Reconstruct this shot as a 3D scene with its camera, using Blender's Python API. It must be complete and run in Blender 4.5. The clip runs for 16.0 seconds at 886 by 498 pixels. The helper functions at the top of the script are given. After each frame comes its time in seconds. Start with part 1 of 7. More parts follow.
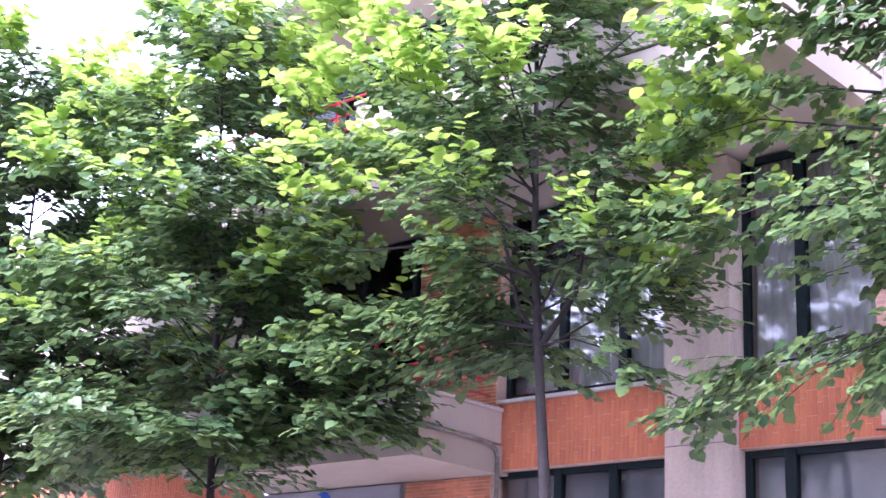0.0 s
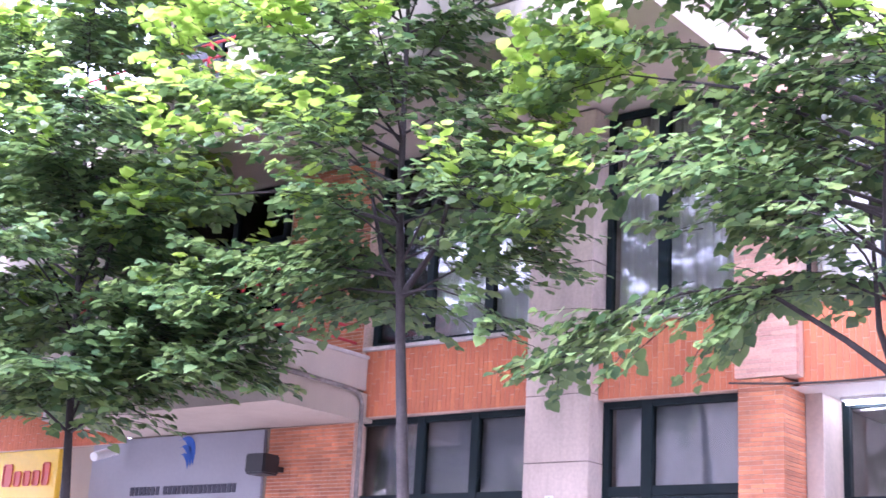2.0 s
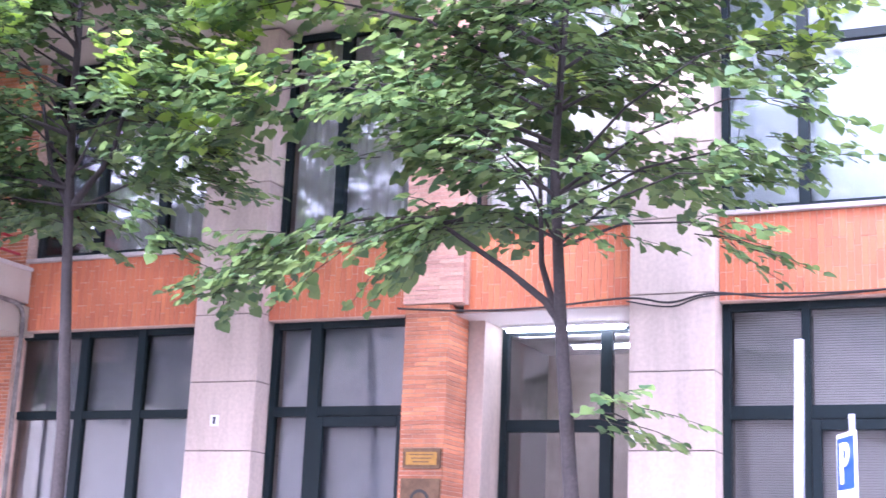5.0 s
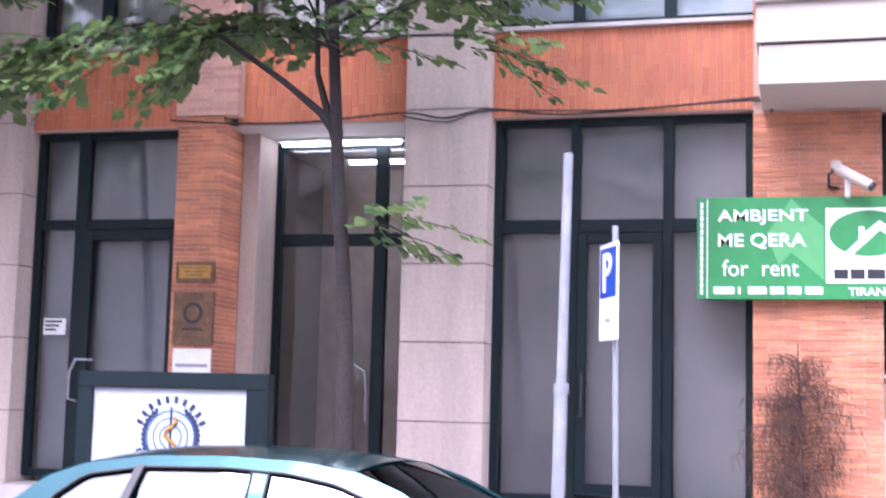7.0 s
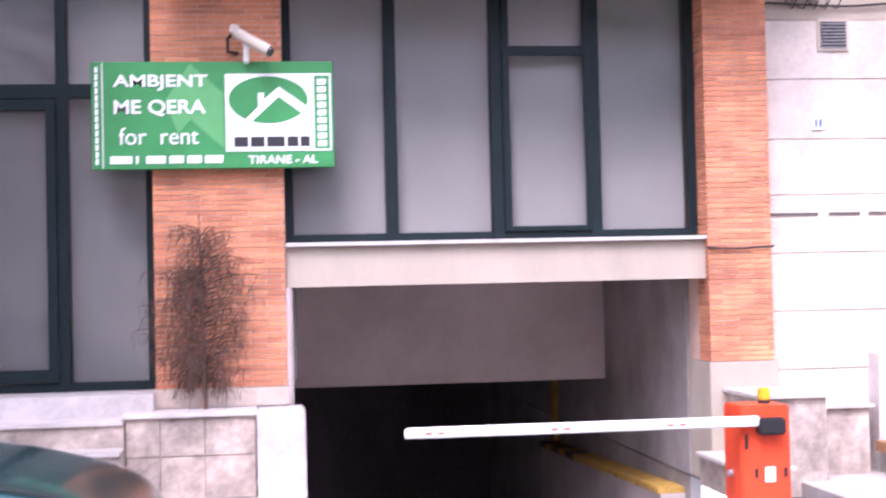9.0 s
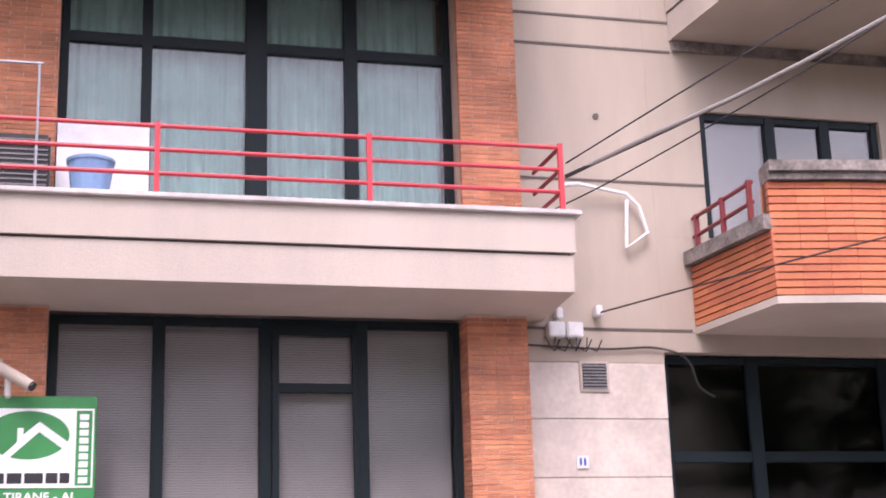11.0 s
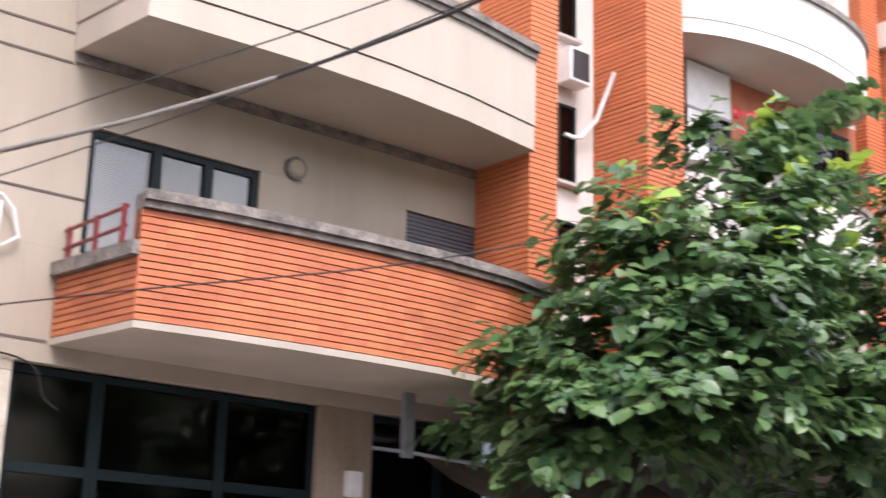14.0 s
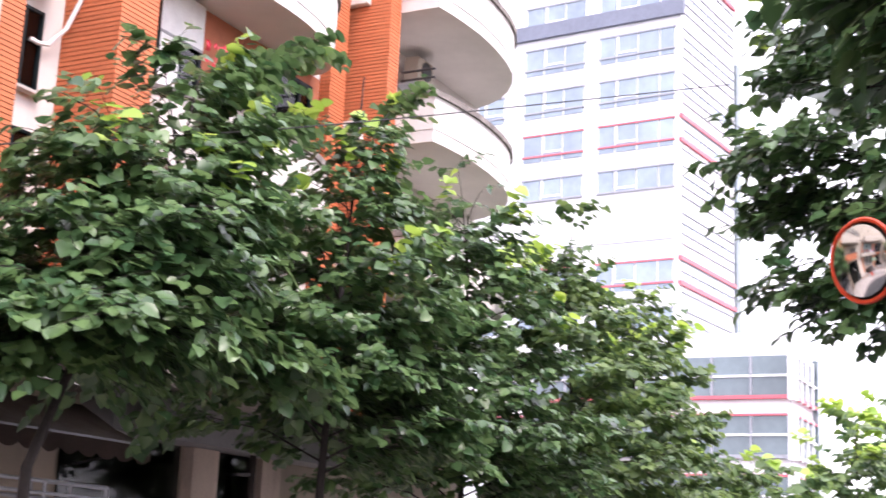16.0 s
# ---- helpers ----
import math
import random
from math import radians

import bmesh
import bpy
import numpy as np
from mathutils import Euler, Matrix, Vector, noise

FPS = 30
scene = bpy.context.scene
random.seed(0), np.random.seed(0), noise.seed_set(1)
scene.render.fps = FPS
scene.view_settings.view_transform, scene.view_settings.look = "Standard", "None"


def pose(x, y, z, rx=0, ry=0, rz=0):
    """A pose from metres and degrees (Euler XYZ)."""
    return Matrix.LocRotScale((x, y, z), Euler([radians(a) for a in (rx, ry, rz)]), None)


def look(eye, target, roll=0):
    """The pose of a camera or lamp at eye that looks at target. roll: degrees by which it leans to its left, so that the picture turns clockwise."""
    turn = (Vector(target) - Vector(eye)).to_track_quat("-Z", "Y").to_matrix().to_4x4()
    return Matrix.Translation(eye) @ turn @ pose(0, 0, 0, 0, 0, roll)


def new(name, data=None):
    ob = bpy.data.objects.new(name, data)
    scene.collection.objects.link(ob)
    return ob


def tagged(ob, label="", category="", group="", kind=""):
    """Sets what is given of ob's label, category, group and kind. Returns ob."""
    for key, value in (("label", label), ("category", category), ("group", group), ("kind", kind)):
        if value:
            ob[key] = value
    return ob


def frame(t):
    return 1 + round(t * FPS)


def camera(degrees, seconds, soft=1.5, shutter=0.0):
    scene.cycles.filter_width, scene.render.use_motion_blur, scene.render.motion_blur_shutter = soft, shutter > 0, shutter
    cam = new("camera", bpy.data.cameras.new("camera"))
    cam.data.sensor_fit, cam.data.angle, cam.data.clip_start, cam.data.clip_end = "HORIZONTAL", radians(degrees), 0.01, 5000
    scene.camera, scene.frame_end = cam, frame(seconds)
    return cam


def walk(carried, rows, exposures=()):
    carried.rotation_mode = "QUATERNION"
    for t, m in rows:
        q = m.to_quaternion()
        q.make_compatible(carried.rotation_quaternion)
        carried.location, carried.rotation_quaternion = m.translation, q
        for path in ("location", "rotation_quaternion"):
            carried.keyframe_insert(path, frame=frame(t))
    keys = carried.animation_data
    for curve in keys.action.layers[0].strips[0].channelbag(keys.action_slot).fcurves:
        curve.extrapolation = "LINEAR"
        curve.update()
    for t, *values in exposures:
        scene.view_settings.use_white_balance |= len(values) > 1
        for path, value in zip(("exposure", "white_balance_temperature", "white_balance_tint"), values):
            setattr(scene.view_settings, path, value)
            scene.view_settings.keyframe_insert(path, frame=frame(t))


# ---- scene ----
cam = camera(35.0, 16.0, shutter=0.4)
PATH = [
    (0, (4.233, -12.210, 1.613), (-0.987, -6.672, 4.080), 3.08),
    (0.5, (4.240, -12.156, 1.624), (-0.896, -6.522, 4.047), 3.21),
    (1, (4.273, -12.123, 1.631), (-0.763, -6.369, 3.985), 3.22),
    (1.5, (4.332, -12.081, 1.632), (-0.589, -6.203, 3.918), 3.19),
    (2, (4.386, -12.033, 1.627), (-0.396, -6.017, 3.847), 3.18),
    (2.5, (4.408, -11.986, 1.619), (-0.193, -5.808, 3.777), 2.93),
    (3, (4.398, -11.967, 1.617), (0.005, -5.616, 3.709), 2.67),
    (5.5, (4.379, -12.045, 1.680), (1.423, -4.827, 3.458), 2.41),
    (6, (4.429, -12.019, 1.671), (1.749, -4.662, 3.311), 2.30),
    (6.5, (4.433, -12.021, 1.643), (2.033, -4.503, 2.952), 1.87),
    (7, (4.387, -12.001, 1.606), (2.289, -4.333, 2.503), 1.45),
    (7.5, (4.366, -11.867, 1.580), (2.739, -4.049, 2.058), 0.98),
    (8, (4.461, -11.642, 1.565), (3.695, -3.680, 1.685), 0.37),
    (8.5, (4.591, -11.462, 1.570), (4.871, -3.467, 1.593), -0.51),
    (9, (4.698, -11.418, 1.596), (5.695, -3.483, 1.799), -1.30),
    (9.5, (4.759, -11.386, 1.621), (6.087, -3.527, 2.313), -2.12),
    (10, (4.837, -11.442, 1.632), (6.464, -3.708, 2.874), -2.38),
    (12.5, (5.391, -11.801, 1.635), (8.066, -4.690, 4.139), 1.07),
    (13, (5.358, -11.862, 1.627), (8.724, -5.022, 4.053), 1.20),
    (13.5, (5.252, -11.942, 1.629), (9.469, -5.523, 3.867), 1.28),
    (14, (5.209, -11.980, 1.640), (10.148, -6.046, 3.735), 1.61),
    (14.5, (5.220, -11.988, 1.640), (10.776, -6.595, 3.650), 1.84),
    (15, (5.223, -11.998, 1.626), (11.336, -7.224, 3.584), 2.30),
    (15.5, (5.179, -12.040, 1.594), (11.783, -7.947, 3.500), 2.53),
    (16, (5.162, -12.078, 1.570), (12.067, -8.473, 3.393), 2.66),
]
walk(cam, [(t, look(eye, target, roll)) for t, eye, target, roll in PATH],
     exposures=((0, 2.84, 5330, 40), (1.0, 2.98, 5300, 41), (2.5, 3.3, 5300, 40), (5.5, 3.16, 5350, 37), (6.3, 2.6, 5400, 38), (7.0, 2.18, 5550, 33), (9, 1.85, 5800, 34), (10.2, 1.55, 6150, 34), (12.5, 1.3, 6500, 28), (13.8, 1.37, 6430, 20), (14.6, 1.76, 6380, 17), (15.2, 1.70, 6400, 20), (16, 1.56, 6450, 27)))

# ---- world and light ----
world = bpy.data.worlds.new("overcast_sky")
scene.world = world
world.use_nodes = True
wn, wl = world.node_tree.nodes, world.node_tree.links
wn.clear()
sky = wn.new("ShaderNodeTexSky")
sky.sky_type = "NISHITA"
sky.sun_disc = False
sky.sun_elevation, sky.sun_rotation = radians(58), radians(200)
sky.air_density, sky.dust_density = 1.0, 4.0
haze = wn.new("ShaderNodeMix")
haze.data_type = "RGBA"
haze.inputs["Factor"].default_value = 0.75
haze.inputs["B"].default_value = (8.6, 8.9, 9.3, 1)
wbg = wn.new("ShaderNodeBackground")
wbg.inputs["Strength"].default_value = 0.15
wout = wn.new("ShaderNodeOutputWorld")
wl.new(sky.outputs["Color"], haze.inputs["A"])
wl.new(haze.outputs["Result"], wbg.inputs["Color"])
wl.new(wbg.outputs["Background"], wout.inputs["Surface"])
sun = new("sun", bpy.data.lights.new("sun", "SUN"))
sun.data.energy, sun.data.angle, sun.data.color = 1.2, radians(25), (1.0, 0.95, 0.88)
sun.matrix_world = look((-4, -27, 40), (6, 0, 0))

# ---- small tools ----
rng = random.Random(7)


def part(name, bm, material, parent=None, label="", smooth=False):
    """Links a bmesh as one mesh object, under a thing or a part if given."""
    me = bpy.data.meshes.new(name)
    bmesh.ops.recalc_face_normals(bm, faces=bm.faces)
    bm.to_mesh(me)
    bm.free()
    return part_mesh(name, me, material, parent, label, smooth)


def part_mesh(name, me, material, parent=None, label="", smooth=False):
    if material and not me.materials:
        me.materials.append(material)
    if smooth:
        me.shade_smooth()
        me.set_sharp_from_angle(angle=radians(48))
    ob = new(name, me)
    if parent:
        put_under(ob, parent)
    if label:
        tagged(ob, label)
    return ob


def base_of(ob):
    p = Vector(ob.location)
    while ob.parent:
        ob = ob.parent
        p += Vector(ob.location)
    return p


def put_under(ob, parent):
    ob.parent = parent
    ob.matrix_parent_inverse = Matrix.Translation(-base_of(parent)) if parent.parent is None else Matrix.Identity(4)


def thing(name, at, label, category, group="", kind=""):
    """An Empty at the base of a thing; its parts go under it."""
    ob = new(name)
    ob.location = at
    ob.empty_display_size = 0.1
    return tagged(ob, label, category, group, kind)


def bx(bm, x0, x1, y0, y1, z0, z1):
    v = [bm.verts.new((x, y, z)) for x in (x0, x1) for y in (y0, y1) for z in (z0, z1)]
    for f in ((0, 1, 3, 2), (4, 6, 7, 5), (0, 4, 5, 1), (2, 3, 7, 6), (0, 2, 6, 4), (1, 5, 7, 3)):
        bm.faces.new([v[i] for i in f])
    return bm


def box(x0, x1, y0, y1, z0, z1, bevel=0.0):
    bm = bx(bmesh.new(), x0, x1, y0, y1, z0, z1)
    if bevel:
        bmesh.ops.bevel(bm, geom=bm.edges[:], offset=bevel, segments=2, affect="EDGES")
    return bm


def tube(bm, points, radii, n=8):
    """A tapered tube along points."""
    rings = []
    pts = [Vector(p) for p in points]
    for i, p in enumerate(pts):
        d = (pts[min(i + 1, len(pts) - 1)] - pts[max(i - 1, 0)]).normalized()
        a = d.orthogonal().normalized() if i == 0 else (ref - d * ref.dot(d)).normalized()
        ref = a
        b = d.cross(a)
        r = radii if isinstance(radii, float) else radii[i]
        rings.append([bm.verts.new(p + r * (math.cos(2 * math.pi * k / n) * a + math.sin(2 * math.pi * k / n) * b)) for k in range(n)])
    for r0, r1 in zip(rings, rings[1:]):
        for k in range(n):
            bm.faces.new((r0[k], r0[(k + 1) % n], r1[(k + 1) % n], r1[k]))
    bm.faces.new(rings[0][::-1])
    bm.faces.new(rings[-1])
    return bm


def prism(bm, outline, z0, z1):
    """A plan outline pulled up from z0 to z1."""
    lo = [bm.verts.new((x, y, z0)) for x, y in outline]
    hi = [bm.verts.new((x, y, z1)) for x, y in outline]
    n = len(outline)
    for i in range(n):
        bm.faces.new((lo[i], lo[(i + 1) % n], hi[(i + 1) % n], hi[i]))
    bm.faces.new(lo[::-1])
    bm.faces.new(hi)
    return bm


def strip(bm, line, thick, z0, z1):
    """A wall of a thickness along a plan line (thickness to its left)."""
    pts = [Vector((x, y)) for x, y in line]
    inner = []
    for i, p in enumerate(pts):
        d = (pts[min(i + 1, len(pts) - 1)] - pts[max(i - 1, 0)]).normalized()
        inner.append(p + thick * Vector((-d.y, d.x)))
    for i in range(len(pts) - 1):
        q = [pts[i], pts[i + 1], inner[i + 1], inner[i]]
        prism(bm, [(v.x, v.y) for v in q], z0, z1)
    bmesh.ops.remove_doubles(bm, verts=bm.verts[:], dist=0.0005)
    return bm


# ---- materials ----
def material(name, colour, rough=0.7, vary=0.15, grain=40.0, stain=1.2, stain_amount=0.12, bump=0.15, metal=0.0, piece=0.0, island=0.0, streak=False, spec=0.5):
    """A surface with grain and larger stains, fine relief, and a shift from piece to piece."""
    m = bpy.data.materials.new(name)
    m.use_nodes = True
    n, l = m.node_tree.nodes, m.node_tree.links
    bsdf = n["Principled BSDF"]
    bsdf.inputs["Roughness"].default_value = rough
    bsdf.inputs["Metallic"].default_value = metal
    bsdf.inputs["Specular IOR Level"].default_value = spec
    geo = n.new("ShaderNodeNewGeometry")
    mapn = n.new("ShaderNodeMapping")
    l.new(geo.outputs["Position"], mapn.inputs["Vector"])
    if streak:
        mapn.inputs["Scale"].default_value = (1.0, 1.0, 0.18)
    fine = n.new("ShaderNodeTexNoise")
    fine.inputs["Scale"].default_value = grain
    fine.inputs["Detail"].default_value = 5
    big = n.new("ShaderNodeTexNoise")
    big.inputs["Scale"].default_value = stain
    big.inputs["Detail"].default_value = 6
    big.inputs["Roughness"].default_value = 0.65
    l.new(geo.outputs["Position"], fine.inputs["Vector"])
    l.new(mapn.outputs["Vector"], big.inputs["Vector"])
    hsv = n.new("ShaderNodeHueSaturation")
    hsv.inputs["Color"].default_value = (*colour, 1)
    total = None

    def add(socket, low, high):
        nonlocal total
        r = n.new("ShaderNodeMapRange")
        r.inputs["From Min"].default_value, r.inputs["From Max"].default_value = 0.3, 0.7
        r.inputs["To Min"].default_value, r.inputs["To Max"].default_value = low, high
        l.new(socket, r.inputs["Value"])
        if total is None:
            total = r.outputs["Result"]
        else:
            mul = n.new("ShaderNodeMath")
            mul.operation = "MULTIPLY"
            l.new(total, mul.inputs[0])
            l.new(r.outputs["Result"], mul.inputs[1])
            total = mul.outputs[0]
        return r

    add(fine.outputs["Fac"], 1 - vary, 1 + vary)
    add(big.outputs["Fac"], 1 - stain_amount * 1.6, 1 + stain_amount * 0.6)
    if piece:
        info = n.new("ShaderNodeObjectInfo")
        r = add(info.outputs["Random"], 1 - piece, 1 + piece)
        r.inputs["From Min"].default_value, r.inputs["From Max"].default_value = 0, 1
        hr = n.new("ShaderNodeMapRange")
        hr.inputs["To Min"].default_value, hr.inputs["To Max"].default_value = 0.496, 0.504
        l.new(info.outputs["Random"], hr.inputs["Value"])
        l.new(hr.outputs["Result"], hsv.inputs["Hue"])
    if island:
        r = add(geo.outputs["Random Per Island"], 1 - island, 1 + island)
        r.inputs["From Min"].default_value, r.inputs["From Max"].default_value = 0, 1
    l.new(total, hsv.inputs["Value"])
    l.new(hsv.outputs["Color"], bsdf.inputs["Base Color"])
    if bump:
        b = n.new("ShaderNodeBump")
        b.inputs["Strength"].default_value = bump
        b.inputs["Distance"].default_value = 0.01
        l.new(fine.outputs["Fac"], b.inputs["Height"])
        l.new(b.outputs["Normal"], bsdf.inputs["Normal"])
    rr = n.new("ShaderNodeMapRange")
    rr.inputs["To Min"].default_value, rr.inputs["To Max"].default_value = max(rough - 0.1, 0.02), min(rough + 0.1, 1)
    l.new(big.outputs["Fac"], rr.inputs["Value"])
    l.new(rr.outputs["Result"], bsdf.inputs["Roughness"])
    return m


def glass(name, tint, gloss=0.05, ior=1.52):
    """Clear pane: lets light through and mirrors more at grazing angles."""
    m = bpy.data.materials.new(name)
    m.use_nodes = True
    n, l = m.node_tree.nodes, m.node_tree.links
    n.remove(n["Principled BSDF"])
    clear = n.new("ShaderNodeBsdfTransparent")
    clear.inputs["Color"].default_value = (*tint, 1)
    mirror = n.new("ShaderNodeBsdfGlossy")
    mirror.inputs["Roughness"].default_value = gloss
    fres = n.new("ShaderNodeFresnel")
    fres.inputs["IOR"].default_value = ior
    mix = n.new("ShaderNodeMixShader")
    l.new(fres.outputs["Fac"], mix.inputs["Fac"])
    l.new(clear.outputs["BSDF"], mix.inputs[1])
    l.new(mirror.outputs["BSDF"], mix.inputs[2])
    l.new(mix.outputs["Shader"], n["Material Output"].inputs["Surface"])
    return m


def leaf_material(name, low, high, gloss=0.45, thinness=0.34):
    m = bpy.data.materials.new(name)
    m.use_nodes = True
    n, l = m.node_tree.nodes, m.node_tree.links
    bsdf = n["Principled BSDF"]
    bsdf.inputs["Roughness"].default_value = gloss
    geo = n.new("ShaderNodeNewGeometry")
    ramp = n.new("ShaderNodeMix")
    ramp.data_type = "RGBA"
    ramp.inputs["A"].default_value, ramp.inputs["B"].default_value = (*low, 1), (*high, 1)
    l.new(geo.outputs["Random Per Island"], ramp.inputs["Factor"])
    l.new(ramp.outputs["Result"], bsdf.inputs["Base Color"])
    thin = n.new("ShaderNodeBsdfTranslucent")
    bright = n.new("ShaderNodeHueSaturation")
    bright.inputs["Value"].default_value = 1.7
    bright.inputs["Hue"].default_value = 0.485
    l.new(ramp.outputs["Result"], bright.inputs["Color"])
    l.new(bright.outputs["Color"], thin.inputs["Color"])
    mix = n.new("ShaderNodeMixShader")
    mix.inputs["Fac"].default_value = thinness
    l.new(bsdf.outputs["BSDF"], mix.inputs[1])
    l.new(thin.outputs["BSDF"], mix.inputs[2])
    l.new(mix.outputs["Shader"], n["Material Output"].inputs["Surface"])
    return m


def glowing(name, colour, strength):
    m = bpy.data.materials.new(name)
    m.use_nodes = True
    b = m.node_tree.nodes["Principled BSDF"]
    b.inputs["Emission Color"].default_value = (*colour, 1)
    b.inputs["Emission Strength"].default_value = strength
    return m


M_BRICK = material("orange_brick", (0.63, 0.245, 0.125), 0.8, 0.16, 60, 2.2, 0.32, 0.4, piece=0.20)
M_BRICK_REST = material("orange_brick_rest", (0.63, 0.245, 0.125), 0.8, 0.16, 60, 2.2, 0.32, 0.4, island=0.20)
M_BRICK_PALE = material("pale_pink_brick", (0.62, 0.36, 0.28), 0.8, 0.12, 60, 1.5, 0.15, 0.3, piece=0.12)
M_BRICK_SOLDIER = material("soldier_brick", (0.58, 0.185, 0.085), 0.75, 0.12, 60, 1.0, 0.16, 0.25, piece=0.10)
M_BRICK_ISLAND = material("orange_brick_courses", (0.59, 0.175, 0.07), 0.75, 0.12, 60, 0.8, 0.12, 0.25, island=0.06)
M_MORTAR = material("brick_mortar", (0.60, 0.42, 0.33), 0.95, 0.2, 80, 2, 0.15, 0.4)
M_MORTAR_DARK = material("dark_brick_joint", (0.15, 0.062, 0.035), 0.95, 0.2, 80, 2, 0.15, 0.4)
M_TRAV = material("travertine", (0.56, 0.455, 0.385), 0.6, 0.08, 25, 2.2, 0.19, 0.15, piece=0.06, streak=True)
M_CREAM = material("cream_travertine", (0.66, 0.585, 0.505), 0.6, 0.07, 20, 2.6, 0.15, 0.15, piece=0.05)
M_TRAV_JOINT = material("travertine_joint", (0.16, 0.13, 0.12), 0.9, 0.15, 50, 2, 0.1, 0.2)
M_MARBLE = material("white_marble_sill", (0.56, 0.515, 0.49), 0.45, 0.06, 20, 3, 0.18, 0.05)
M_PLASTER = material("beige_render", (0.425, 0.365, 0.298), 0.9, 0.06, 90, 0.9, 0.12, 0.3, streak=True)
M_PLASTER_PALE = material("pale_render", (0.50, 0.435, 0.37), 0.9, 0.05, 90, 0.9, 0.10, 0.3, streak=True)
M_WHITE_PLASTER = material("white_render", (0.68, 0.645, 0.61), 0.9, 0.05, 90, 0.9, 0.08, 0.3, streak=True)
M_GROOVE = material("render_groove", (0.12, 0.10, 0.09), 0.95, 0.1, 60, 2, 0.1, 0.1)
M_CORNICE = material("weathered_concrete_cornice", (0.25, 0.22, 0.20), 0.95, 0.25, 30, 5, 0.4, 0.5)
M_CONCRETE = material("pinkish_concrete", (0.44, 0.38, 0.36), 0.9, 0.08, 60, 1.5, 0.15, 0.3)
M_FRAME = material("dark_green_frame", (0.006, 0.015, 0.018), 0.5, 0.08, 30, 3, 0.1, 0.02, spec=0.25)
M_RED = material("red_rail_paint", (0.55, 0.045, 0.06), 0.4, 0.08, 40, 6, 0.15, 0.05)
M_RED_DARK = material("dark_red_side_rail", (0.22, 0.03, 0.035), 0.45, 0.1, 40, 6, 0.15, 0.05)
M_BLIND = material("grey_blind", (0.67, 0.64, 0.63), 0.7, 0.03, 20, 1.2, 0.08, 0.0)
# Darker copy of the blind grey, for the shopfront.
M_BLIND_GREY = material("darker_grey_blind", (0.56, 0.53, 0.53), 0.7, 0.03, 20, 1.2, 0.08, 0.0)
# Screen grey also carries the street's reflection in the shop panes.
M_SCREEN = material("screen_reflection_grey", (0.38, 0.38, 0.42), 0.8, 0.04, 12, 1.0, 0.15, 0.0)
M_CURTAIN_TEAL = material("teal_curtain", (0.47, 0.78, 0.72), 0.9, 0.08, 25, 3, 0.12, 0.2)
M_CURTAIN_WHITE = material("white_curtain", (0.80, 0.78, 0.76), 0.9, 0.06, 25, 3, 0.1, 0.2)
# Dark grey holds the dimness of unlit interiors.
M_ROOM = material("room_shade_grey", (0.20, 0.18, 0.17), 0.9, 0.1, 10, 1, 0.1, 0.1)
# Grey holds the deep shade at the garage's inner end.
M_DARK = material("garage_shade", (0.22, 0.20, 0.205), 0.95, 0.2, 20, 1, 0.2, 0.1)
M_ASPHALT = material("asphalt", (0.05, 0.05, 0.052), 0.9, 0.25, 120, 1.2, 0.25, 0.5)
M_PAVING = material("paving_slabs", (0.40, 0.36, 0.335), 0.85, 0.1, 60, 1.5, 0.2, 0.3, piece=0.08)
M_RAMP = material("worn_concrete_ramp", (0.34, 0.31, 0.295), 0.9, 0.12, 60, 1.2, 0.25, 0.4)
M_GARAGE = material("pinkish_garage_paint", (0.60, 0.53, 0.51), 0.85, 0.06, 60, 1.0, 0.14, 0.2)
M_STONE = material("mixed_stone_cladding", (0.44, 0.36, 0.31), 0.7, 0.16, 14, 3, 0.4, 0.2, piece=0.1)
M_STEEL = material("galvanised_steel", (0.38, 0.39, 0.42), 0.5, 0.06, 60, 4, 0.12, 0.05, metal=0.6)
M_WHITE = material("white_paint", (0.78, 0.78, 0.77), 0.5, 0.04, 40, 4, 0.08, 0.03)
M_BLACK = material("black_plastic", (0.02, 0.02, 0.022), 0.45, 0.1, 60, 4, 0.1, 0.05)
M_GREY = material("grey_plastic", (0.30, 0.30, 0.31), 0.5, 0.06, 60, 4, 0.1, 0.05)
M_GREY_PALE = material("pale_grey_sleeve", (0.26, 0.24, 0.225), 0.6, 0.08, 60, 4, 0.15, 0.05)
M_CABLE = material("black_cable", (0.018, 0.017, 0.018), 0.6, 0.1, 60, 4, 0.1, 0.0)
M_BARK = material("young_bark", (0.036, 0.028, 0.026), 0.9, 0.3, 45, 6, 0.3, 0.6)
M_GLASS = glass("window_glass", (0.90, 0.91, 0.91))
M_GLASS_DARK = glass("smoked_glass", (0.30, 0.32, 0.33), 0.05, 1.38)
M_CARGLASS = glass("car_glass", (0.35, 0.38, 0.38), 0.02, 2.6)
M_LEAF = leaf_material("linden_leaf", (0.045, 0.10, 0.040), (0.15, 0.23, 0.07))
M_LEAF_DARK = leaf_material("mature_linden_leaf", (0.036, 0.092, 0.038), (0.125, 0.215, 0.078), 0.28, 0.26)
M_LEAF_YOUNG = leaf_material("young_linden_leaf", (0.20, 0.34, 0.05), (0.36, 0.50, 0.10))

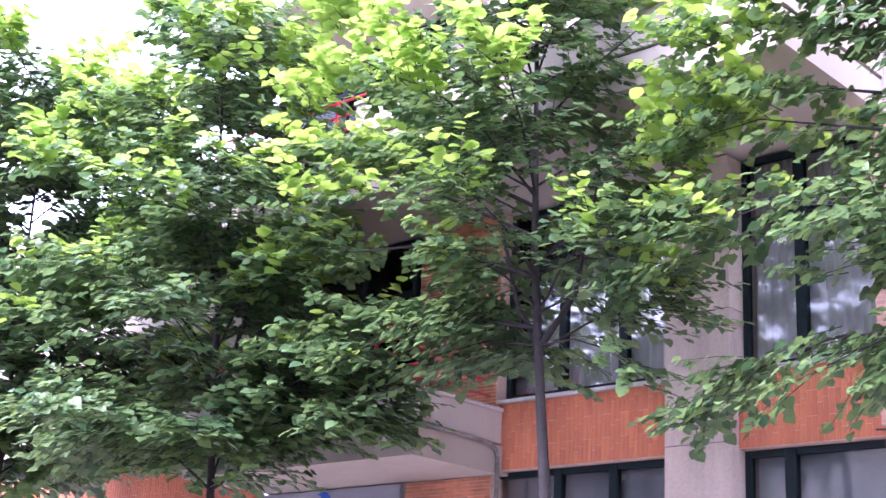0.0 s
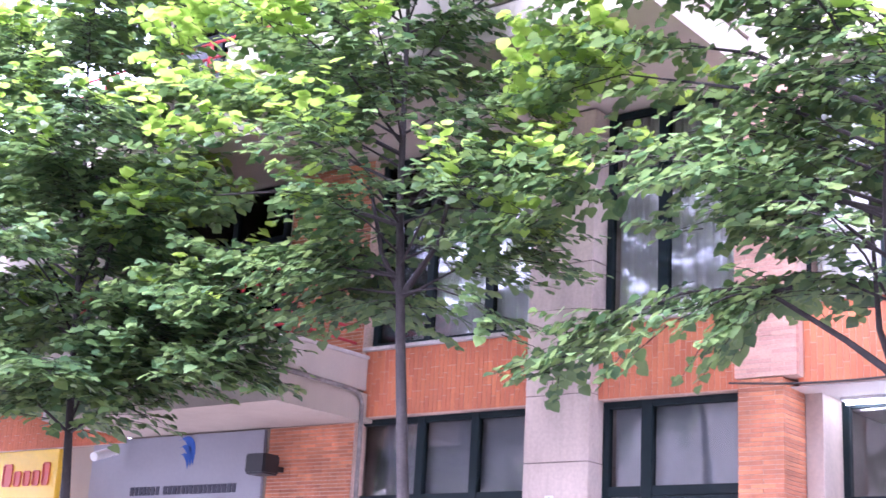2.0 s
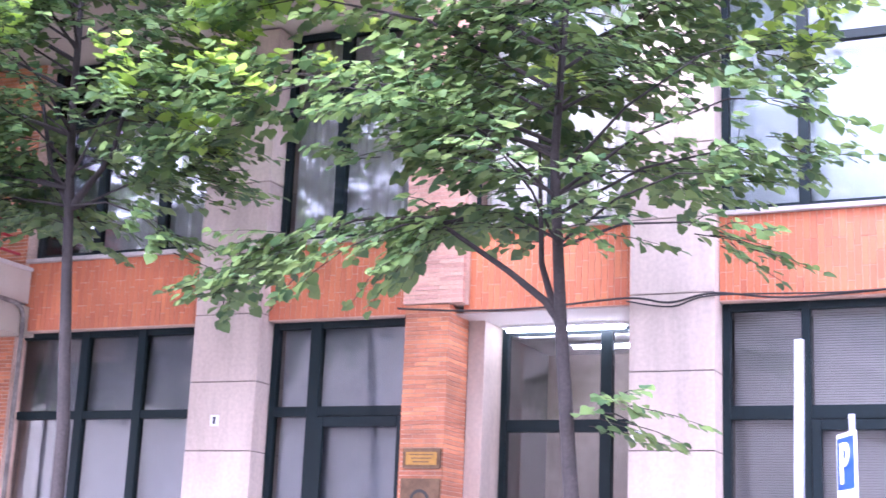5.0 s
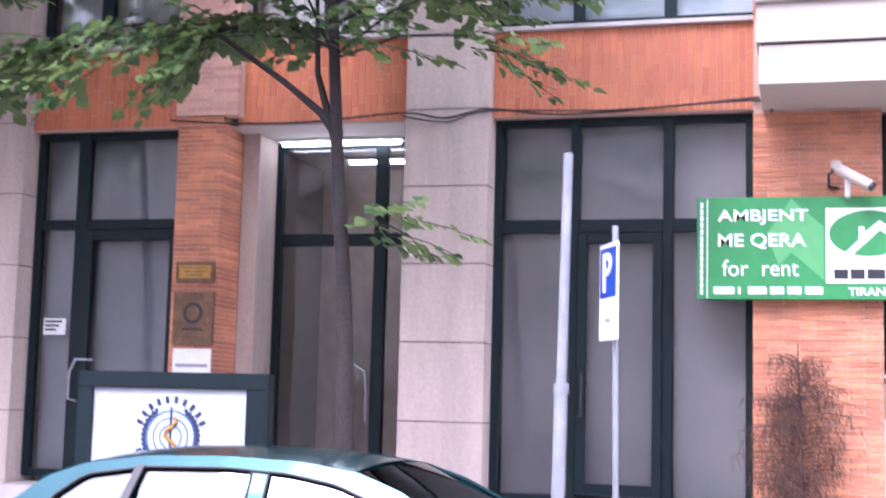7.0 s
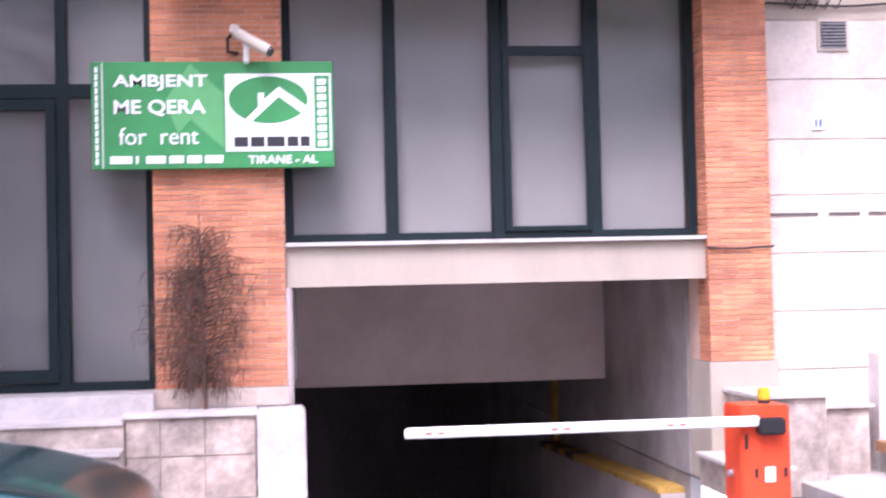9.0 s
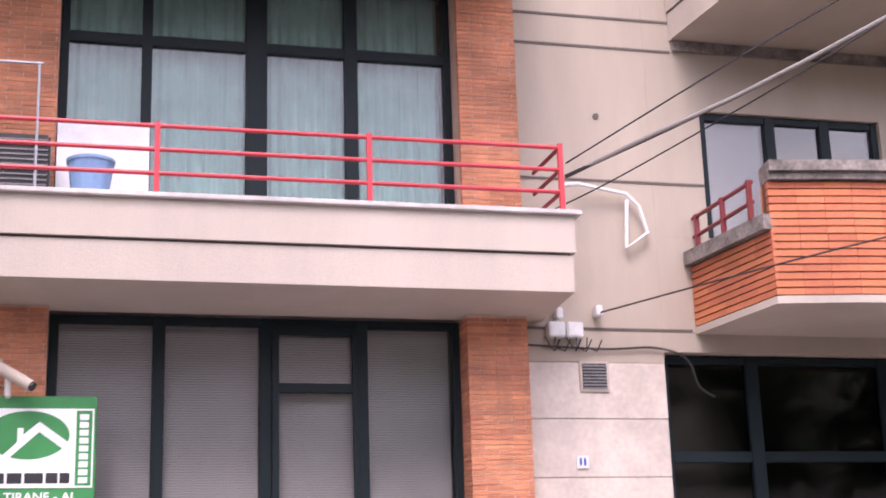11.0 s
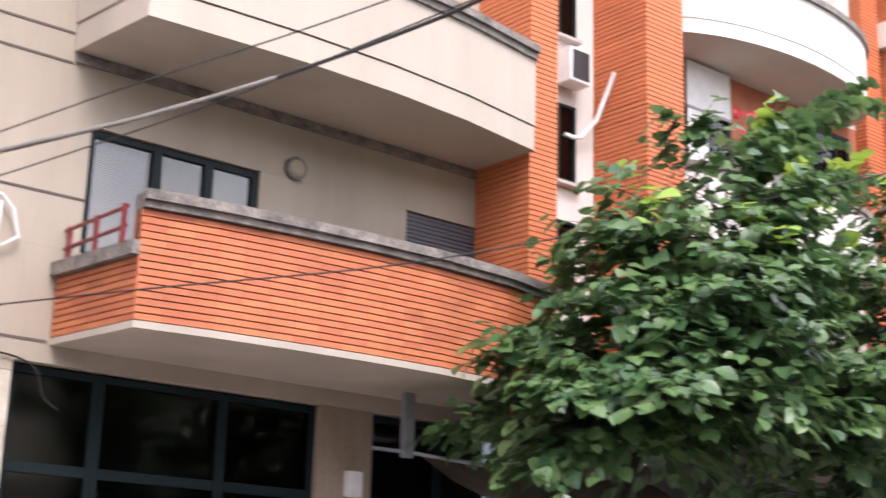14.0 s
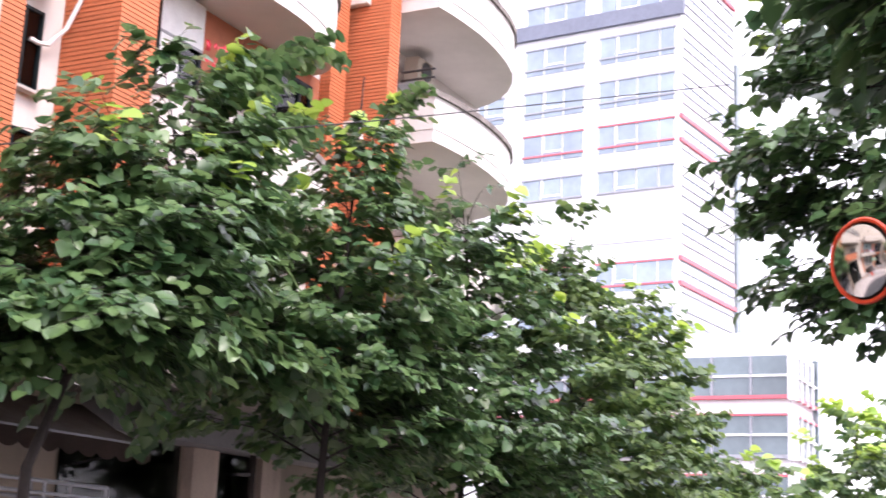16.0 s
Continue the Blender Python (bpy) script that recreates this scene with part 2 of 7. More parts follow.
# ---- ground ----
bm = bmesh.new()
xs, ys = (-1500, 4.97, 8.33, 1500), (-1500, -1.6, 12.0, 1500)
for i in range(3):
    for j in range(3):
        if (i, j) != (1, 1):
            vs = [bm.verts.new((x, y, -0.12)) for x, y in ((xs[i], ys[j]), (xs[i + 1], ys[j]), (xs[i + 1], ys[j + 1]), (xs[i], ys[j + 1]))]
            bm.faces.new(vs)
bmesh.ops.remove_doubles(bm, verts=bm.verts[:], dist=0.001)
tagged(part("ground", bm, M_ASPHALT), "dark grey asphalt street", "road", kind="structure")
bm = bx(bmesh.new(), -60, 4.97, -3.25, 0.6, -0.12, -0.004)
bx(bm, 8.8, 60, -3.25, 0.6, -0.12, -0.004)
pavement = tagged(part("pavement", bm, M_PAVING), "pale stone slab pavement", "pavement", kind="structure")
bm = bx(bmesh.new(), -60, 60, -3.4, -3.25, -0.12, 0.012)
tagged(part("kerb", bm, M_CONCRETE), "grey concrete kerb", "kerb", kind="structure")
bm = bmesh.new()
v = [bm.verts.new(p) for p in ((4.97, -3.25, -0.01), (8.8, -3.25, -0.01), (8.8, -1.6, -0.1), (4.97, -1.6, -0.1))]
bm.faces.new(v)
v2 = [bm.verts.new(p) for p in ((4.97, 12, -2.4), (8.36, 12, -2.4), (8.36, -1.6, -0.1))]
bm.faces.new((v[3], v2[2], v2[1], v2[0]))
tagged(part("garage_ramp", bm, M_RAMP), "dark ramp down into the garage", "ramp", kind="structure")


# ---- brickwork ----
def brick_mesh(name, lx, ly, lz, mat):
    me = bpy.data.meshes.new(name)
    bm = bx(bmesh.new(), 0, lx, 0, ly, 0, lz)
    bm.to_mesh(me)
    bm.free()
    me.materials.append(mat)
    return me


def lay_bricks(parent, x0, x1, z0, z1, y, mat, course=0.043, length=0.255, joint=0.008, depth=0.05, limit=300, soldier=False):
    """Single bricks as parts of a wall piece; its face looks to -y. Soldiers stand upright, their columns shifted in pairs."""
    meshes = {}
    rest = bmesh.new()
    cells = []
    if soldier:
        joint = 0.006
        n = round((x1 - x0) / course)
        w = (x1 - x0) / n
        rows = max(1, round((z1 - z0) / length))
        rh = (z1 - z0) / rows
        for k in range(n):
            shift = (0, 0, -0.5, -0.3)[k % 4] * rh
            for r in range(rows + 1):
                a, b = max(z0 + r * rh + shift, z0), min(z0 + (r + 1) * rh + shift, z1)
                if b - a > 0.02:
                    cells.append((x0 + k * w, x0 + (k + 1) * w, a, b))
    else:
        rows = max(1, round((z1 - z0) / course))
        rh = (z1 - z0) / rows
        for r in range(rows):
            x = x0 - (length / 2 if r % 2 else 0)
            while x < x1 - 0.01:
                a, b = max(x, x0), min(x + length, x1)
                if b - a > 0.03:
                    cells.append((a, b, z0 + r * rh, z0 + (r + 1) * rh))
                x += length
    base = base_of(parent)
    for count, (a, b, za, zb) in enumerate(cells):
        dy = rng.uniform(-0.003, 0.003) * (0.5 if soldier else 1)
        if count < limit:
            key = (round(b - a, 3), round(zb - za, 3))
            if key not in meshes:
                meshes[key] = brick_mesh("brick", key[0] - joint, depth, key[1] - joint, mat)
            ob = new("brick", meshes[key])
            ob.parent = parent
            ob.location = Vector((a + joint / 2, y + dy, za + joint / 2)) - base
        else:
            bx(rest, a + joint / 2, b - joint / 2, y + dy, y + dy + depth, za + joint / 2, zb - joint / 2)
    if len(rest.verts):
        tagged(part("bricks", rest, M_BRICK_REST if mat == M_BRICK else M_BRICK_ISLAND, parent), kind="stuff")
    else:
        rest.free()


def structure(name, bm, mat, label, category):
    return tagged(part(name, bm, mat), label, category, kind="structure")


# ---- front building: pillars ----
def stone_pillar(name, x0, x1, z1, joints0=0.78, label="pale travertine-clad pillar with dark joints"):
    core = structure(name, box(x0 + 0.012, x1 - 0.012, 0.012, 0.55, 0, z1), M_TRAV_JOINT, label, "pillar")
    z = joints0 - 0.70
    while z < z1 - 0.05:
        a, b = max(z, 0.0), min(z + 0.70, z1)
        part("panel", box(x0, x1, rng.uniform(-0.002, 0.002), 0.56, a + 0.005, b - 0.005, 0.004), M_TRAV, core)
        z += 0.70
    return core


stone_pillar("pillar_1", -3.96, -3.17, 7.38)
stone_pillar("pillar_2", 0.72, 1.50, 7.38)
brick_pillar_1 = structure("brick_pillar_1", box(-1.52, -1.075, 0.005, 0.5, 0, 4.28), M_MORTAR, "orange brick pillar beside the entrance", "pillar")
pale_pillar_1 = structure("pale_pillar_1", box(-1.55, -0.93, -0.007, 0.6, 4.29, 7.38), M_MORTAR, "pale pinkish brick pillar above the entrance pillar", "pillar")
brick_pillar_2 = structure("brick_pillar_2", box(3.81, 4.848, 0.005, 0.6, 0.81, 7.38), M_MORTAR, "wide orange brick pillar beside the garage", "pillar")
structure("pillar_base_2", box(3.78, 4.86, -0.03, 0.6, 0.66, 0.808, 0.006), M_TRAV, "pale stone base under the brick pillar", "base")
brick_pillar_3 = structure("brick_pillar_3", box(8.38, 8.92, 0.005, 0.6, 0.9, 7.38), M_MORTAR, "orange brick pillar at the garage's far side", "pillar")
structure("pillar_base_3", box(8.36, 8.96, -0.01, 0.6, -0.12, 0.897, 0.006), M_PLASTER, "beige rendered base under the brick pillar", "base")

# ---- front building: spandrel bands, sills ----
BANDS = ((-6.37, -3.965), (-3.165, -1.535), (-0.985, 0.715), (1.505, 3.86))
band_obs = []
for i, (a, b) in enumerate(BANDS):
    core = structure(f"band_{i + 1}", box(a, b, 0.155, 0.5, 4.22, 5.0), M_MORTAR, "orange band of upright bricks between floors", "wall")
    band_obs.append((core, a, b))
    structure(f"sill_{i + 1}", box(a - 0.01, b + 0.01, 0.10, 0.52, 5.003, 5.045, 0.006), M_MARBLE, "thin white marble sill", "sill")


# ---- windows ----
def window(name, x0, x1, z0, z1, y, posts, rails, label, category="window", pane=M_GLASS, frame_w=0.07, kind="structure"):
    """A framed window: posts are (x, width), rails (z, width) across all; each pane is a part."""
    w = thing(name, ((x0 + x1) / 2, y, z0), label, category, kind=kind)
    f = frame_w
    xs0 = [x0] + [x for x, _ in posts] + [x1 - f]
    ws = [f] + [wd for _, wd in posts] + [f]
    for x, wd in zip(xs0, ws):
        part("frame_post", box(x, x + wd, y - 0.04, y + 0.05, z0 + 0.001, z1 - 0.001, 0.006), M_FRAME, w)
    zs0 = [z0] + [z for z, _ in rails] + [z1 - f]
    hs = [f] + [h for _, h in rails] + [f]
    for i in range(len(xs0) - 1):
        a, b = xs0[i] + ws[i], xs0[i + 1]
        for z, h in zip(zs0, hs):
            part("frame_rail", box(a, b, y - 0.032, y + 0.045, z, z + h, 0.005), M_FRAME, w)
        for j in range(len(zs0) - 1):
            p = part("pane", box(a, b, y, y + 0.008, zs0[j] + hs[j], zs0[j + 1]), pane, w)
            p.visible_shadow = False
    return w


def blind(x0, x1, z0, z1, y, label="grey venetian blind behind the glass", mat=None):
    bm = bmesh.new()
    z = z0
    while z < z1:
        v = [bm.verts.new(p) for p in ((x0, y, z), (x1, y, z), (x1, y + 0.012, z + 0.021), (x0, y + 0.012, z + 0.021))]
        bm.faces.new(v)
        z += 0.0225
    return tagged(part("venetian_blind", bm, mat or M_BLIND), label, "blind")


def curtain(x0, x1, z0, z1, y, mat, label, fold=0.09):
    bm = bmesh.new()
    n = max(6, int((x1 - x0) / 0.02))
    cols = []
    for i in range(n + 1):
        x = x0 + (x1 - x0) * i / n
        yy = y + 0.03 * math.sin(x / fold * 2 * math.pi) + 0.012 * math.sin(x * 31.0)
        cols.append((bm.verts.new((x, yy, z0)), bm.verts.new((x, yy * 0.5 + y * 0.5, z1))))
    for (a, b), (c, d) in zip(cols, cols[1:]):
        bm.faces.new((a, c, d, b))
    return tagged(part("curtain", bm, mat, smooth=True), label, "curtain")


window("window_1", -6.58, -3.965, 0.85, 4.215, 0.3, ((-5.62, 0.11), (-4.86, 0.11)), ((3.25, 0.09),), "tall dark green framed shop window with clear panes")
window("window_2", -3.165, -1.535, 0.85, 4.215, 0.3, ((-2.72, 0.13),), ((3.25, 0.10),), "tall dark green framed shop window and door")
window("window_4", 1.505, 3.80, 0.80, 4.215, 0.3, ((2.20, 0.075), (3.02, 0.085)), ((3.18, 0.12),), "dark green glazed shopfront with a closed door")
window("window_5", 4.855, 8.375, 1.965, 4.165, 0.3, ((5.70, 0.10), (6.60, 0.10), (7.44, 0.10)), (), "wide dark green framed window above the garage")
for a, b in ((1.58, 2.19), (2.28, 3.01), (3.11, 3.73)):
    blind(a, b, 0.797, 4.2, 0.40, mat=M_BLIND_GREY)
for a, b in ((4.93, 5.70), (5.80, 6.60), (6.70, 7.44), (7.54, 8.3)):
    blind(a, b, 1.964, 4.15, 0.40)
vent_sash = thing("window_5_sash", (7.07, 0.3, 2.0), "dark green opening sash with a small upper light", "window", kind="structure")
for a, b, c, d in ((6.70, 6.76, 2.035, 4.09), (7.40, 7.44, 2.035, 4.09), (6.76, 7.40, 3.52, 3.60), (6.76, 7.40, 2.035, 2.075), (6.76, 7.40, 4.02, 4.09)):
    part("sash_bar", box(a, b, 0.235, 0.262, c, d, 0.004), M_FRAME, vent_sash)
for i, (a, b) in enumerate(((-6.5, -4.0), (-3.1, -1.6))):
    # Screens whose grey includes the reflected street.
    tagged(part("roller_screen", box(a, b, 0.42, 0.428, 0.797, 4.20), M_SCREEN), "grey screen behind shop glass, lightened for street reflections", "blind")
# upper floor
window("window_6", 4.855, 8.375, 5.02, 7.38, 0.3, ((5.55, 0.09), (6.47, 0.19), (7.37, 0.12)), ((6.62, 0.10),), "upper floor window wall with teal curtains")
curtain(4.9, 8.3, 4.985, 7.38, 0.45, M_CURTAIN_TEAL, "teal curtain in soft folds")
window("window_7", 1.505, 3.86, 5.05, 7.38, 0.3, ((2.20, 0.10), (3.02, 0.10)), ((6.62, 0.09),), "upper floor window with the sky's reflection as a pale blue sheet")
# Pale blue sheet gives the panes the bright reflection of the sky.
tagged(part("roller_screen", box(1.55, 3.84, 0.42, 0.428, 5.047, 7.38), material("sky_reflection_blue", (0.55, 0.63, 0.68), 0.8, 0.03, 15, 1, 0.05, 0.02)), "pale blue sheet behind glass standing in for the sky's reflection", "blind")
window("window_8", -0.985, 0.715, 5.05, 7.38, 0.3, ((-0.20, 0.10),), ((6.62, 0.09),), "upper floor window above the entrance")
window("window_9", -3.165, -1.555, 5.05, 7.38, 0.3, ((-2.55, 0.12),), ((6.62, 0.09),), "upper floor window with tall dark panes")
window("window_10", -6.37, -3.965, 5.05, 7.38, 0.3, ((-5.6, 0.10), (-4.75, 0.12)), ((6.62, 0.09),), "upper floor window with white curtains")
for a, b in ((-0.9, 0.65), (-3.1, -1.6), (-6.3, -4.0)):
    curtain(a, b, 5.047, 7.38, 0.46, M_CURTAIN_WHITE, "white net curtain in folds")
# Unseen room shell: dimness in the colour, ceiling and side block sky light.
structure("room_wall", box(-6.6, 8.9, 0.9, 1.0, 4.3, 7.4), M_ROOM, "dark grey wall standing for dim rooms behind the upper windows", "wall")
structure("room_side", box(-6.7, -6.6, 0.45, 1.0, 0, 7.4), M_ROOM, "added dark side wall that shuts light out of the rooms", "wall")
structure("room_ceiling", box(-6.6, 8.9, 0.61, 1.0, 7.385, 7.395), M_ROOM, "added dark ceiling that shuts light out of the rooms", "ceiling")
structure("room_wall_1", box(-6.6, -1.0, 0.9, 1.0, 0, 4.2), M_ROOM, "dark grey wall standing for the dim shop behind the glass", "wall")
structure("room_wall_2", box(4.86, 8.9, 0.9, 1.0, 1.95, 4.2), M_ROOM, "dark grey wall standing for the dim shop behind the blinds", "wall")
structure("room_wall_3", box(0.86, 4.85, 0.9, 1.0, 0.8, 4.2), M_ROOM, "dark grey wall standing for the dim shop behind the blinds", "wall")
structure("floor_slab", box(-6.6, 8.9, 0.53, 1.2, 4.22, 4.98), M_CONCRETE, "concrete floor slab between storeys", "slab")

# Strips added to block sky showing through slits beside the pillars.
structure("pillar_backing", box(4.72, 4.94, 0.62, 0.66, 0.81, 7.38), M_ROOM, "added dark strip that blocks sky through the pillar's slit", "wall")
structure("pillar_backing_2", box(8.28, 8.6, 0.62, 0.66, 1.7, 7.38), M_ROOM, "added dark strip that blocks sky through the pillar's slit", "wall")
# Added strip closing the slit below the beam.
structure("garage_jamb", box(4.842, 4.90, 0.10, 0.14, 0.0, 1.60), M_CONCRETE, "added strip that closes the slit at the garage opening", "jamb")

# ---- entrance recess ----
structure("entrance_jamb", box(-1.07, -0.90, 0.505, 1.05, 0.8, 4.21), M_TRAV, "travertine side of the entrance recess", "wall")
structure("entrance_soffit", box(-1.1, 0.85, 0.17, 2.7, 4.205, 4.215), M_WHITE_PLASTER, "white entrance soffit", "ceiling")
window("door_1", -0.90, 0.74, 0.80, 4.20, 1.0, ((0.14, 0.12),), ((3.16, 0.12),), "dark green glazed entrance door, closed", "door")
entry = thing("pull_handle", (0.05, 0.93, 1.45), "bent chrome pull handle on the entrance door", "handle")
part("bar", tube(bmesh.new(), [(-0.02, 0.93, 2.0), (0.10, 0.91, 1.93), (0.12, 0.91, 1.75), (0.12, 0.93, 1.45)], 0.014), M_STEEL, entry)
# Hall wall lightened to carry the reflection in the door's lower pane.
structure("entrance_hall", box(-1.1, 0.85, 2.61, 2.7, 0.8, 4.2), material("brown_hall_with_reflection", (0.50, 0.39, 0.34), 0.6, 0.1, 8, 1, 0.15, 0.05), "brown hall back wall, lightened for the door pane's reflection", "wall")
# Hall sides added to shut out the sky, in the same shade grey.
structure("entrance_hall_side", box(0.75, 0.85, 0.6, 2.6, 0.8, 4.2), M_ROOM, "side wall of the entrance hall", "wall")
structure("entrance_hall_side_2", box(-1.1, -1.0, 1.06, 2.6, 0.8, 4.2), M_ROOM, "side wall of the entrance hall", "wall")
lamp = thing("tube_light", (-0.2, 0.6, 4.2), "lit white fluorescent tube under the soffit", "lamp")
part("housing", box(-0.84, 0.45, 0.78, 0.90, 4.175, 4.203), M_WHITE, lamp)
part("tube", tube(bmesh.new(), [(-0.80, 0.84, 4.155), (0.42, 0.84, 4.155)], 0.018), glowing("lit_tube", (0.95, 1.0, 0.92), 5.0), lamp, "glowing tube")

# Tube inferred from a bright line in the glass, added to light the hall.
lamp3 = thing("tube_light", (0.1, 1.9, 4.2), "lit fluorescent tube inside the entrance hall", "lamp")
part("housing", box(-0.5, 0.7, 1.84, 1.96, 4.175, 4.203), M_WHITE, lamp3)
part("tube", tube(bmesh.new(), [(-0.46, 1.90, 4.155), (0.66, 1.90, 4.155)], 0.018), glowing("lit_hall_tube", (0.95, 1.0, 0.92), 4.0), lamp3, "glowing tube")

# ---- landing, steps and plinth ----
structure("landing", box(-6.6, 3.80, -0.26, 1.6, 0.0, 0.795, 0.008), M_MARBLE, "white stone landing before the doors", "step")
for i, (zt, y0) in enumerate(((0.62, -0.55), (0.42, -0.85), (0.21, -1.15))):
    structure(f"step_{i + 1}", box(-3.0, 3.60, y0, -0.262 - 0.3 * i, 0.0, zt - 0.035), M_STONE, "stone riser of the entrance steps", "step")
    structure(f"tread_{i + 1}", box(-3.0, 3.60, y0 - 0.03, -0.262 - 0.3 * i, zt - 0.033, zt, 0.006), M_MARBLE, "pale marble stair tread", "step")
plinth = structure("plinth", box(3.61, 4.585, -0.48, -0.035, 0, 0.62), M_STONE, "stone-clad plinth before the brick pillar", "plinth")
xs = 3.605
for wdt in (0.26, 0.34, 0.385):
    for z0, z1 in ((0.0, 0.33), (0.33, 0.625)):
        part("stone", box(xs + 0.004, xs + wdt - 0.004, -0.495, -0.45, z0 + 0.003, z1 - 0.003, 0.004), M_STONE, plinth)
    xs += wdt
structure("plinth_cap", box(3.58, 4.60, -0.53, -0.035, 0.625, 0.662, 0.008), M_MARBLE, "pale marble cap of the plinth", "cap")
structure("ramp_pier", box(4.60, 4.97, -0.62, 0.05, -0.4, 0.65, 0.015), M_MARBLE, "white marble-faced pier at the ramp", "pier")

# ---- garage ----
structure("garage_beam", box(4.855, 8.375, 0.08, 0.5, 1.60, 1.925), M_PLASTER, "pinkish rendered beam above the garage opening", "beam")
structure("sill_5", box(4.85, 8.40, 0.02, 0.5, 1.928, 1.962, 0.006), M_MARBLE, "white marble sill", "sill")
structure("garage_wall_left", box(4.80, 4.88, 0.06, 12, -2.4, 1.60), M_GARAGE, "rendered garage side wall", "wall")
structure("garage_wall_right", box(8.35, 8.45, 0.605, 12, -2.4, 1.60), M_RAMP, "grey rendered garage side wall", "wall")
structure("garage_ceiling", box(4.88, 8.35, 0.505, 3.7, 1.60, 1.68), M_GARAGE, "garage entrance ceiling", "ceiling")
structure("garage_lintel", box(4.88, 8.35, 3.66, 3.9, 0.53, 1.60), M_GARAGE, "hanging rendered wall inside the garage entrance", "wall")
structure("garage_ceiling_inner", box(4.88, 8.35, 3.9, 12, 0.53, 0.6), M_DARK, "inner garage ceiling, shade put into its grey", "ceiling")
structure("garage_back", box(4.8, 8.45, 12, 12.1, -2.5, 0.6), M_DARK, "garage back wall, shade put into its grey", "wall")
stripe = thing("ramp_kerb", (8.2, 1.0, -0.6), "yellow painted kerb along the garage wall with black stripes", "kerb")
M_YELLOW = material("worn_yellow_paint", (0.50, 0.30, 0.06), 0.7, 0.15, 40, 4, 0.3, 0.1)
bm = bmesh.new()
v = [bm.verts.new(p) for p in ((8.12, 0.75, -1.2), (8.348, 0.75, -1.2), (8.348, 6.3, -1.9), (8.12, 6.3, -1.9), (8.12, 0.75, -0.30), (8.348, 0.75, -0.30), (8.348, 6.3, -0.49), (8.12, 6.3, -0.49))]
for f in ((0, 3, 2, 1), (4, 5, 6, 7), (0, 1, 5, 4), (1, 2, 6, 5), (2, 3, 7, 6), (3, 0, 4, 7)):
    bm.faces.new([v[k] for k in f])
part("kerb_wall", bm, M_CONCRETE, stripe, "grey kerb wall")
for i in range(14):
    y0 = 0.75 + i * 0.396
    z0 = -0.298 - 0.0342 * (y0 - 0.75)
    part("kerb_cap", box(8.10, 8.347, y0, y0 + 0.394, z0 - 0.012, z0 + 0.05, 0.01), M_BLACK if i in (9, 11, 13) else M_YELLOW, stripe)
part("corner_guard", box(8.28, 8.347, 6.2, 6.35, -1.2, 0.52), M_YELLOW, stripe, "yellow corner guard")

# ---- long balcony of the front building ----
bal = thing("balcony", (6.5, -0.4, 4.17), "pale rendered balcony with a red railing", "balcony")
bm = bmesh.new()
v = [bm.verts.new((x, y, z)) for x in (3.885, 9.12) for y, z in ((-0.74, 4.235), (0.16, 4.168), (0.16, 4.55), (-0.74, 4.55))]
for f in ((0, 1, 2, 3), (7, 6, 5, 4), (0, 4, 5, 1), (1, 5, 6, 2), (2, 6, 7, 3), (3, 7, 4, 0)):
    bm.faces.new([v[i] for i in f])
part("lower_band", bm, M_PLASTER_PALE, bal)
part("groove", box(3.90, 9.10, -0.725, 0.16, 4.55, 4.572), M_GROOVE, bal)
part("upper_band", box(3.865, 9.14, -0.765, 0.16, 4.572, 4.895), M_PLASTER_PALE, bal)
part("coping", box(3.85, 9.20, -0.81, 0.16, 4.895, 4.94, 0.008), M_MARBLE, bal, "thin white coping")
rail = thing("railing", (6.5, -0.7, 4.93), "bright red tubular balcony railing with three rails", "railing")
for x in (3.95, 5.65, 7.38, 9.06):
    part("post", box(x - 0.022, x + 0.022, -0.735, -0.69, 4.94, 5.555, 0.004), M_RED, rail)
for z in (5.12, 5.32, 5.52):
    part("rail", tube(bmesh.new(), [(3.95, -0.712, z), (9.06, -0.712, z)], 0.019), M_RED, rail)
    # Side rails in darker red: shade of the balcony's end put into the colour.
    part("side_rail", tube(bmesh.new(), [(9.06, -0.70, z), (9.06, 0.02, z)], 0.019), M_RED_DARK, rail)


def upper_balcony(name, x0, x1, y0, z0, label):
    b = thing(name, ((x0 + x1) / 2, y0 / 2, z0), label, "balcony")
    part("lower_band", box(x0, x1, y0, 1.0, z0, z0 + 0.36), M_PLASTER_PALE, b)
    part("groove", box(x0 + 0.02, x1 - 0.02, y0 + 0.02, 0.6, z0 + 0.36, z0 + 0.39), M_GROOVE, b)
    part("upper_band", box(x0 - 0.02, x1 + 0.02, y0 - 0.02, 0.6, z0 + 0.39, z0 + 0.80), M_PLASTER_PALE, b)
    part("coping", box(x0 - 0.05, x1 + 0.05, y0 - 0.05, 0.6, z0 + 0.80, z0 + 0.85, 0.008), M_MARBLE, b)
    return b


upper_balcony("balcony", -6.9, -1.4, -1.95, 7.40, "pale rendered upper balcony with a dark groove")
upper_balcony("balcony", 3.2, 8.92, -1.40, 7.40, "pale rendered upper balcony over the window wall")
structure("upper_wall", box(-1.4, 3.2, 0.0, 0.6, 7.40, 8.3), M_PLASTER_PALE, "pale rendered wall between the balconies", "wall")
structure("upper_wall_2", box(-6.6, 9.0, 0.3, 0.8, 8.26, 14), M_PLASTER, "beige rendered upper storeys", "wall")

# ---- left end of the front building ----
lb = thing("balcony", (-8.2, -0.7, 4.17), "pale rendered balcony and canopy over the school entrance", "balcony")
part("canopy", box(-10.35, -6.30, -1.34, 0.59, 4.172, 4.50), M_PLASTER, lb)
part("groove", box(-10.33, -6.32, -1.32, 0.1, 4.50, 4.525), M_GROOVE, lb)
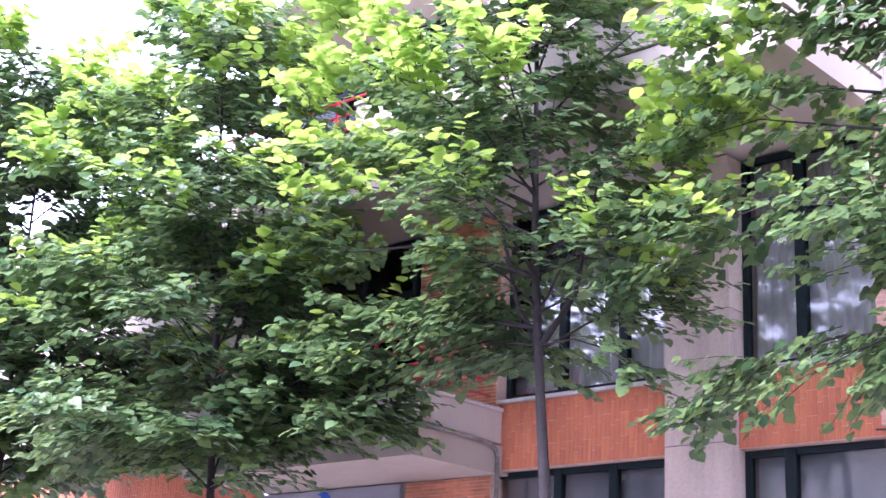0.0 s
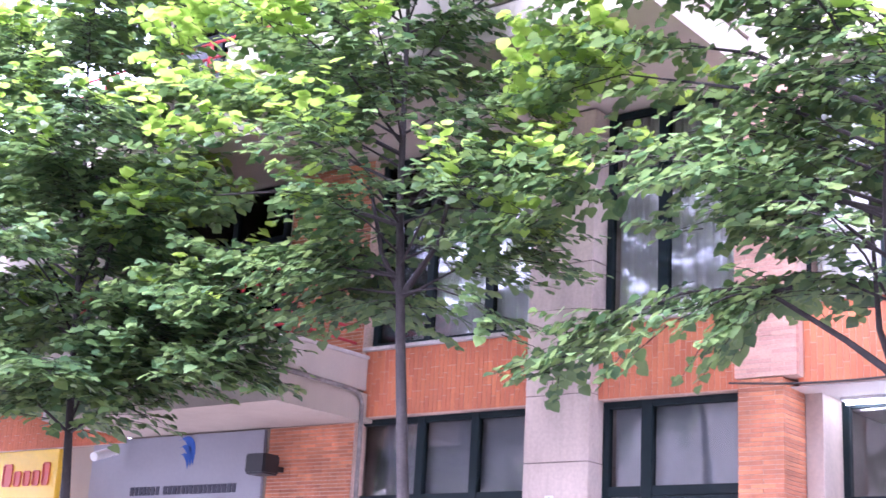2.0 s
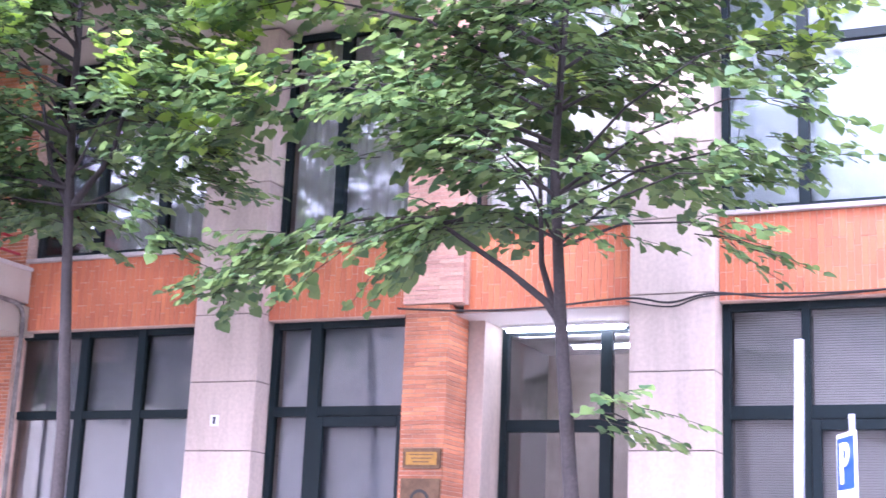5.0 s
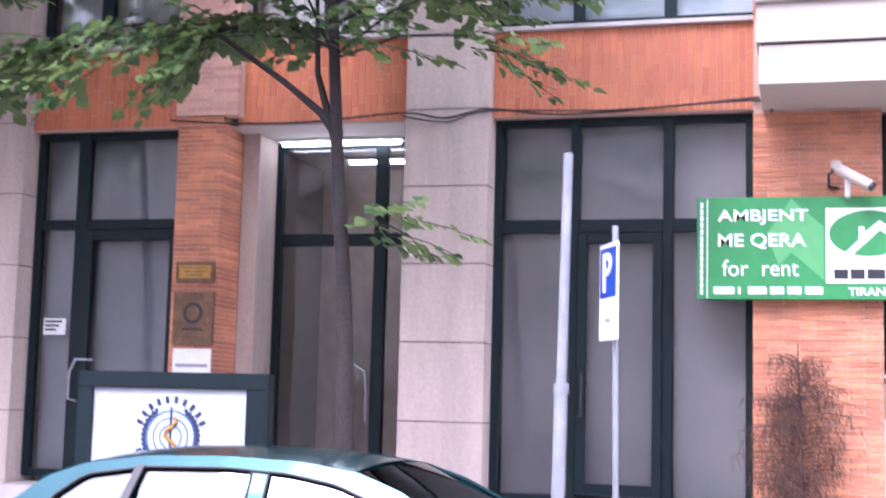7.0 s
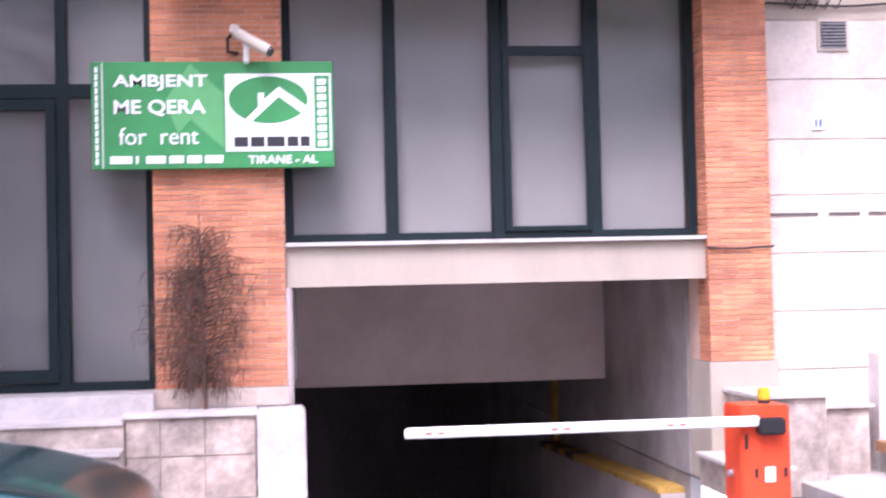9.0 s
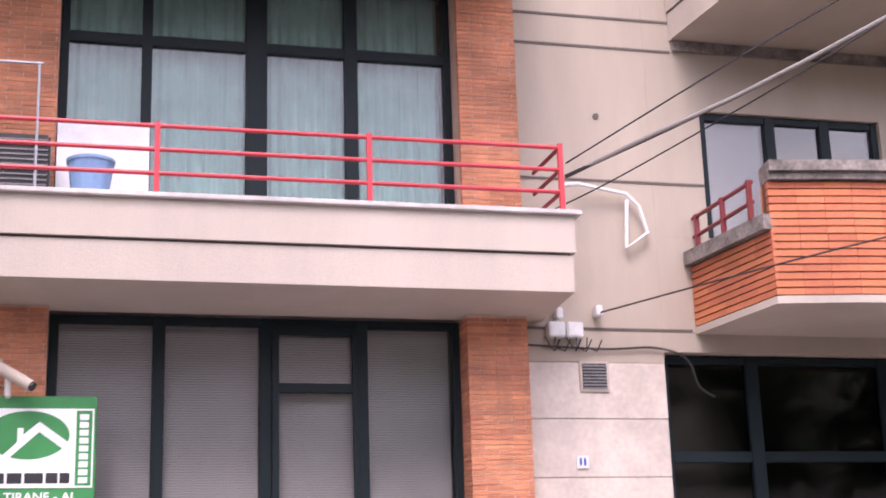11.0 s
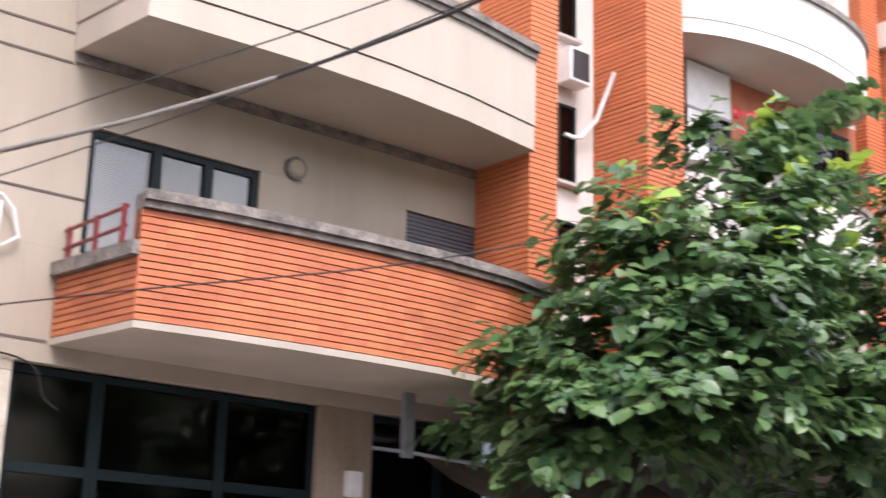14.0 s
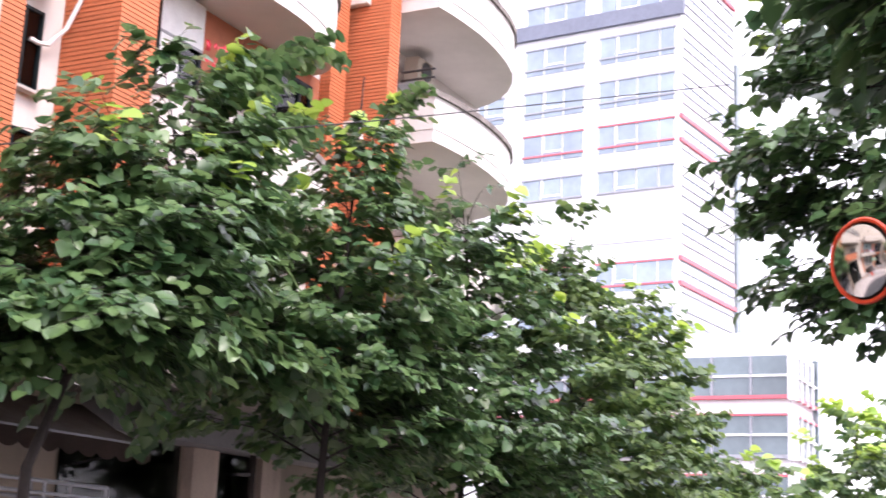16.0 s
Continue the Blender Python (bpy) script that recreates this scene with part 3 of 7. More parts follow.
part("parapet", box(-10.2, -6.28, -1.2, 0.1, 4.525, 4.89), M_PLASTER_PALE, lb)
part("coping", box(-10.2, -6.25, -1.24, 0.1, 4.89, 4.935, 0.008), M_MARBLE, lb)
lr = thing("railing", (-8.2, -1.1, 4.93), "red tubular railing on the canopy balcony", "railing")
for x in (-10.1, -9.2, -8.2, -7.2, -6.4):
    part("post", box(x - 0.022, x + 0.022, -1.14, -1.095, 4.935, 5.75, 0.004), M_RED, lr)
for z in (5.08, 5.25, 5.42, 5.59, 5.74):
    part("rail", tube(bmesh.new(), [(-10.1, -1.118, z), (-6.4, -1.118, z)], 0.018), M_RED, lr)
    part("side_rail", tube(bmesh.new(), [(-6.4, -1.118, z), (-6.4, 0.0, z)], 0.018), M_RED, lr)
brick_pier_left = structure("brick_pier_left", box(-7.78, -6.42, 0.105, 0.6, 0, 4.165), M_MORTAR, "dark orange brick wall under the canopy", "wall")
brick_wall_left = structure("brick_wall_left", box(-7.7, -6.38, 0.105, 0.6, 4.945, 7.38), M_MORTAR, "orange brick wall behind the canopy balcony", "wall")
pipe = thing("downpipe", (-6.40, 0.0, 0), "grey rain downpipe beside the shop window", "pipe")
part("pipe", tube(bmesh.new(), [(-6.265, 0.03, 0.0), (-6.265, 0.03, 4.36), (-6.265, -0.02, 4.45), (-6.265, -0.12, 4.50), (-6.265, -1.30, 4.53)], 0.026), M_CORNICE, pipe)
board = thing("sign_board", (-9.4, 0.05, 3.2), "pale grey school sign with a blue feather emblem", "sign")
# Panel grey lowered to hold the shadow the sign stands in.
board_panel = part("panel", box(-11.05, -7.82, 0.05, 0.10, 2.95, 4.15, 0.005), material("shaded_grey_sign", (0.30, 0.30, 0.33), 0.5, 0.03, 20, 1, 0.05, 0.02), board)
M_BLUE = material("emblem_blue", (0.02, 0.10, 0.42), 0.5, 0.05, 30, 4, 0.05, 0.0)
M_INK = material("dark_ink", (0.03, 0.03, 0.05), 0.6, 0.05, 30, 4, 0.05, 0.0)
for k in range(3):
    bm = bmesh.new()
    pts = []
    for i in range(11):
        u = i / 10
        ang = 2.0 - 2.3 * u
        r = 0.26 - 0.06 * k
        pts.append((-9.25 + r * math.cos(ang) * 0.8, 3.84 - 0.04 * k + r * math.sin(ang), 0.075 * math.sin(math.pi * u) * (1 - 0.25 * k) + 0.006))
    prev = None
    for x, z, w in pts:
        pair = (bm.verts.new((x - w, 0.044, z)), bm.verts.new((x + w * 0.5, 0.044, z + w * 0.6)))
        if prev:
            bm.faces.new((prev[0], pair[0], pair[1], prev[1]))
        prev = pair
    part("emblem", bm, M_BLUE, board_panel)
for a, b, z, h in ((-10.19, -9.62, 3.40, 0.11), (-9.55, -8.23, 3.40, 0.11), (-9.77, -9.3, 3.29, 0.05), (-9.25, -8.69, 3.29, 0.05)):
    x = a
    while x < b - 0.03:
        w = rng.uniform(0.07, 0.10) * (1 if h > 0.08 else 0.5)
        part("letter_bar", box(x, min(x + w * 0.8, b), 0.042, 0.049, z, z + h), M_INK, board_panel)
        x += w
bracket = thing("wall_speaker", (-7.5, -0.2, 3.55), "black box loudspeaker on a wall bracket", "loudspeaker")
part("body", box(-7.74, -7.42, -0.32, -0.05, 3.56, 3.80, 0.02), M_BLACK, bracket)
part("arm", box(-7.56, -7.50, -0.06, 0.12, 3.62, 3.68), M_BLACK, bracket)
cam2 = thing("security_camera", (-10.5, -0.2, 3.8), "white bullet security camera under the canopy", "camera")
part("body", tube(bmesh.new(), [(-10.55, -0.05, 3.98), (-10.45, -0.4, 3.86)], 0.06, 12), M_WHITE, cam2)
part("arm", box(-10.58, -10.52, -0.05, 0.12, 3.95, 3.99), M_WHITE, cam2)
ysign = thing("shop_sign", (-11.8, -0.6, 3.5), "yellow bar sign with red lettering", "sign")
M_YSIGN = material("yellow_sign", (0.80, 0.50, 0.02), 0.5, 0.04, 20, 1, 0.06, 0.0)
part("panel", box(-12.7, -10.85, -0.64, -0.56, 3.0, 3.95, 0.006), M_YSIGN, ysign)
M_SIGNRED = material("sign_red", (0.55, 0.08, 0.02), 0.5, 0.04, 20, 1, 0.06, 0.0)
for k, (a, b, z, h) in enumerate(((-12.55, -12.15, 3.66, 0.16), (-12.0, -11.8, 3.48, 0.3), (-11.75, -11.6, 3.48, 0.2), (-11.55, -11.4, 3.48, 0.2), (-11.35, -11.2, 3.48, 0.2), (-11.15, -11.0, 3.48, 0.3))):
    part("letter_bar", box(a, b, -0.648, -0.641, z, z + h, 0.02), M_SIGNRED, ysign)
structure("left_wall", box(-22, -11.06, 0.1, 0.6, 0, 9.2), M_PLASTER, "beige rendered wall of the neighbouring house", "wall")
left_band = structure("left_band", box(-22, -10.4, 0.02, 0.09, 4.1, 4.75), M_MORTAR, "orange brick band over the bar", "wall")
structure("left_wall_2", box(-11.05, -7.8, 0.11, 0.6, 0, 4.17), M_PLASTER, "beige wall behind the sign", "wall")
structure("left_wall_3", box(-11.05, -7.71, 0.3, 0.8, 4.95, 8), M_PLASTER, "beige wall behind the canopy balcony", "wall")
structure("left_wall_4", box(-11.05, -6.62, 0.31, 0.8, 8.001, 13.8), M_PLASTER_PALE, "pale rendered upper storeys behind the trees", "wall")
for z in (7.40, 10.55):
    upper_balcony("balcony", -11.3, -6.98, -1.30, z, "pale rendered balcony of the end bay")
    rl = thing("railing", (-9.1, -1.2, z + 0.85), "red tubular railing on the end bay balcony", "railing")
    for x in (-11.2, -10.1, -9.1, -8.1, -7.1):
        part("post", box(x - 0.022, x + 0.022, -1.225, -1.18, z + 0.85, z + 1.45, 0.004), M_RED, rl)
    for dz in (1.02, 1.22, 1.42):
        part("rail", tube(bmesh.new(), [(-11.2, -1.202, z + dz), (-7.1, -1.202, z + dz)], 0.018), M_RED, rl)
window("window_22", -10.6, -7.6, 8.3, 10.5, 0.25, ((-9.6, 0.1), (-8.6, 0.1)), ((9.8, 0.09),), "dark framed balcony window of the upper storey", pane=M_GLASS_DARK)
window("window_11", -11.0, -7.9, 5.05, 7.38, 0.24, ((-9.9, 0.1), (-8.9, 0.1)), ((6.6, 0.09),), "dark framed balcony window behind the canopy")

# ---- beige house behind the brick balcony ----
wall_b = structure("wall_b", box(8.93, 16.3, 0.5, 0.9, 0, 14), M_PLASTER, "beige rendered wall of the second house", "wall")
structure("wall_b_pier", box(8.925, 10.30, 0.2, 0.499, 3.815, 14), M_PLASTER, "beige rendered wall with grooves and cable holes", "wall")
structure("wall_b_over", box(10.301, 16.3, 0.2, 0.499, 3.92, 5.02), M_PLASTER, "beige rendered wall above the shop windows", "wall")
structure("wall_b_upper", box(12.80, 14.79, 0.2, 0.499, 5.021, 6.299), M_PLASTER, "beige rendered balcony wall", "wall")
structure("wall_b_upper_2", box(10.301, 16.3, 0.2, 0.498, 6.30, 14), M_PLASTER, "beige rendered wall above the balcony door", "wall")
structure("wall_b_upper_3", box(14.791, 16.3, 0.2, 0.498, 5.021, 5.40), M_PLASTER, "beige rendered wall below the shutter", "wall")
structure("wall_b_strip", box(10.301, 10.84, 0.2, 0.498, 5.021, 6.299), M_PLASTER, "beige rendered jamb beside the balcony door", "wall")
for x0, x1, z in ((8.94, 10.58, 7.20), (8.94, 10.58, 6.89), (8.94, 10.84, 5.54), (8.94, 10.6, 4.12)):
    structure("wall_groove", box(x0, x1, 0.193, 0.2, z - 0.012, z + 0.012), M_GROOVE, "dark groove in the render", "trim")
clad = structure("cladding", box(8.94, 10.29, 0.21, 0.49, 0, 3.81), M_STONE, "travertine cladding in wide courses", "wall")
for i, z in enumerate((0.0, 0.28, 0.80, 1.30, 1.80, 2.30, 2.78, 3.30)):
    z1 = (0.28, 0.80, 1.30, 1.80, 2.30, 2.78, 3.30, 3.812)[i]
    part("panel", box(8.935, 10.295, 0.195 + rng.uniform(-0.003, 0.003), 0.4, z + 0.003, z1 - 0.003, 0.003), M_CREAM, clad)
crack = thing("chased_slot", (9.5, 0.19, 2.1), "rough dark slot cut across the cladding", "slot")
for a, b in ((8.98, 9.42), (9.52, 9.80), (9.88, 10.12)):
    part("slot", box(a, b, 0.186, 0.2, 2.12, 2.145), M_GROOVE, crack)
vent = thing("wall_vent", (9.6, 0.19, 3.55), "small grey louvred wall vent", "vent")
part("frame", box(9.46, 9.74, 0.175, 0.2, 3.54, 3.82, 0.004), M_PLASTER_PALE, vent)
part("opening", box(9.485, 9.715, 0.172, 0.176, 3.565, 3.795), M_BLACK, vent)
for i in range(8):
    part("slat", box(9.49, 9.71, 0.164, 0.171, 3.568 + i * 0.029, 3.578 + i * 0.029), M_GREY, vent)
plate = thing("number_plate", (9.45, 0.19, 2.86), "small white house plate with two bars", "plate")
part("plate", box(9.39, 9.50, 0.180, 0.194, 2.86, 2.97), M_WHITE, plate)
for a in (9.415, 9.455):
    part("bar", box(a, a + 0.018, 0.175, 0.181, 2.885, 2.95), M_BLUE, plate)
for nm, x, z in (("number_plate", -3.62, 3.13), ("number_plate", 0.80, 2.95)):
    pl = thing(nm, (x, -0.01, z), "small white house plate with a bar", "plate")
    part("plate", box(x - 0.05, x + 0.05, -0.014, -0.003, z, z + 0.11), M_WHITE, pl)
    part("bar", box(x - 0.015, x + 0.015, -0.018, -0.013, z + 0.02, z + 0.09), M_INK, pl)
hole = thing("wall_hole", (9.77, 0.19, 6.17), "small dark drilled hole in the wall", "hole")
part("hole", tube(bmesh.new(), [(9.77, 0.188, 6.18), (9.77, 0.2, 6.18)], 0.03, 10), M_GROOVE, hole)
lamp2 = thing("wall_lamp", (13.22, 0.15, 6.35), "round flat wall lamp on the balcony, unlit", "lamp")
part("rim", tube(bmesh.new(), [(13.22, 0.19, 6.42), (13.22, 0.14, 6.42)], 0.13, 20), M_CORNICE, lamp2)
part("shade", tube(bmesh.new(), [(13.22, 0.145, 6.42), (13.22, 0.12, 6.42)], [0.10, 0.07], 20), M_PLASTER, lamp2)
window("window_12", 10.305, 13.74, 0.1, 3.90, 0.35, ((11.16, 0.13), (12.55, 0.11)), ((2.92, 0.10),), "dark shop windows under the brick balcony", pane=M_GLASS_DARK)
structure("pier_b", box(13.745, 14.46, 0.25, 0.49, 0, 3.915), material("tan_travertine", (0.36, 0.28, 0.215), 0.6, 0.1, 25, 2.2, 0.2, 0.15, streak=True), "travertine pier between dark shop windows", "pier")
window("window_13", 14.465, 16.8, 0.1, 3.90, 0.35, ((15.4, 0.11),), ((2.92, 0.10),), "dark shop windows under the brick balcony", pane=M_GLASS_DARK)
note = thing("paper_note", (11.6, 0.3, 2.2), "white paper notice stuck on the shop glass", "notice")
part("sheet", box(11.45, 11.75, 0.298, 0.303, 2.18, 2.36), M_WHITE, note)
ibox = thing("junction_box", (14.2, 0.2, 2.95), "white electric box on the travertine pier", "box")
part("body", box(14.1, 14.28, 0.14, 0.25, 2.98, 3.25, 0.01), M_WHITE, ibox)
window("window_14", 10.845, 12.795, 4.95, 6.295, 0.28, ((11.55, 0.11), (12.15, 0.11)), (), "dark framed balcony door with three panes", "balcony door")
blind(10.92, 11.54, 5.0, 6.22, 0.36, "lowered grey blind in the balcony door")
sh = thing("roller_shutter", (15.4, 0.25, 5.4), "closed dark grey roller shutter", "shutter", kind="structure")
for i in range(18):
    part("slat", box(14.80, 16.0, 0.225 + 0.004 * (i % 2), 0.27, 5.405 + i * 0.049, 5.45 + i * 0.049, 0.008), material("shutter_grey", (0.10, 0.10, 0.12), 0.5, 0.08, 30, 3, 0.1, 0.05) if i == 0 else bpy.data.materials["shutter_grey"], sh)

PLAN_B = [(10.63, 0.195), (10.77, -1.15), (11.5, -1.27), (12.3, -1.35), (13.1, -1.40), (14.0, -1.41), (15.0, -1.32), (15.83, -1.12)]
PLAN_B_IN = PLAN_B + [(15.9, 0.19)]


def scaled(line, d):
    """The plan line pushed outwards by d."""
    pts = [Vector(p) for p in line]
    out = []
    for i, p in enumerate(pts):
        a, b = pts[max(i - 1, 0)], pts[min(i + 1, len(pts) - 1)]
        if 0 < i < len(pts) - 1:
            u, w = (p - a).normalized(), (b - p).normalized()
            nrm = (Vector((u.y, -u.x)) + Vector((w.y, -w.x)))
            nrm /= max(nrm.dot(Vector((w.y, -w.x))), 0.3)
        else:
            t = (b - a).normalized()
            nrm = Vector((t.y, -t.x))
        # the line runs with its outer side to the right
        out.append(tuple(p + d * nrm))
    return out


ob = thing("brick_balcony", (13, -0.6, 4.0), "orange brick balcony with a dark weathered cornice", "balcony")
part("slab", prism(bmesh.new(), PLAN_B_IN, 4.09, 4.155), M_PLASTER_PALE, ob, "white plastered slab")
part("core", strip(bmesh.new(), scaled(PLAN_B[1:], -0.03), 0.12, 4.161, 5.17), M_MORTAR_DARK, ob)
part("side_core", strip(bmesh.new(), scaled(PLAN_B[:2], -0.03), 0.12, 4.161, 4.74), M_MORTAR_DARK, ob)
part("cornice", strip(bmesh.new(), scaled(PLAN_B[1:], 0.05), 0.24, 5.17, 5.235), M_CORNICE, ob)
part("cornice_cap", strip(bmesh.new(), scaled(PLAN_B[1:], 0.09), 0.30, 5.236, 5.33), M_CORNICE, ob)
part("side_cornice", strip(bmesh.new(), scaled(PLAN_B[:2], 0.07), 0.26, 4.74, 4.87), M_CORNICE, ob)
part("corner_post", box(10.80, 10.98, -1.14, -0.96, 4.75, 5.17), M_BRICK_ISLAND, ob)
orail = thing("railing", (10.75, -0.5, 4.87), "dark red side railing of the brick balcony", "railing")
for y in (0.1, -0.45, -0.98):
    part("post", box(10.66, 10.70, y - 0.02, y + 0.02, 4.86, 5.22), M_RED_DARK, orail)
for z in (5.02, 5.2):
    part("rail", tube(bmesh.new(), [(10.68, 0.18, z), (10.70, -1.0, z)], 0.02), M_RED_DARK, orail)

PLAN_U = [(10.58, 0.195), (10.69, -1.08), (11.5, -1.13), (12.4, -1.17), (13.5, -1.15), (14.6, -1.05), (15.81, -0.84)]
PLAN_U_IN = PLAN_U + [(15.8, 0.19)]
ub = thing("upper_balcony", (13, -0.6, 7.0), "beige rendered balcony with a dark weathered cornice", "balcony")
part("slab", prism(bmesh.new(), PLAN_U_IN, 7.01, 7.29), M_PLASTER_PALE, ub)
part("groove", prism(bmesh.new(), scaled(PLAN_U, -0.02) + [(15.75, 0.19)], 7.29, 7.31), M_GROOVE, ub)
part("parapet", strip(bmesh.new(), scaled(PLAN_U[1:], 0.012), 0.14, 7.31, 8.12), M_PLASTER_PALE, ub)
part("side_parapet", strip(bmesh.new(), scaled(PLAN_U[:2], 0.012), 0.14, 7.31, 7.72), M_PLASTER_PALE, ub)
part("cornice", strip(bmesh.new(), scaled(PLAN_U[1:], 0.05), 0.24, 8.12, 8.20), M_CORNICE, ub)
part("cornice_cap", strip(bmesh.new(), scaled(PLAN_U[1:], 0.09), 0.30, 8.20, 8.29), M_CORNICE, ub)
part("side_cornice", strip(bmesh.new(), scaled(PLAN_U[:2], 0.07), 0.26, 7.72, 7.86), M_CORNICE, ub)
urail = thing("railing", (10.75, -0.5, 7.86), "dark red side railing of the upper balcony", "railing")
for y in (0.1, -0.45, -0.98):
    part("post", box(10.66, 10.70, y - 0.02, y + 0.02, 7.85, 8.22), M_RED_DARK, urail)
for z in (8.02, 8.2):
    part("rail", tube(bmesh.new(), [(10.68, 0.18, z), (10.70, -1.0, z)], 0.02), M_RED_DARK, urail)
window("window_15", 10.85, 13.6, 7.95, 9.25, 0.17, ((11.7, 0.1), (12.7, 0.1)), (), "dark framed upper balcony door", "balcony door")
structure("ledge_b", box(9.25, 9.80, 0.02, 0.2, 7.86, 7.98, 0.02), M_CORNICE, "short dark concrete ledge on the wall", "ledge")
structure("pipe_strip", box(10.60, 15.85, 0.16, 0.2, 6.90, 7.005), M_CORNICE, "dark strip under the balcony slab", "trim")


# ---- brick columns and curved balconies of the third house ----
def course_column(name, x0, x1, y0, y1, z0, z1, label):
    """A column of brick courses with recessed dark joints."""
    col = structure(name, box(x0 + 0.014, x1 - 0.014, y0 + 0.014, y1, z0, z1), M_MORTAR_DARK, label, "column")
    bm = bmesh.new()
    z = z0
    while z < z1:
        bx(bm, x0 + rng.uniform(-0.002, 0.002), x1, y0, y1, z + 0.006, z + 0.057)
        z += 0.0635
    tagged(part("brick_courses", bm, M_BRICK_ISLAND, col), kind="stuff")
    return col


course_column("column_1", 15.82, 16.27, -0.75, 0.19, 3.92, 14, "orange brick column with deep joints")
course_column("column_2", 17.86, 18.58, -0.75, 0.19, 3.92, 14, "wide orange brick column with deep joints")
course_column("column_3", 24.55, 24.90, -0.75, 0.25, 3.92, 14, "orange brick column between curved balconies")
# Slab added under the columns; it also darkens the ground floor.
structure("overhang_c", box(15.83, 29.8, -0.95, 0.2, 3.76, 3.915), M_CONCRETE, "added concrete overhang that carries columns and shades the shops", "slab")
# White render down here; darker beige puts the shade into the colour.
structure("wall_c_ground", box(16.81, 30.0, 0.205, 0.8, 0, 3.755), M_PLASTER, "ground floor wall under the overhang, beige for shaded white render", "wall")
structure("wall_c", box(16.31, 30.0, 0.2, 0.8, 3.92, 14.5), M_WHITE_PLASTER, "pale rendered wall of the third house", "wall")
structure("wall_c_side", box(29.6, 30.0, 0.81, 14, 0, 14.5), M_WHITE_PLASTER, "pale side wall of the third house", "wall")
for i, (z0, z1) in enumerate(((5.75, 6.68), (7.2, 8.25), (9.2, 10.1), (4.0, 5.0))):
    window(f"window_{16 + i}", 17.15, 17.48, z0, z1, 0.17, (), (), "narrow dark stair window", pane=M_GLASS_DARK, frame_w=0.04)
    structure("ledge_c", box(17.1, 17.55, 0.08, 0.2, z0 - 0.05, z0 - 0.005, 0.006), M_MARBLE, "thin pale window ledge", "sill")
acw = thing("air_conditioner", (17.3, 0.0, 8.5), "white boxed air conditioner on the stair wall", "air conditioner")
acw_body = part("body", box(17.12, 17.5, -0.12, 0.15, 8.48, 8.95, 0.01), M_WHITE, acw)
part("grille", box(17.16, 17.46, -0.13, -0.119, 8.52, 8.91), M_BLACK, acw_body)
duct = thing("drain_hose", (17.8, 0.0, 7.7), "white corrugated hose hanging on the wall", "hose")
part("hose", tube(bmesh.new(), [(17.85, -0.2, 8.75), (17.82, -0.1, 8.5), (17.72, 0.0, 8.1), (17.55, 0.1, 7.85), (17.4, 0.12, 7.82), (17.3, 0.16, 7.85)], 0.03), M_WHITE, duct)


def ellipse_line(cx, cy, rx, ry, a0, a1, n=24):
    return [(cx + rx * math.cos(a0 + (a1 - a0) * i / n), cy + ry * math.sin(a0 + (a1 - a0) * i / n)) for i in range(n + 1)]


def curved_balcony(name, line, z0, h, label, back=0.2):
    b = thing(name, (line[len(line) // 2][0], -0.5, z0), label, "balcony")
    part("slab", prism(bmesh.new(), line + [(line[-1][0], back - 0.005), (line[0][0], back - 0.005)], z0, z0 + 0.22), M_WHITE_PLASTER, b, smooth=False)
    part("parapet", strip(bmesh.new(), scaled(line, 0.012), 0.14, z0 + 0.22, z0 + h), M_WHITE_PLASTER, b)
    part("coping", strip(bmesh.new(), scaled(line, 0.06), 0.24, z0 + h, z0 + h + 0.10), M_CORNICE, b)
    return b


ARC_1 = ellipse_line(21.15, 0.15, 2.56, 1.12, math.pi, 2 * math.pi)
for z in (12.5, 9.60, 6.70, 3.93):
    curved_balcony("curved_balcony", ARC_1, z, 0.95, "white curved balcony between brick columns")
ARC_2 = [(24.91, 0.19), (24.91, -1.48), (25.3, -1.54), (25.8, -1.58), (26.3, -1.60), (26.8, -1.58), (27.3, -1.53), (27.8, -1.45), (28.3, -1.32), (28.8, -1.10), (29.2, -0.83), (29.55, -0.48), (29.8, -0.1), (29.9, 0.19)]
for z in (11.05, 8.65, 6.25):
    curved_balcony("curved_balcony", ARC_2, z, 0.80, "white curved corner balcony with a dark coping")
course_column("column_4", 23.92, 24.40, -0.02, 0.19, 3.92, 14, "narrow orange brick pilaster beside the curved balcony")
for z in (6.3, 8.55, 11.1):
    structure("ledge_d", box(24.405, 24.545, -0.35, 0.19, z, z + 0.45, 0.01), M_WHITE_PLASTER, "small white rendered ledge between the columns", "ledge")
crail = thing("railing", (25.0, -0.5, 9.4), "dark metal side railing of the curved balcony", "railing")
for z in (9.6, 9.8, 9.95):
    part("rail", tube(bmesh.new(), [(24.93, -0.8, z), (24.93, -1.45, z)], 0.022), M_BLACK, crail)
acc = thing("air_conditioner", (26.7, 0.0, 10.4), "white outdoor air conditioner on a wall bracket", "air conditioner")
acc_body = part("body", box(26.4, 27.0, -0.3, 0.0, 10.42, 10.88, 0.02), M_PLASTER, acc)
part("fan_grille", tube(bmesh.new(), [(26.72, -0.301, 10.65), (26.72, -0.325, 10.65)], 0.18, 20), M_BLACK, acc_body)
part("bracket", box(26.4, 27.0, -0.25, 0.19, 10.36, 10.415), M_STEEL, acc)
structure("brick_back_wall", box(18.59, 23.91, 0.185, 0.199, 6.9, 9.59), material("shaded_brick", (0.50, 0.17, 0.09), 0.8, 0.14, 60, 1.5, 0.2, 0.3), "orange brick wall at the back of the curved balcony", "wall")
awn = thing("roller_blind", (20.1, 0.1, 8.9), "white half-lowered roller blind on the balcony door", "blind")
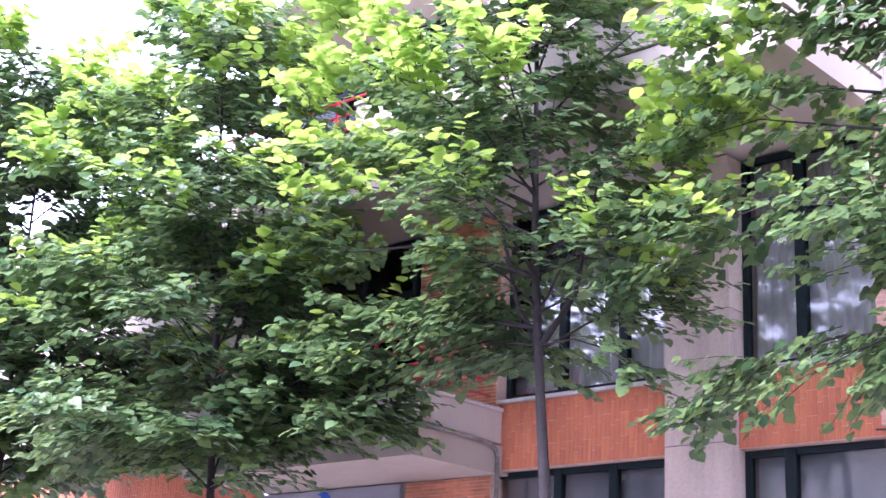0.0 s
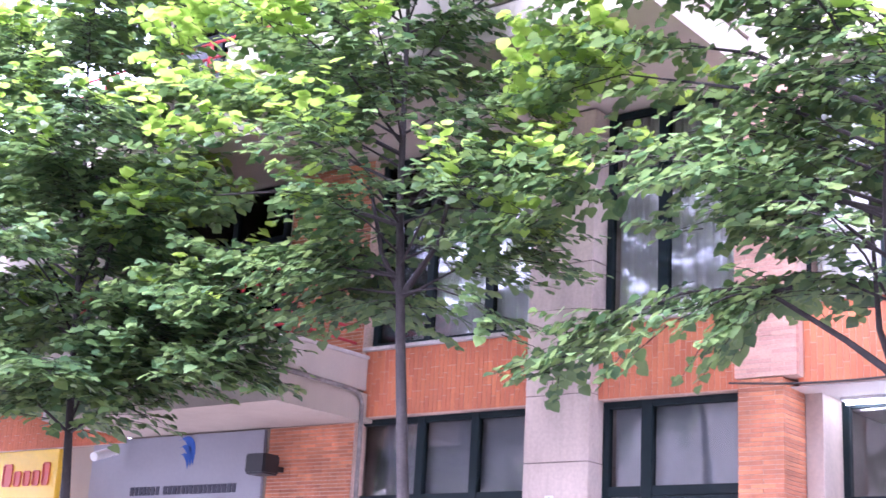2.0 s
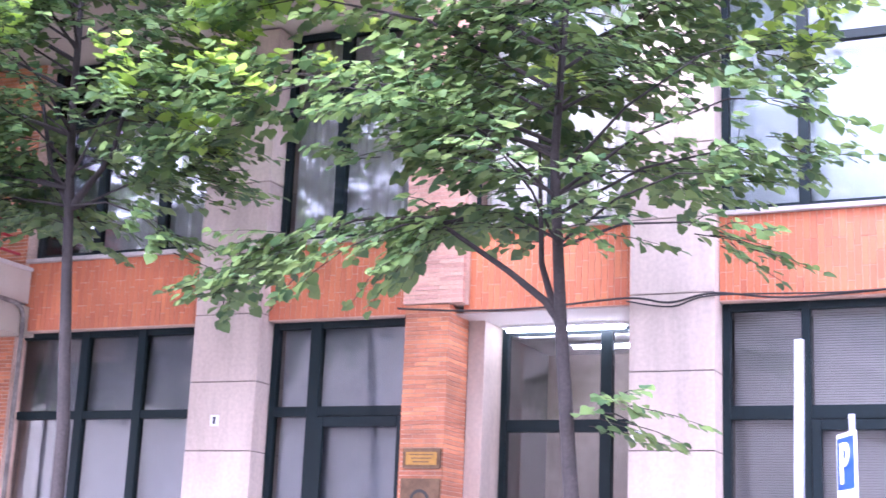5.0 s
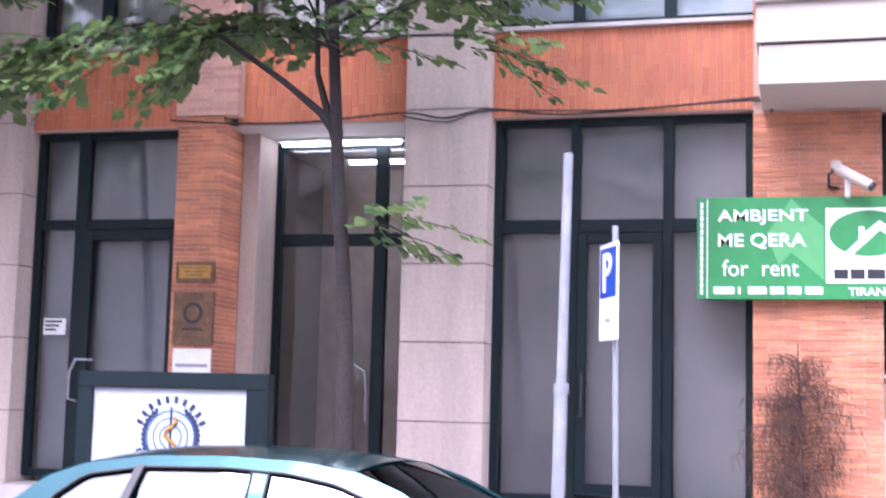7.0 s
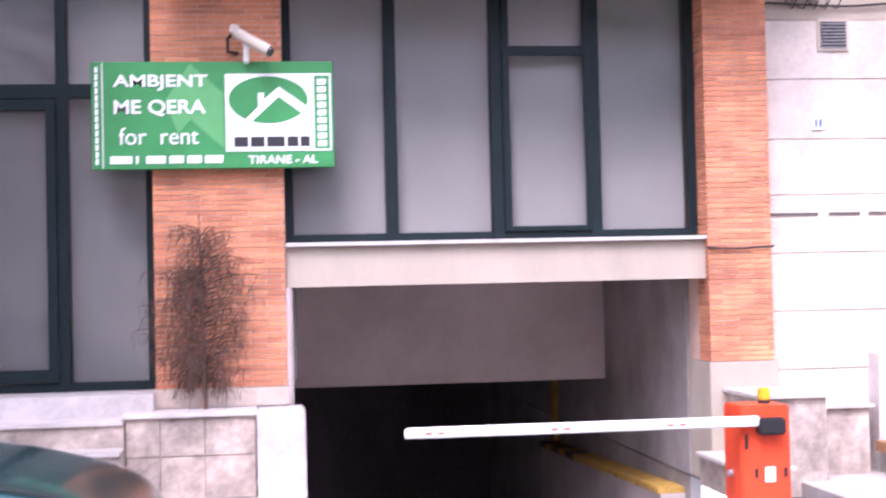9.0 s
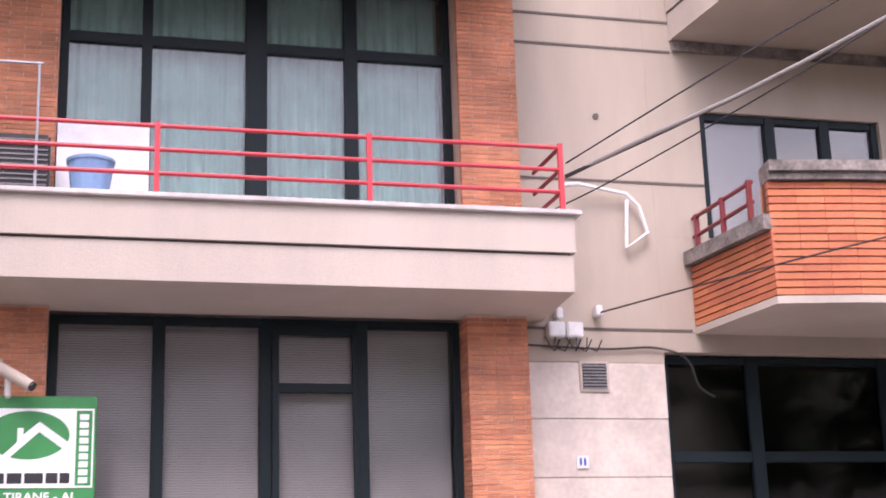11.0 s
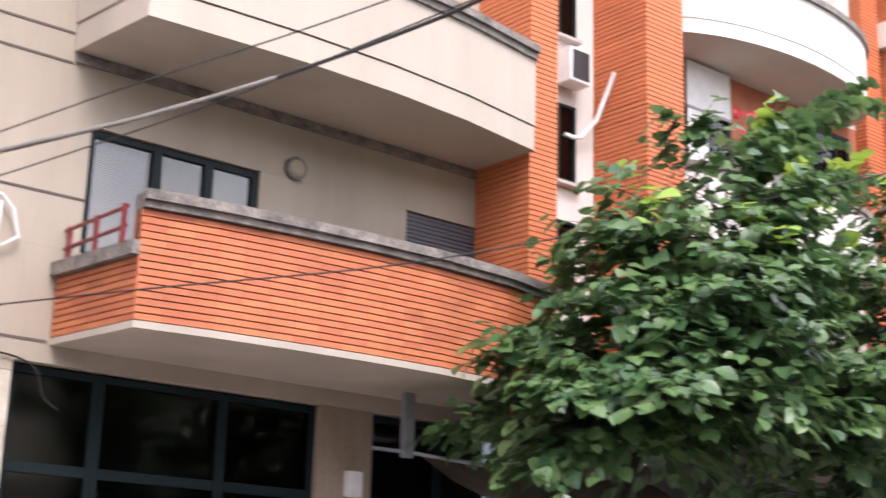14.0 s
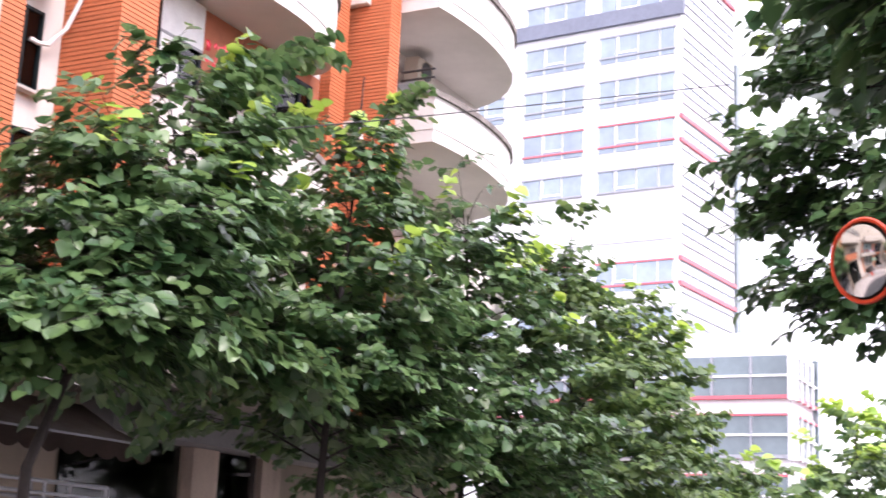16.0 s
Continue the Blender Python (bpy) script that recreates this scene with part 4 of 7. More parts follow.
part("cloth", box(19.64, 20.61, 0.085, 0.095, 8.88, 9.56), M_WHITE, awn)
part("bottom_rail", box(19.64, 20.61, 0.08, 0.10, 8.84, 8.879), M_GREY, awn)
part("side_screen", box(19.66, 20.09, 0.09, 0.096, 7.2, 8.839), M_WHITE, awn)
window("window_20", 19.62, 20.63, 7.0, 9.56, 0.14, ((20.1, 0.06),), ((8.85, 0.06),), "white-blue glazed balcony door under the curved slab")
window("window_21", 22.1, 23.6, 7.0, 9.35, 0.14, ((23.2, 0.06),), (), "dark balcony window behind the curved parapet", pane=M_GLASS_DARK)
structure("roof_edge", box(24.9, 30.3, -1.9, 0.3, 14.0, 14.3), M_CORNICE, "dark tiled roof edge", "roof")
awning = thing("arcade_shop", (20, -0.2, 2.2), "shaded shopfront with a grey fascia", "shopfront")
part("fascia", box(18.95, 24.5, -0.35, 0.19, 3.2, 3.75), M_GREY, awning)
part("glazing", box(18.62, 21.0, 0.15, 0.19, 0.2, 3.19), M_GLASS_DARK, awning)
part("pier", box(21.1, 21.7, 0.0, 0.19, 0, 3.19), M_TRAV, awning)
part("pier", box(22.8, 23.3, 0.0, 0.19, 0, 3.19), M_TRAV, awning)
part("glazing", box(21.71, 22.79, 0.15, 0.19, 0.2, 3.19), M_GLASS_DARK, awning)

pipe = thing("downpipe", (22.52, -0.06, 0), "dark brown rainwater downpipe on the pier", "pipe")
part("pipe", tube(bmesh.new(), [(22.45, -0.06, 0.0), (22.45, -0.06, 3.5)], 0.05, 10), M_BARK, pipe)
for z in (1.0, 2.9):
    part("bracket", box(22.37, 22.53, -0.07, 0.16, z, z + 0.04), M_STEEL, pipe)
M_CANVAS = material("brown_canvas", (0.10, 0.07, 0.06), 0.9, 0.12, 60, 3, 0.2, 0.2)
cloth = thing("shop_awning", (17.0, -0.4, 2.7), "faded brown canvas awning with a scalloped edge", "awning")
bm = bmesh.new()
rows_ = []
for i in range(40):
    x = 15.05 + 3.85 * i / 39
    sag = 0.03 * math.sin(i * 0.8)
    rows_.append([bm.verts.new((x, 0.14, 3.5)), bm.verts.new((x, -0.45, 3.2 - 0.02 + sag * 0.5)), bm.verts.new((x, -1.0, 2.97))])
for p, q in zip(rows_, rows_[1:]):
    for k in range(2):
        bm.faces.new((p[k], q[k], q[k + 1], p[k + 1]))
bmesh.ops.solidify(bm, geom=bm.faces[:], thickness=0.006)
part("cover", bm, material("pale_canvas", (0.30, 0.26, 0.23), 0.9, 0.1, 60, 2, 0.2, 0.2), cloth, "pale beige canvas cover", smooth=True)
bm = bmesh.new()
cols = []
for i in range(121):
    x = 15.05 + 3.85 * i / 120
    cols.append((bm.verts.new((x, -1.012, 2.965)), bm.verts.new((x, -1.015 + 0.012 * math.sin(i * 0.5), 2.80 - 0.06 * abs(math.sin(i * math.pi / 10))))))
for p, q in zip(cols, cols[1:]):
    bm.faces.new((p[0], q[0], q[1], p[1]))
bmesh.ops.solidify(bm, geom=bm.faces[:], thickness=0.005)
part("valance", bm, M_CANVAS, cloth, "dark brown scalloped valance")
part("front_bar", tube(bmesh.new(), [(15.05, -1.0, 2.975), (18.9, -1.0, 2.975)], 0.018), M_STEEL, cloth)
for x in (15.1, 18.85):
    part("arm", tube(bmesh.new(), [(x, 0.14, 2.75), (x, -0.98, 2.96)], 0.015), M_BLACK, cloth)
terrace = structure("terrace", box(14.6, 18.0, -1.7, -0.2, 0, 1.35), M_CONCRETE, "raised concrete terrace before the shaded shop", "terrace")
grail = thing("railing", (16.4, -1.6, 1.35), "pale metal railing of the raised terrace", "railing")
for x in (14.7, 15.6, 16.5, 17.45):
    part("post", tube(bmesh.new(), [(x, -1.6, 1.35), (x, -1.6, 2.37)], 0.022), M_STEEL, grail)
for z in (1.7, 2.0, 2.26, 2.38):
    part("rail", tube(bmesh.new(), [(14.65, -1.6, z), (17.5, -1.6, z - 0.02)], 0.02), M_STEEL, grail)

# flowers on the curved balcony and a sign arm over the shop
M_FLOWER = material("red_petals", (0.60, 0.03, 0.05), 0.6, 0.1, 40, 6, 0.2, 0.1)
fl = thing("flower_box", (20.2, -0.9, 7.75), "planter of red flowers on the curved balcony", "flowers")
part("box", box(19.65, 21.0, -0.98, -0.80, 7.752, 7.93, 0.01), M_CORNICE, fl)
rf = random.Random(9)
bm = bmesh.new()
for i in range(120):
    c = Vector((rf.uniform(19.5, 20.8), rf.uniform(-1.0, -0.75), 7.95 + rf.random() ** 1.3 * 0.6))
    r0 = rf.uniform(0.03, 0.06)
    vs = [bm.verts.new(c + Vector((r0 * math.cos(k * 1.257 + i), rf.uniform(-0.02, 0.02), r0 * math.sin(k * 1.257 + i)))) for k in range(5)]
    bm.faces.new(vs)
tagged(part("blossom", bm, M_FLOWER, fl, "red blossoms"), kind="stuff")
arm = thing("sign_bracket", (14.35, -0.5, 3.3), "grey hanging sign bracket under the balcony", "bracket")
part("post", box(14.28, 14.42, -0.54, -0.46, 3.36, 4.04, 0.008), M_STEEL, arm)
part("arm", tube(bmesh.new(), [(13.9, -0.5, 3.42), (14.4, -0.5, 3.42), (15.1, -0.9, 3.32)], 0.02), M_STEEL, arm)

# ---- distant white office tower ----
TW = Matrix.Translation((92.8, 16.0, 0)) @ Matrix.Rotation(radians(-5), 4, "Z")
tower = thing("office_tower", (92.8, 16.0, 0), "tall white office tower with rows of blue windows", "building")
M_TOWER = material("white_cladding", (0.80, 0.80, 0.80), 0.5, 0.02, 4, 0.2, 0.04, 0.0)
M_SKYGLASS = material("blue_office_glass", (0.14, 0.19, 0.21), 0.08, 0.05, 2, 0.3, 0.2, 0.0, spec=0.8)
M_TOWERGLASS = material("pale_blue_office_glass", (0.30, 0.38, 0.46), 0.12, 0.05, 2, 0.3, 0.2, 0.0, spec=0.8)
M_PINK = material("red_trim", (0.66, 0.14, 0.17), 0.5, 0.05, 10, 1, 0.05, 0.0)
M_TRIMGREY = material("grey_trim", (0.35, 0.36, 0.40), 0.5, 0.05, 10, 1, 0.05, 0.0)


def tower_part(name, bm, mat, parent):
    bm.transform(TW)
    return part(name, bm, mat, parent)


tower_part("wall", box(0, 10.2, 0, 46, -0.1, 58), M_TOWER, tower)
for row in range(12):
    zc = 18.6 + row * 3.3
    tall = 0.95 if row != 3 else 0.55
    red = row in (1, 4, 8)
    trim = M_PINK if red else M_TRIMGREY
    for bay in range(6):
        y0 = 0.45 + bay * 6.5 + (0.0 if bay == 0 else 0.4)
        panes = ((0, 1.0), (1.15, 2.65), (2.8, 4.3), (4.45, 5.6)) if bay == 0 else ((0, 1.5), (1.65, 3.15), (3.3, 4.7))
        end = panes[-1][1]
        if row == 2:
            tower_part("joint_line", box(-0.05, 0.1, y0, y0 + end, zc - 0.9, zc - 0.82), M_TRIMGREY, tower)
            continue
        for k, (a, b) in enumerate(panes):
            tower_part("window", box(-0.06, 0.2, y0 + a, y0 + b, zc - tall, zc + 0.95), M_TOWERGLASS, tower)
            if (k + bay) % 3 == 2:
                tower_part("sash", box(-0.10, -0.055, y0 + a, y0 + b, zc - 0.35, zc - 0.2), M_TOWER, tower)
                tower_part("sash", box(-0.10, -0.055, y0 + b - 0.14, y0 + b, zc - 0.2, zc + 0.95), M_TOWER, tower)
        tower_part("sill_rail", box(-0.14, -0.02, y0 - 0.1, y0 + end + 0.1, zc - 0.62, zc - 0.50), M_PINK if red else M_TRIMGREY, tower)
        tower_part("head_trim", box(-0.12, 0.1, y0 - 0.1, y0 + end + 0.1, zc + 0.96, zc + 1.08), trim, tower)
    for k in range(4):
        z = zc - 1.2 + k * 0.7
        tower_part("louvre_line", box(0.3, 10.1, -0.08, 0.1, z, z + 0.09), M_TRIMGREY, tower)
    for k in range(7):
        x0 = 0.7 + k * 1.35
        tower_part("side_window", box(x0, x0 + 0.9, -0.05, 0.2, zc - 0.45, zc + 0.15), M_TOWERGLASS, tower)
    if red:
        for z in (zc - 0.75, zc + 0.95):
            tower_part("red_line", box(0.0, 10.2, -0.16, 0.1, z, z + 0.30), M_PINK, tower)
tower_part("dark_band", box(-0.3, 0.1, -0.3, 46, 40.2, 41.3), material("slate_band", (0.20, 0.22, 0.28), 0.5, 0.05, 4, 0.5, 0.1, 0.0), tower)
tower_part("soffit", box(-3.0, 0.1, 0.0, 20, 16.2, 17.2), bpy.data.materials["slate_band"], tower)
tower_part("corner_fin", box(10.2, 11.1, -0.2, 5, 16.5, 40), M_SKYGLASS, tower)
bm = bmesh.new()
v = [bm.verts.new(p) for p in ((10.3, -0.2, 27.5), (10.3, 4.0, 27.5), (16.5, 2.0, 29.0), (10.3, -0.2, 30.3), (10.3, 4.0, 30.3), (16.5, 2.0, 29.25))]
for f in ((0, 1, 2), (3, 5, 4), (0, 2, 5, 3), (1, 4, 5, 2), (0, 3, 4, 1)):
    bm.faces.new([v[i] for i in f])
tower_part("canopy_wing", bm, M_TRIMGREY, tower)
low = thing("glass_annex", (80, 12, 0), "low white annex with long glass bands and red trim", "building")
part("wall", box(78, 83, 5.2, 24, 0, 15.0), M_TOWER, low)
for z0, z1 in ((11.65, 13.72), (8.55, 10.55), (5.4, 7.4)):
    part("glass_band", box(77.85, 82.9, 5.05, 22.0, z0, z1), M_SKYGLASS, low)
    part("trim", box(77.75, 83.0, 4.95, 22.1, z0 - 0.20, z0 - 0.02), M_PINK if z0 > 11 else M_TRIMGREY, low)
    part("mid_bar", box(77.75, 83.0, 4.95, 22.1, z0 + 0.95, z0 + 1.07), M_TOWER, low)
    if z0 < 11:
        part("head_trim", box(77.75, 83.0, 4.95, 22.1, z1 + 0.01, z1 + 0.12), M_PINK, low)
    for i in range(9):
        part("mullion", box(77.75, 77.9, 5.1 + i * 2.1, 5.2 + i * 2.1, z0, z1), M_TRIMGREY, low)
    part("corner_strip", box(77.7, 78.4, 4.9, 5.3, z0 - 0.3, z1 + 0.2), M_TOWER, low)
    for i in range(3):
        part("side_mullion", box(79.4 + i * 1.3, 79.55 + i * 1.3, 4.92, 5.1, z0 - 0.3, z1 + 0.2), M_TOWER, low)
part("dark_fin", box(83.0, 84.2, 4.9, 9, 0, 14.2), M_SKYGLASS, low)

# ---- opposite side of the street, behind the viewer ----
# Unseen; its height and tone set what the panes reflect.
structure("opposite_wall", box(-40, 45, -26, -25.5, -0.1, 12.5), M_PLASTER_PALE, "unseen plain wall standing in for buildings across the street", "wall")

# ---- signs and fittings on the front building ----
def lettering(text, x0, x1, y, z, h, mat, parent, bold=False):
    """Flat raised letters facing -y, fitted between x0 and x1."""
    cu = bpy.data.curves.new("text", "FONT")
    cu.body = text
    cu.extrude = 0.004
    if bold:
        cu.offset = 0.018
    tmp = new("text", cu)
    me = bpy.data.meshes.new_from_object(tmp)
    bpy.data.objects.remove(tmp)
    co = np.empty(len(me.vertices) * 3)
    me.vertices.foreach_get("co", co)
    co = co.reshape(-1, 3)
    lo, hi = co.min(0), co.max(0)
    sx, sz = (x1 - x0) / (hi[0] - lo[0]), h / (hi[1] - lo[1])
    out = np.stack([x0 + (co[:, 0] - lo[0]) * sx, y - co[:, 2], z + (co[:, 1] - lo[1]) * sz], 1)
    me.vertices.foreach_set("co", out.reshape(-1))
    me.update()
    whole = bmesh.new()
    whole.from_mesh(me)
    bpy.data.meshes.remove(me)
    left, groups = set(whole.verts), []
    while left:
        stack, seen = [left.pop()], set()
        while stack:
            v = stack.pop()
            seen.add(v)
            for ed in v.link_edges:
                o = ed.other_vert(v)
                if o in left:
                    left.discard(o)
                    stack.append(o)
        groups.append((min(v.co.x for v in seen), max(v.co.x for v in seen), seen))
    groups.sort(key=lambda g: g[0])
    letters = []
    for g in groups:
        if letters and g[0] < letters[-1][1] - 0.003:
            letters[-1] = (letters[-1][0], max(letters[-1][1], g[1]), letters[-1][2] | g[2])
        else:
            letters.append(g)
    made = None
    for _, _, verts in letters:
        one = bmesh.new()
        new_of = {v: one.verts.new(v.co) for v in verts}
        for f in whole.faces:
            if f.verts[0] in verts:
                one.faces.new([new_of[v] for v in f.verts])
        made = part("letter", one, mat, parent)
    whole.free()
    return made


M_GREEN = material("sign_green", (0.03, 0.24, 0.07), 0.4, 0.04, 10, 2.0, 0.12, 0.0)
M_GREEN_LIGHT = material("sign_light_green", (0.09, 0.34, 0.12), 0.4, 0.04, 10, 2.0, 0.06, 0.0)
M_SIGNWHITE = material("sign_white", (0.80, 0.80, 0.80), 0.45, 0.02, 20, 3, 0.04, 0.0)
M_SIGNBLACK = material("sign_black", (0.02, 0.02, 0.025), 0.45, 0.02, 20, 3, 0.04, 0.0)
sg = thing("rental_sign", (4.3, -0.1, 2.56), "green and white property rental sign on the brick pillar", "sign")
sg_panel = part("panel", box(3.35, 5.255, -0.13, -0.075, 2.56, 3.415, 0.006), M_GREEN, sg)
part("bracket", box(3.95, 4.05, -0.076, 0.0, 2.7, 3.3), M_STEEL, sg)
part("bracket", box(4.65, 4.75, -0.076, 0.0, 2.7, 3.3), M_STEEL, sg)
SY = -0.1335
bm = bmesh.new()
bm.faces.new([bm.verts.new((x, -0.1322, z)) for x, z in ((4.12, 3.40), (4.38, 3.16), (4.38, 2.72), (4.12, 2.95), (4.02, 2.84), (3.92, 3.1))])
part("roof_motif", bm, M_GREEN_LIGHT, sg_panel)
lettering("AMBJENT", 3.52, 4.257, SY, 3.185, 0.125, M_SIGNWHITE, sg_panel, True)
lettering("ME QERA", 3.525, 4.24, SY, 2.98, 0.13, M_SIGNWHITE, sg_panel, True)
lettering("for  rent", 3.56, 4.18, SY, 2.755, 0.135, M_SIGNWHITE, sg_panel)
lettering("TIRANE - AL", 4.57, 5.12, SY, 2.595, 0.065, M_SIGNWHITE, sg_panel, True)
for a, b in ((3.49, 3.66), (3.69, 3.71), (3.77, 3.92), (3.95, 4.06), (4.09, 4.20), (4.23, 4.37)):
    part("number_bar", box(a, b, -0.136, -0.1305, 2.605, 2.665), M_SIGNWHITE, sg_panel)
for k in range(14):
    part("address_bar", box(3.378, 3.402, -0.136, -0.1305, 2.60 + k * 0.056, 2.645 + k * 0.056), M_SIGNWHITE, sg_panel)
part("edge_line", box(3.432, 3.440, -0.136, -0.1305, 2.57, 3.405), M_SIGNWHITE, sg_panel)
logo = part("logo_panel", box(4.395, 5.09, -0.1375, -0.1305, 2.695, 3.315), M_SIGNWHITE, sg_panel, "white logo panel")
part("logo_strip", box(5.09, 5.235, -0.1365, -0.1305, 2.695, 3.315), M_SIGNWHITE, sg_panel)
part("logo_strip_inset", box(5.10, 5.222, -0.139, -0.1366, 2.71, 3.30), M_GREEN, sg)
for k in range(9):
    part("letter_bar", box(5.125, 5.195, -0.1415, -0.139, 2.73 + k * 0.062, 2.775 + k * 0.062), M_SIGNWHITE, sg)
bm = bmesh.new()
bm.faces.new([bm.verts.new((4.735 + 0.315 * math.cos(2 * math.pi * i / 40), -0.1395, 3.105 + 0.19 * math.sin(2 * math.pi * i / 40))) for i in range(40)])
part("oval", bm, M_GREEN, sg)
bm = bmesh.new()
bm.faces.new([bm.verts.new((x, -0.1415, z)) for x, z in ((4.50, 2.90), (4.57, 2.90), (4.82, 3.13), (5.04, 2.97), (5.04, 3.05), (4.82, 3.21), (4.70, 3.11), (4.70, 3.16), (4.655, 3.16), (4.655, 3.05))])
part("house_mark", bm, M_SIGNWHITE, sg)
for a, b in ((4.46, 4.57), (4.59, 4.70), (4.72, 4.86), (4.88, 4.97), (4.985, 5.06)):
    part("letter_bar", box(a, b, -0.1405, -0.1375, 2.73, 2.81), M_SIGNBLACK, sg)

cctv = thing("security_camera", (4.6, -0.2, 3.4), "white bullet security camera above the rental sign", "camera")
part("body", tube(bmesh.new(), [(4.49, -0.22, 3.63), (4.75, -0.34, 3.46)], 0.047, 14), M_PLASTER_PALE, cctv)
part("hood", box(4.44, 4.52, -0.27, -0.16, 3.62, 3.69, 0.01), M_PLASTER_PALE, cctv)
part("lens", tube(bmesh.new(), [(4.748, -0.338, 3.462), (4.765, -0.346, 3.45)], 0.038, 14), M_BLACK, cctv)
part("bracket", tube(bmesh.new(), [(4.57, 0.0, 3.40), (4.57, -0.2, 3.42), (4.57, -0.25, 3.6)], 0.025), M_WHITE, cctv)
part("cable", tube(bmesh.new(), [(4.5, 0.0, 3.5), (4.42, -0.08, 3.5), (4.42, -0.1, 3.6), (4.5, -0.2, 3.66)], 0.012), M_CABLE, cctv)

M_BRONZE = material("bronze", (0.17, 0.10, 0.055), 0.45, 0.15, 20, 5, 0.2, 0.1, metal=0.5)
M_BRASS = material("brass", (0.45, 0.24, 0.05), 0.4, 0.1, 20, 5, 0.15, 0.05, metal=0.4)
plq = thing("brass_plaque", (-1.27, -0.03, 2.72), "small brass plaque in a dark wooden frame", "plaque")
part("frame", box(-1.47, -1.08, -0.035, -0.004, 2.71, 2.90, 0.006), M_BRONZE, plq)
plq_plate = part("plate", box(-1.435, -1.115, -0.042, -0.034, 2.745, 2.865), M_BRASS, plq)
for k in range(3):
    part("text_bar", box(-1.40 + 0.02 * k, -1.15 - 0.02 * k, -0.045, -0.0418, 2.835 - 0.034 * k, 2.847 - 0.034 * k), M_BRONZE, plq_plate)
plq2 = thing("bronze_plaque", (-1.28, -0.03, 2.12), "large bronze plaque with a round emblem", "plaque")
plq2_plate = part("plate", box(-1.485, -1.075, -0.03, -0.004, 2.12, 2.62, 0.006), M_BRONZE, plq2)
bm = bmesh.new()
bmesh.ops.create_circle(bm, segments=28, radius=0.10, cap_ends=True)
bm.transform(Matrix.Translation((-1.28, -0.034, 2.42)) @ Matrix.Rotation(radians(90), 4, "X"))
part("emblem", bm, M_BLACK, plq2_plate)
bm = bmesh.new()
bmesh.ops.create_circle(bm, segments=28, radius=0.07, cap_ends=True)
bm.transform(Matrix.Translation((-1.28, -0.037, 2.42)) @ Matrix.Rotation(radians(90), 4, "X"))
part("emblem_inset", bm, M_BRONZE, plq2_plate)
part("text_bar", box(-1.38, -1.18, -0.0335, -0.029, 2.26, 2.28), M_BLACK, plq2_plate)
ntc = thing("paper_notice", (-1.28, -0.02, 1.87), "white paper notice in a clear holder", "notice")
ntc_sheet = part("sheet", box(-1.47, -1.09, -0.02, -0.004, 1.87, 2.09), M_WHITE, ntc)
part("text_bar", box(-1.44, -1.12, -0.024, -0.0195, 1.92, 1.95), M_GREY, ntc_sheet)
nt2 = thing("paper_notice", (-2.9, 0.28, 2.1), "white paper notice on the shop glass", "notice")
nt2_sheet = part("sheet", box(-3.02, -2.78, 0.285, 0.296, 2.22, 2.38), M_WHITE, nt2)
for k in range(3):
    part("text_bar", box(-3.0, -2.82 - 0.03 * k, 0.281, 0.2855, 2.34 - 0.04 * k, 2.36 - 0.04 * k), M_INK, nt2_sheet)
hnd = thing("pull_handle", (2.33, 0.22, 1.5), "black pull handle on the shopfront door", "handle")
part("bar", tube(bmesh.new(), [(2.28, 0.26, 1.55), (2.33, 0.19, 1.56), (2.33, 0.19, 1.93), (2.28, 0.26, 1.94)], 0.016), M_BLACK, hnd)
hn2 = thing("pull_handle", (-2.6, 0.22, 1.5), "bent chrome pull handle on the shop door", "handle")
part("bar", tube(bmesh.new(), [(-2.45, 0.26, 1.98), (-2.6, 0.19, 1.98), (-2.66, 0.19, 1.85), (-2.66, 0.19, 1.6), (-2.6, 0.26, 1.58)], 0.014), M_STEEL, hn2)
leaf_frame = thing("door_leaf_2", (2.65, 0.26, 0.87), "dark green frame of the closed shop door", "door", kind="structure")
for a, b, c, d in ((2.276, 2.36, 0.88, 3.17), (2.94, 3.018, 0.88, 3.17), (2.361, 2.939, 3.08, 3.17), (2.361, 2.939, 0.88, 0.98)):
    part("stile", box(a, b, 0.225, 0.258, c, d, 0.005), M_FRAME, leaf_frame)
leaf_frame = thing("door_leaf_3", (-2.0, 0.26, 0.92), "dark green frame of the closed shop door", "door", kind="structure")
for a, b, c, d in ((-2.588, -2.50, 0.93, 3.24), (-1.68, -1.606, 0.93, 3.24), (-2.499, -1.681, 3.14, 3.24), (-2.499, -1.681, 0.93, 1.03)):
    part("stile", box(a, b, 0.225, 0.258, c, d, 0.005), M_FRAME, leaf_frame)

# dried climber in front of the pillar
M_DRY = material("dry_twigs", (0.10, 0.055, 0.04), 0.95, 0.3, 50, 6, 0.3, 0.2)
bush = thing("dried_shrub", (4.2, -0.25, 0.66), "dead brown shrub with drooping dry twigs", "shrub")
rb = random.Random(5)
bm = bmesh.new()
tube(bm, [(4.2, -0.2, 0.62), (4.19, -0.2, 1.4), (4.17, -0.18, 2.2)], [0.022, 0.015, 0.005], 6)
part("stem", bm, M_DRY, bush)
bm = bmesh.new()
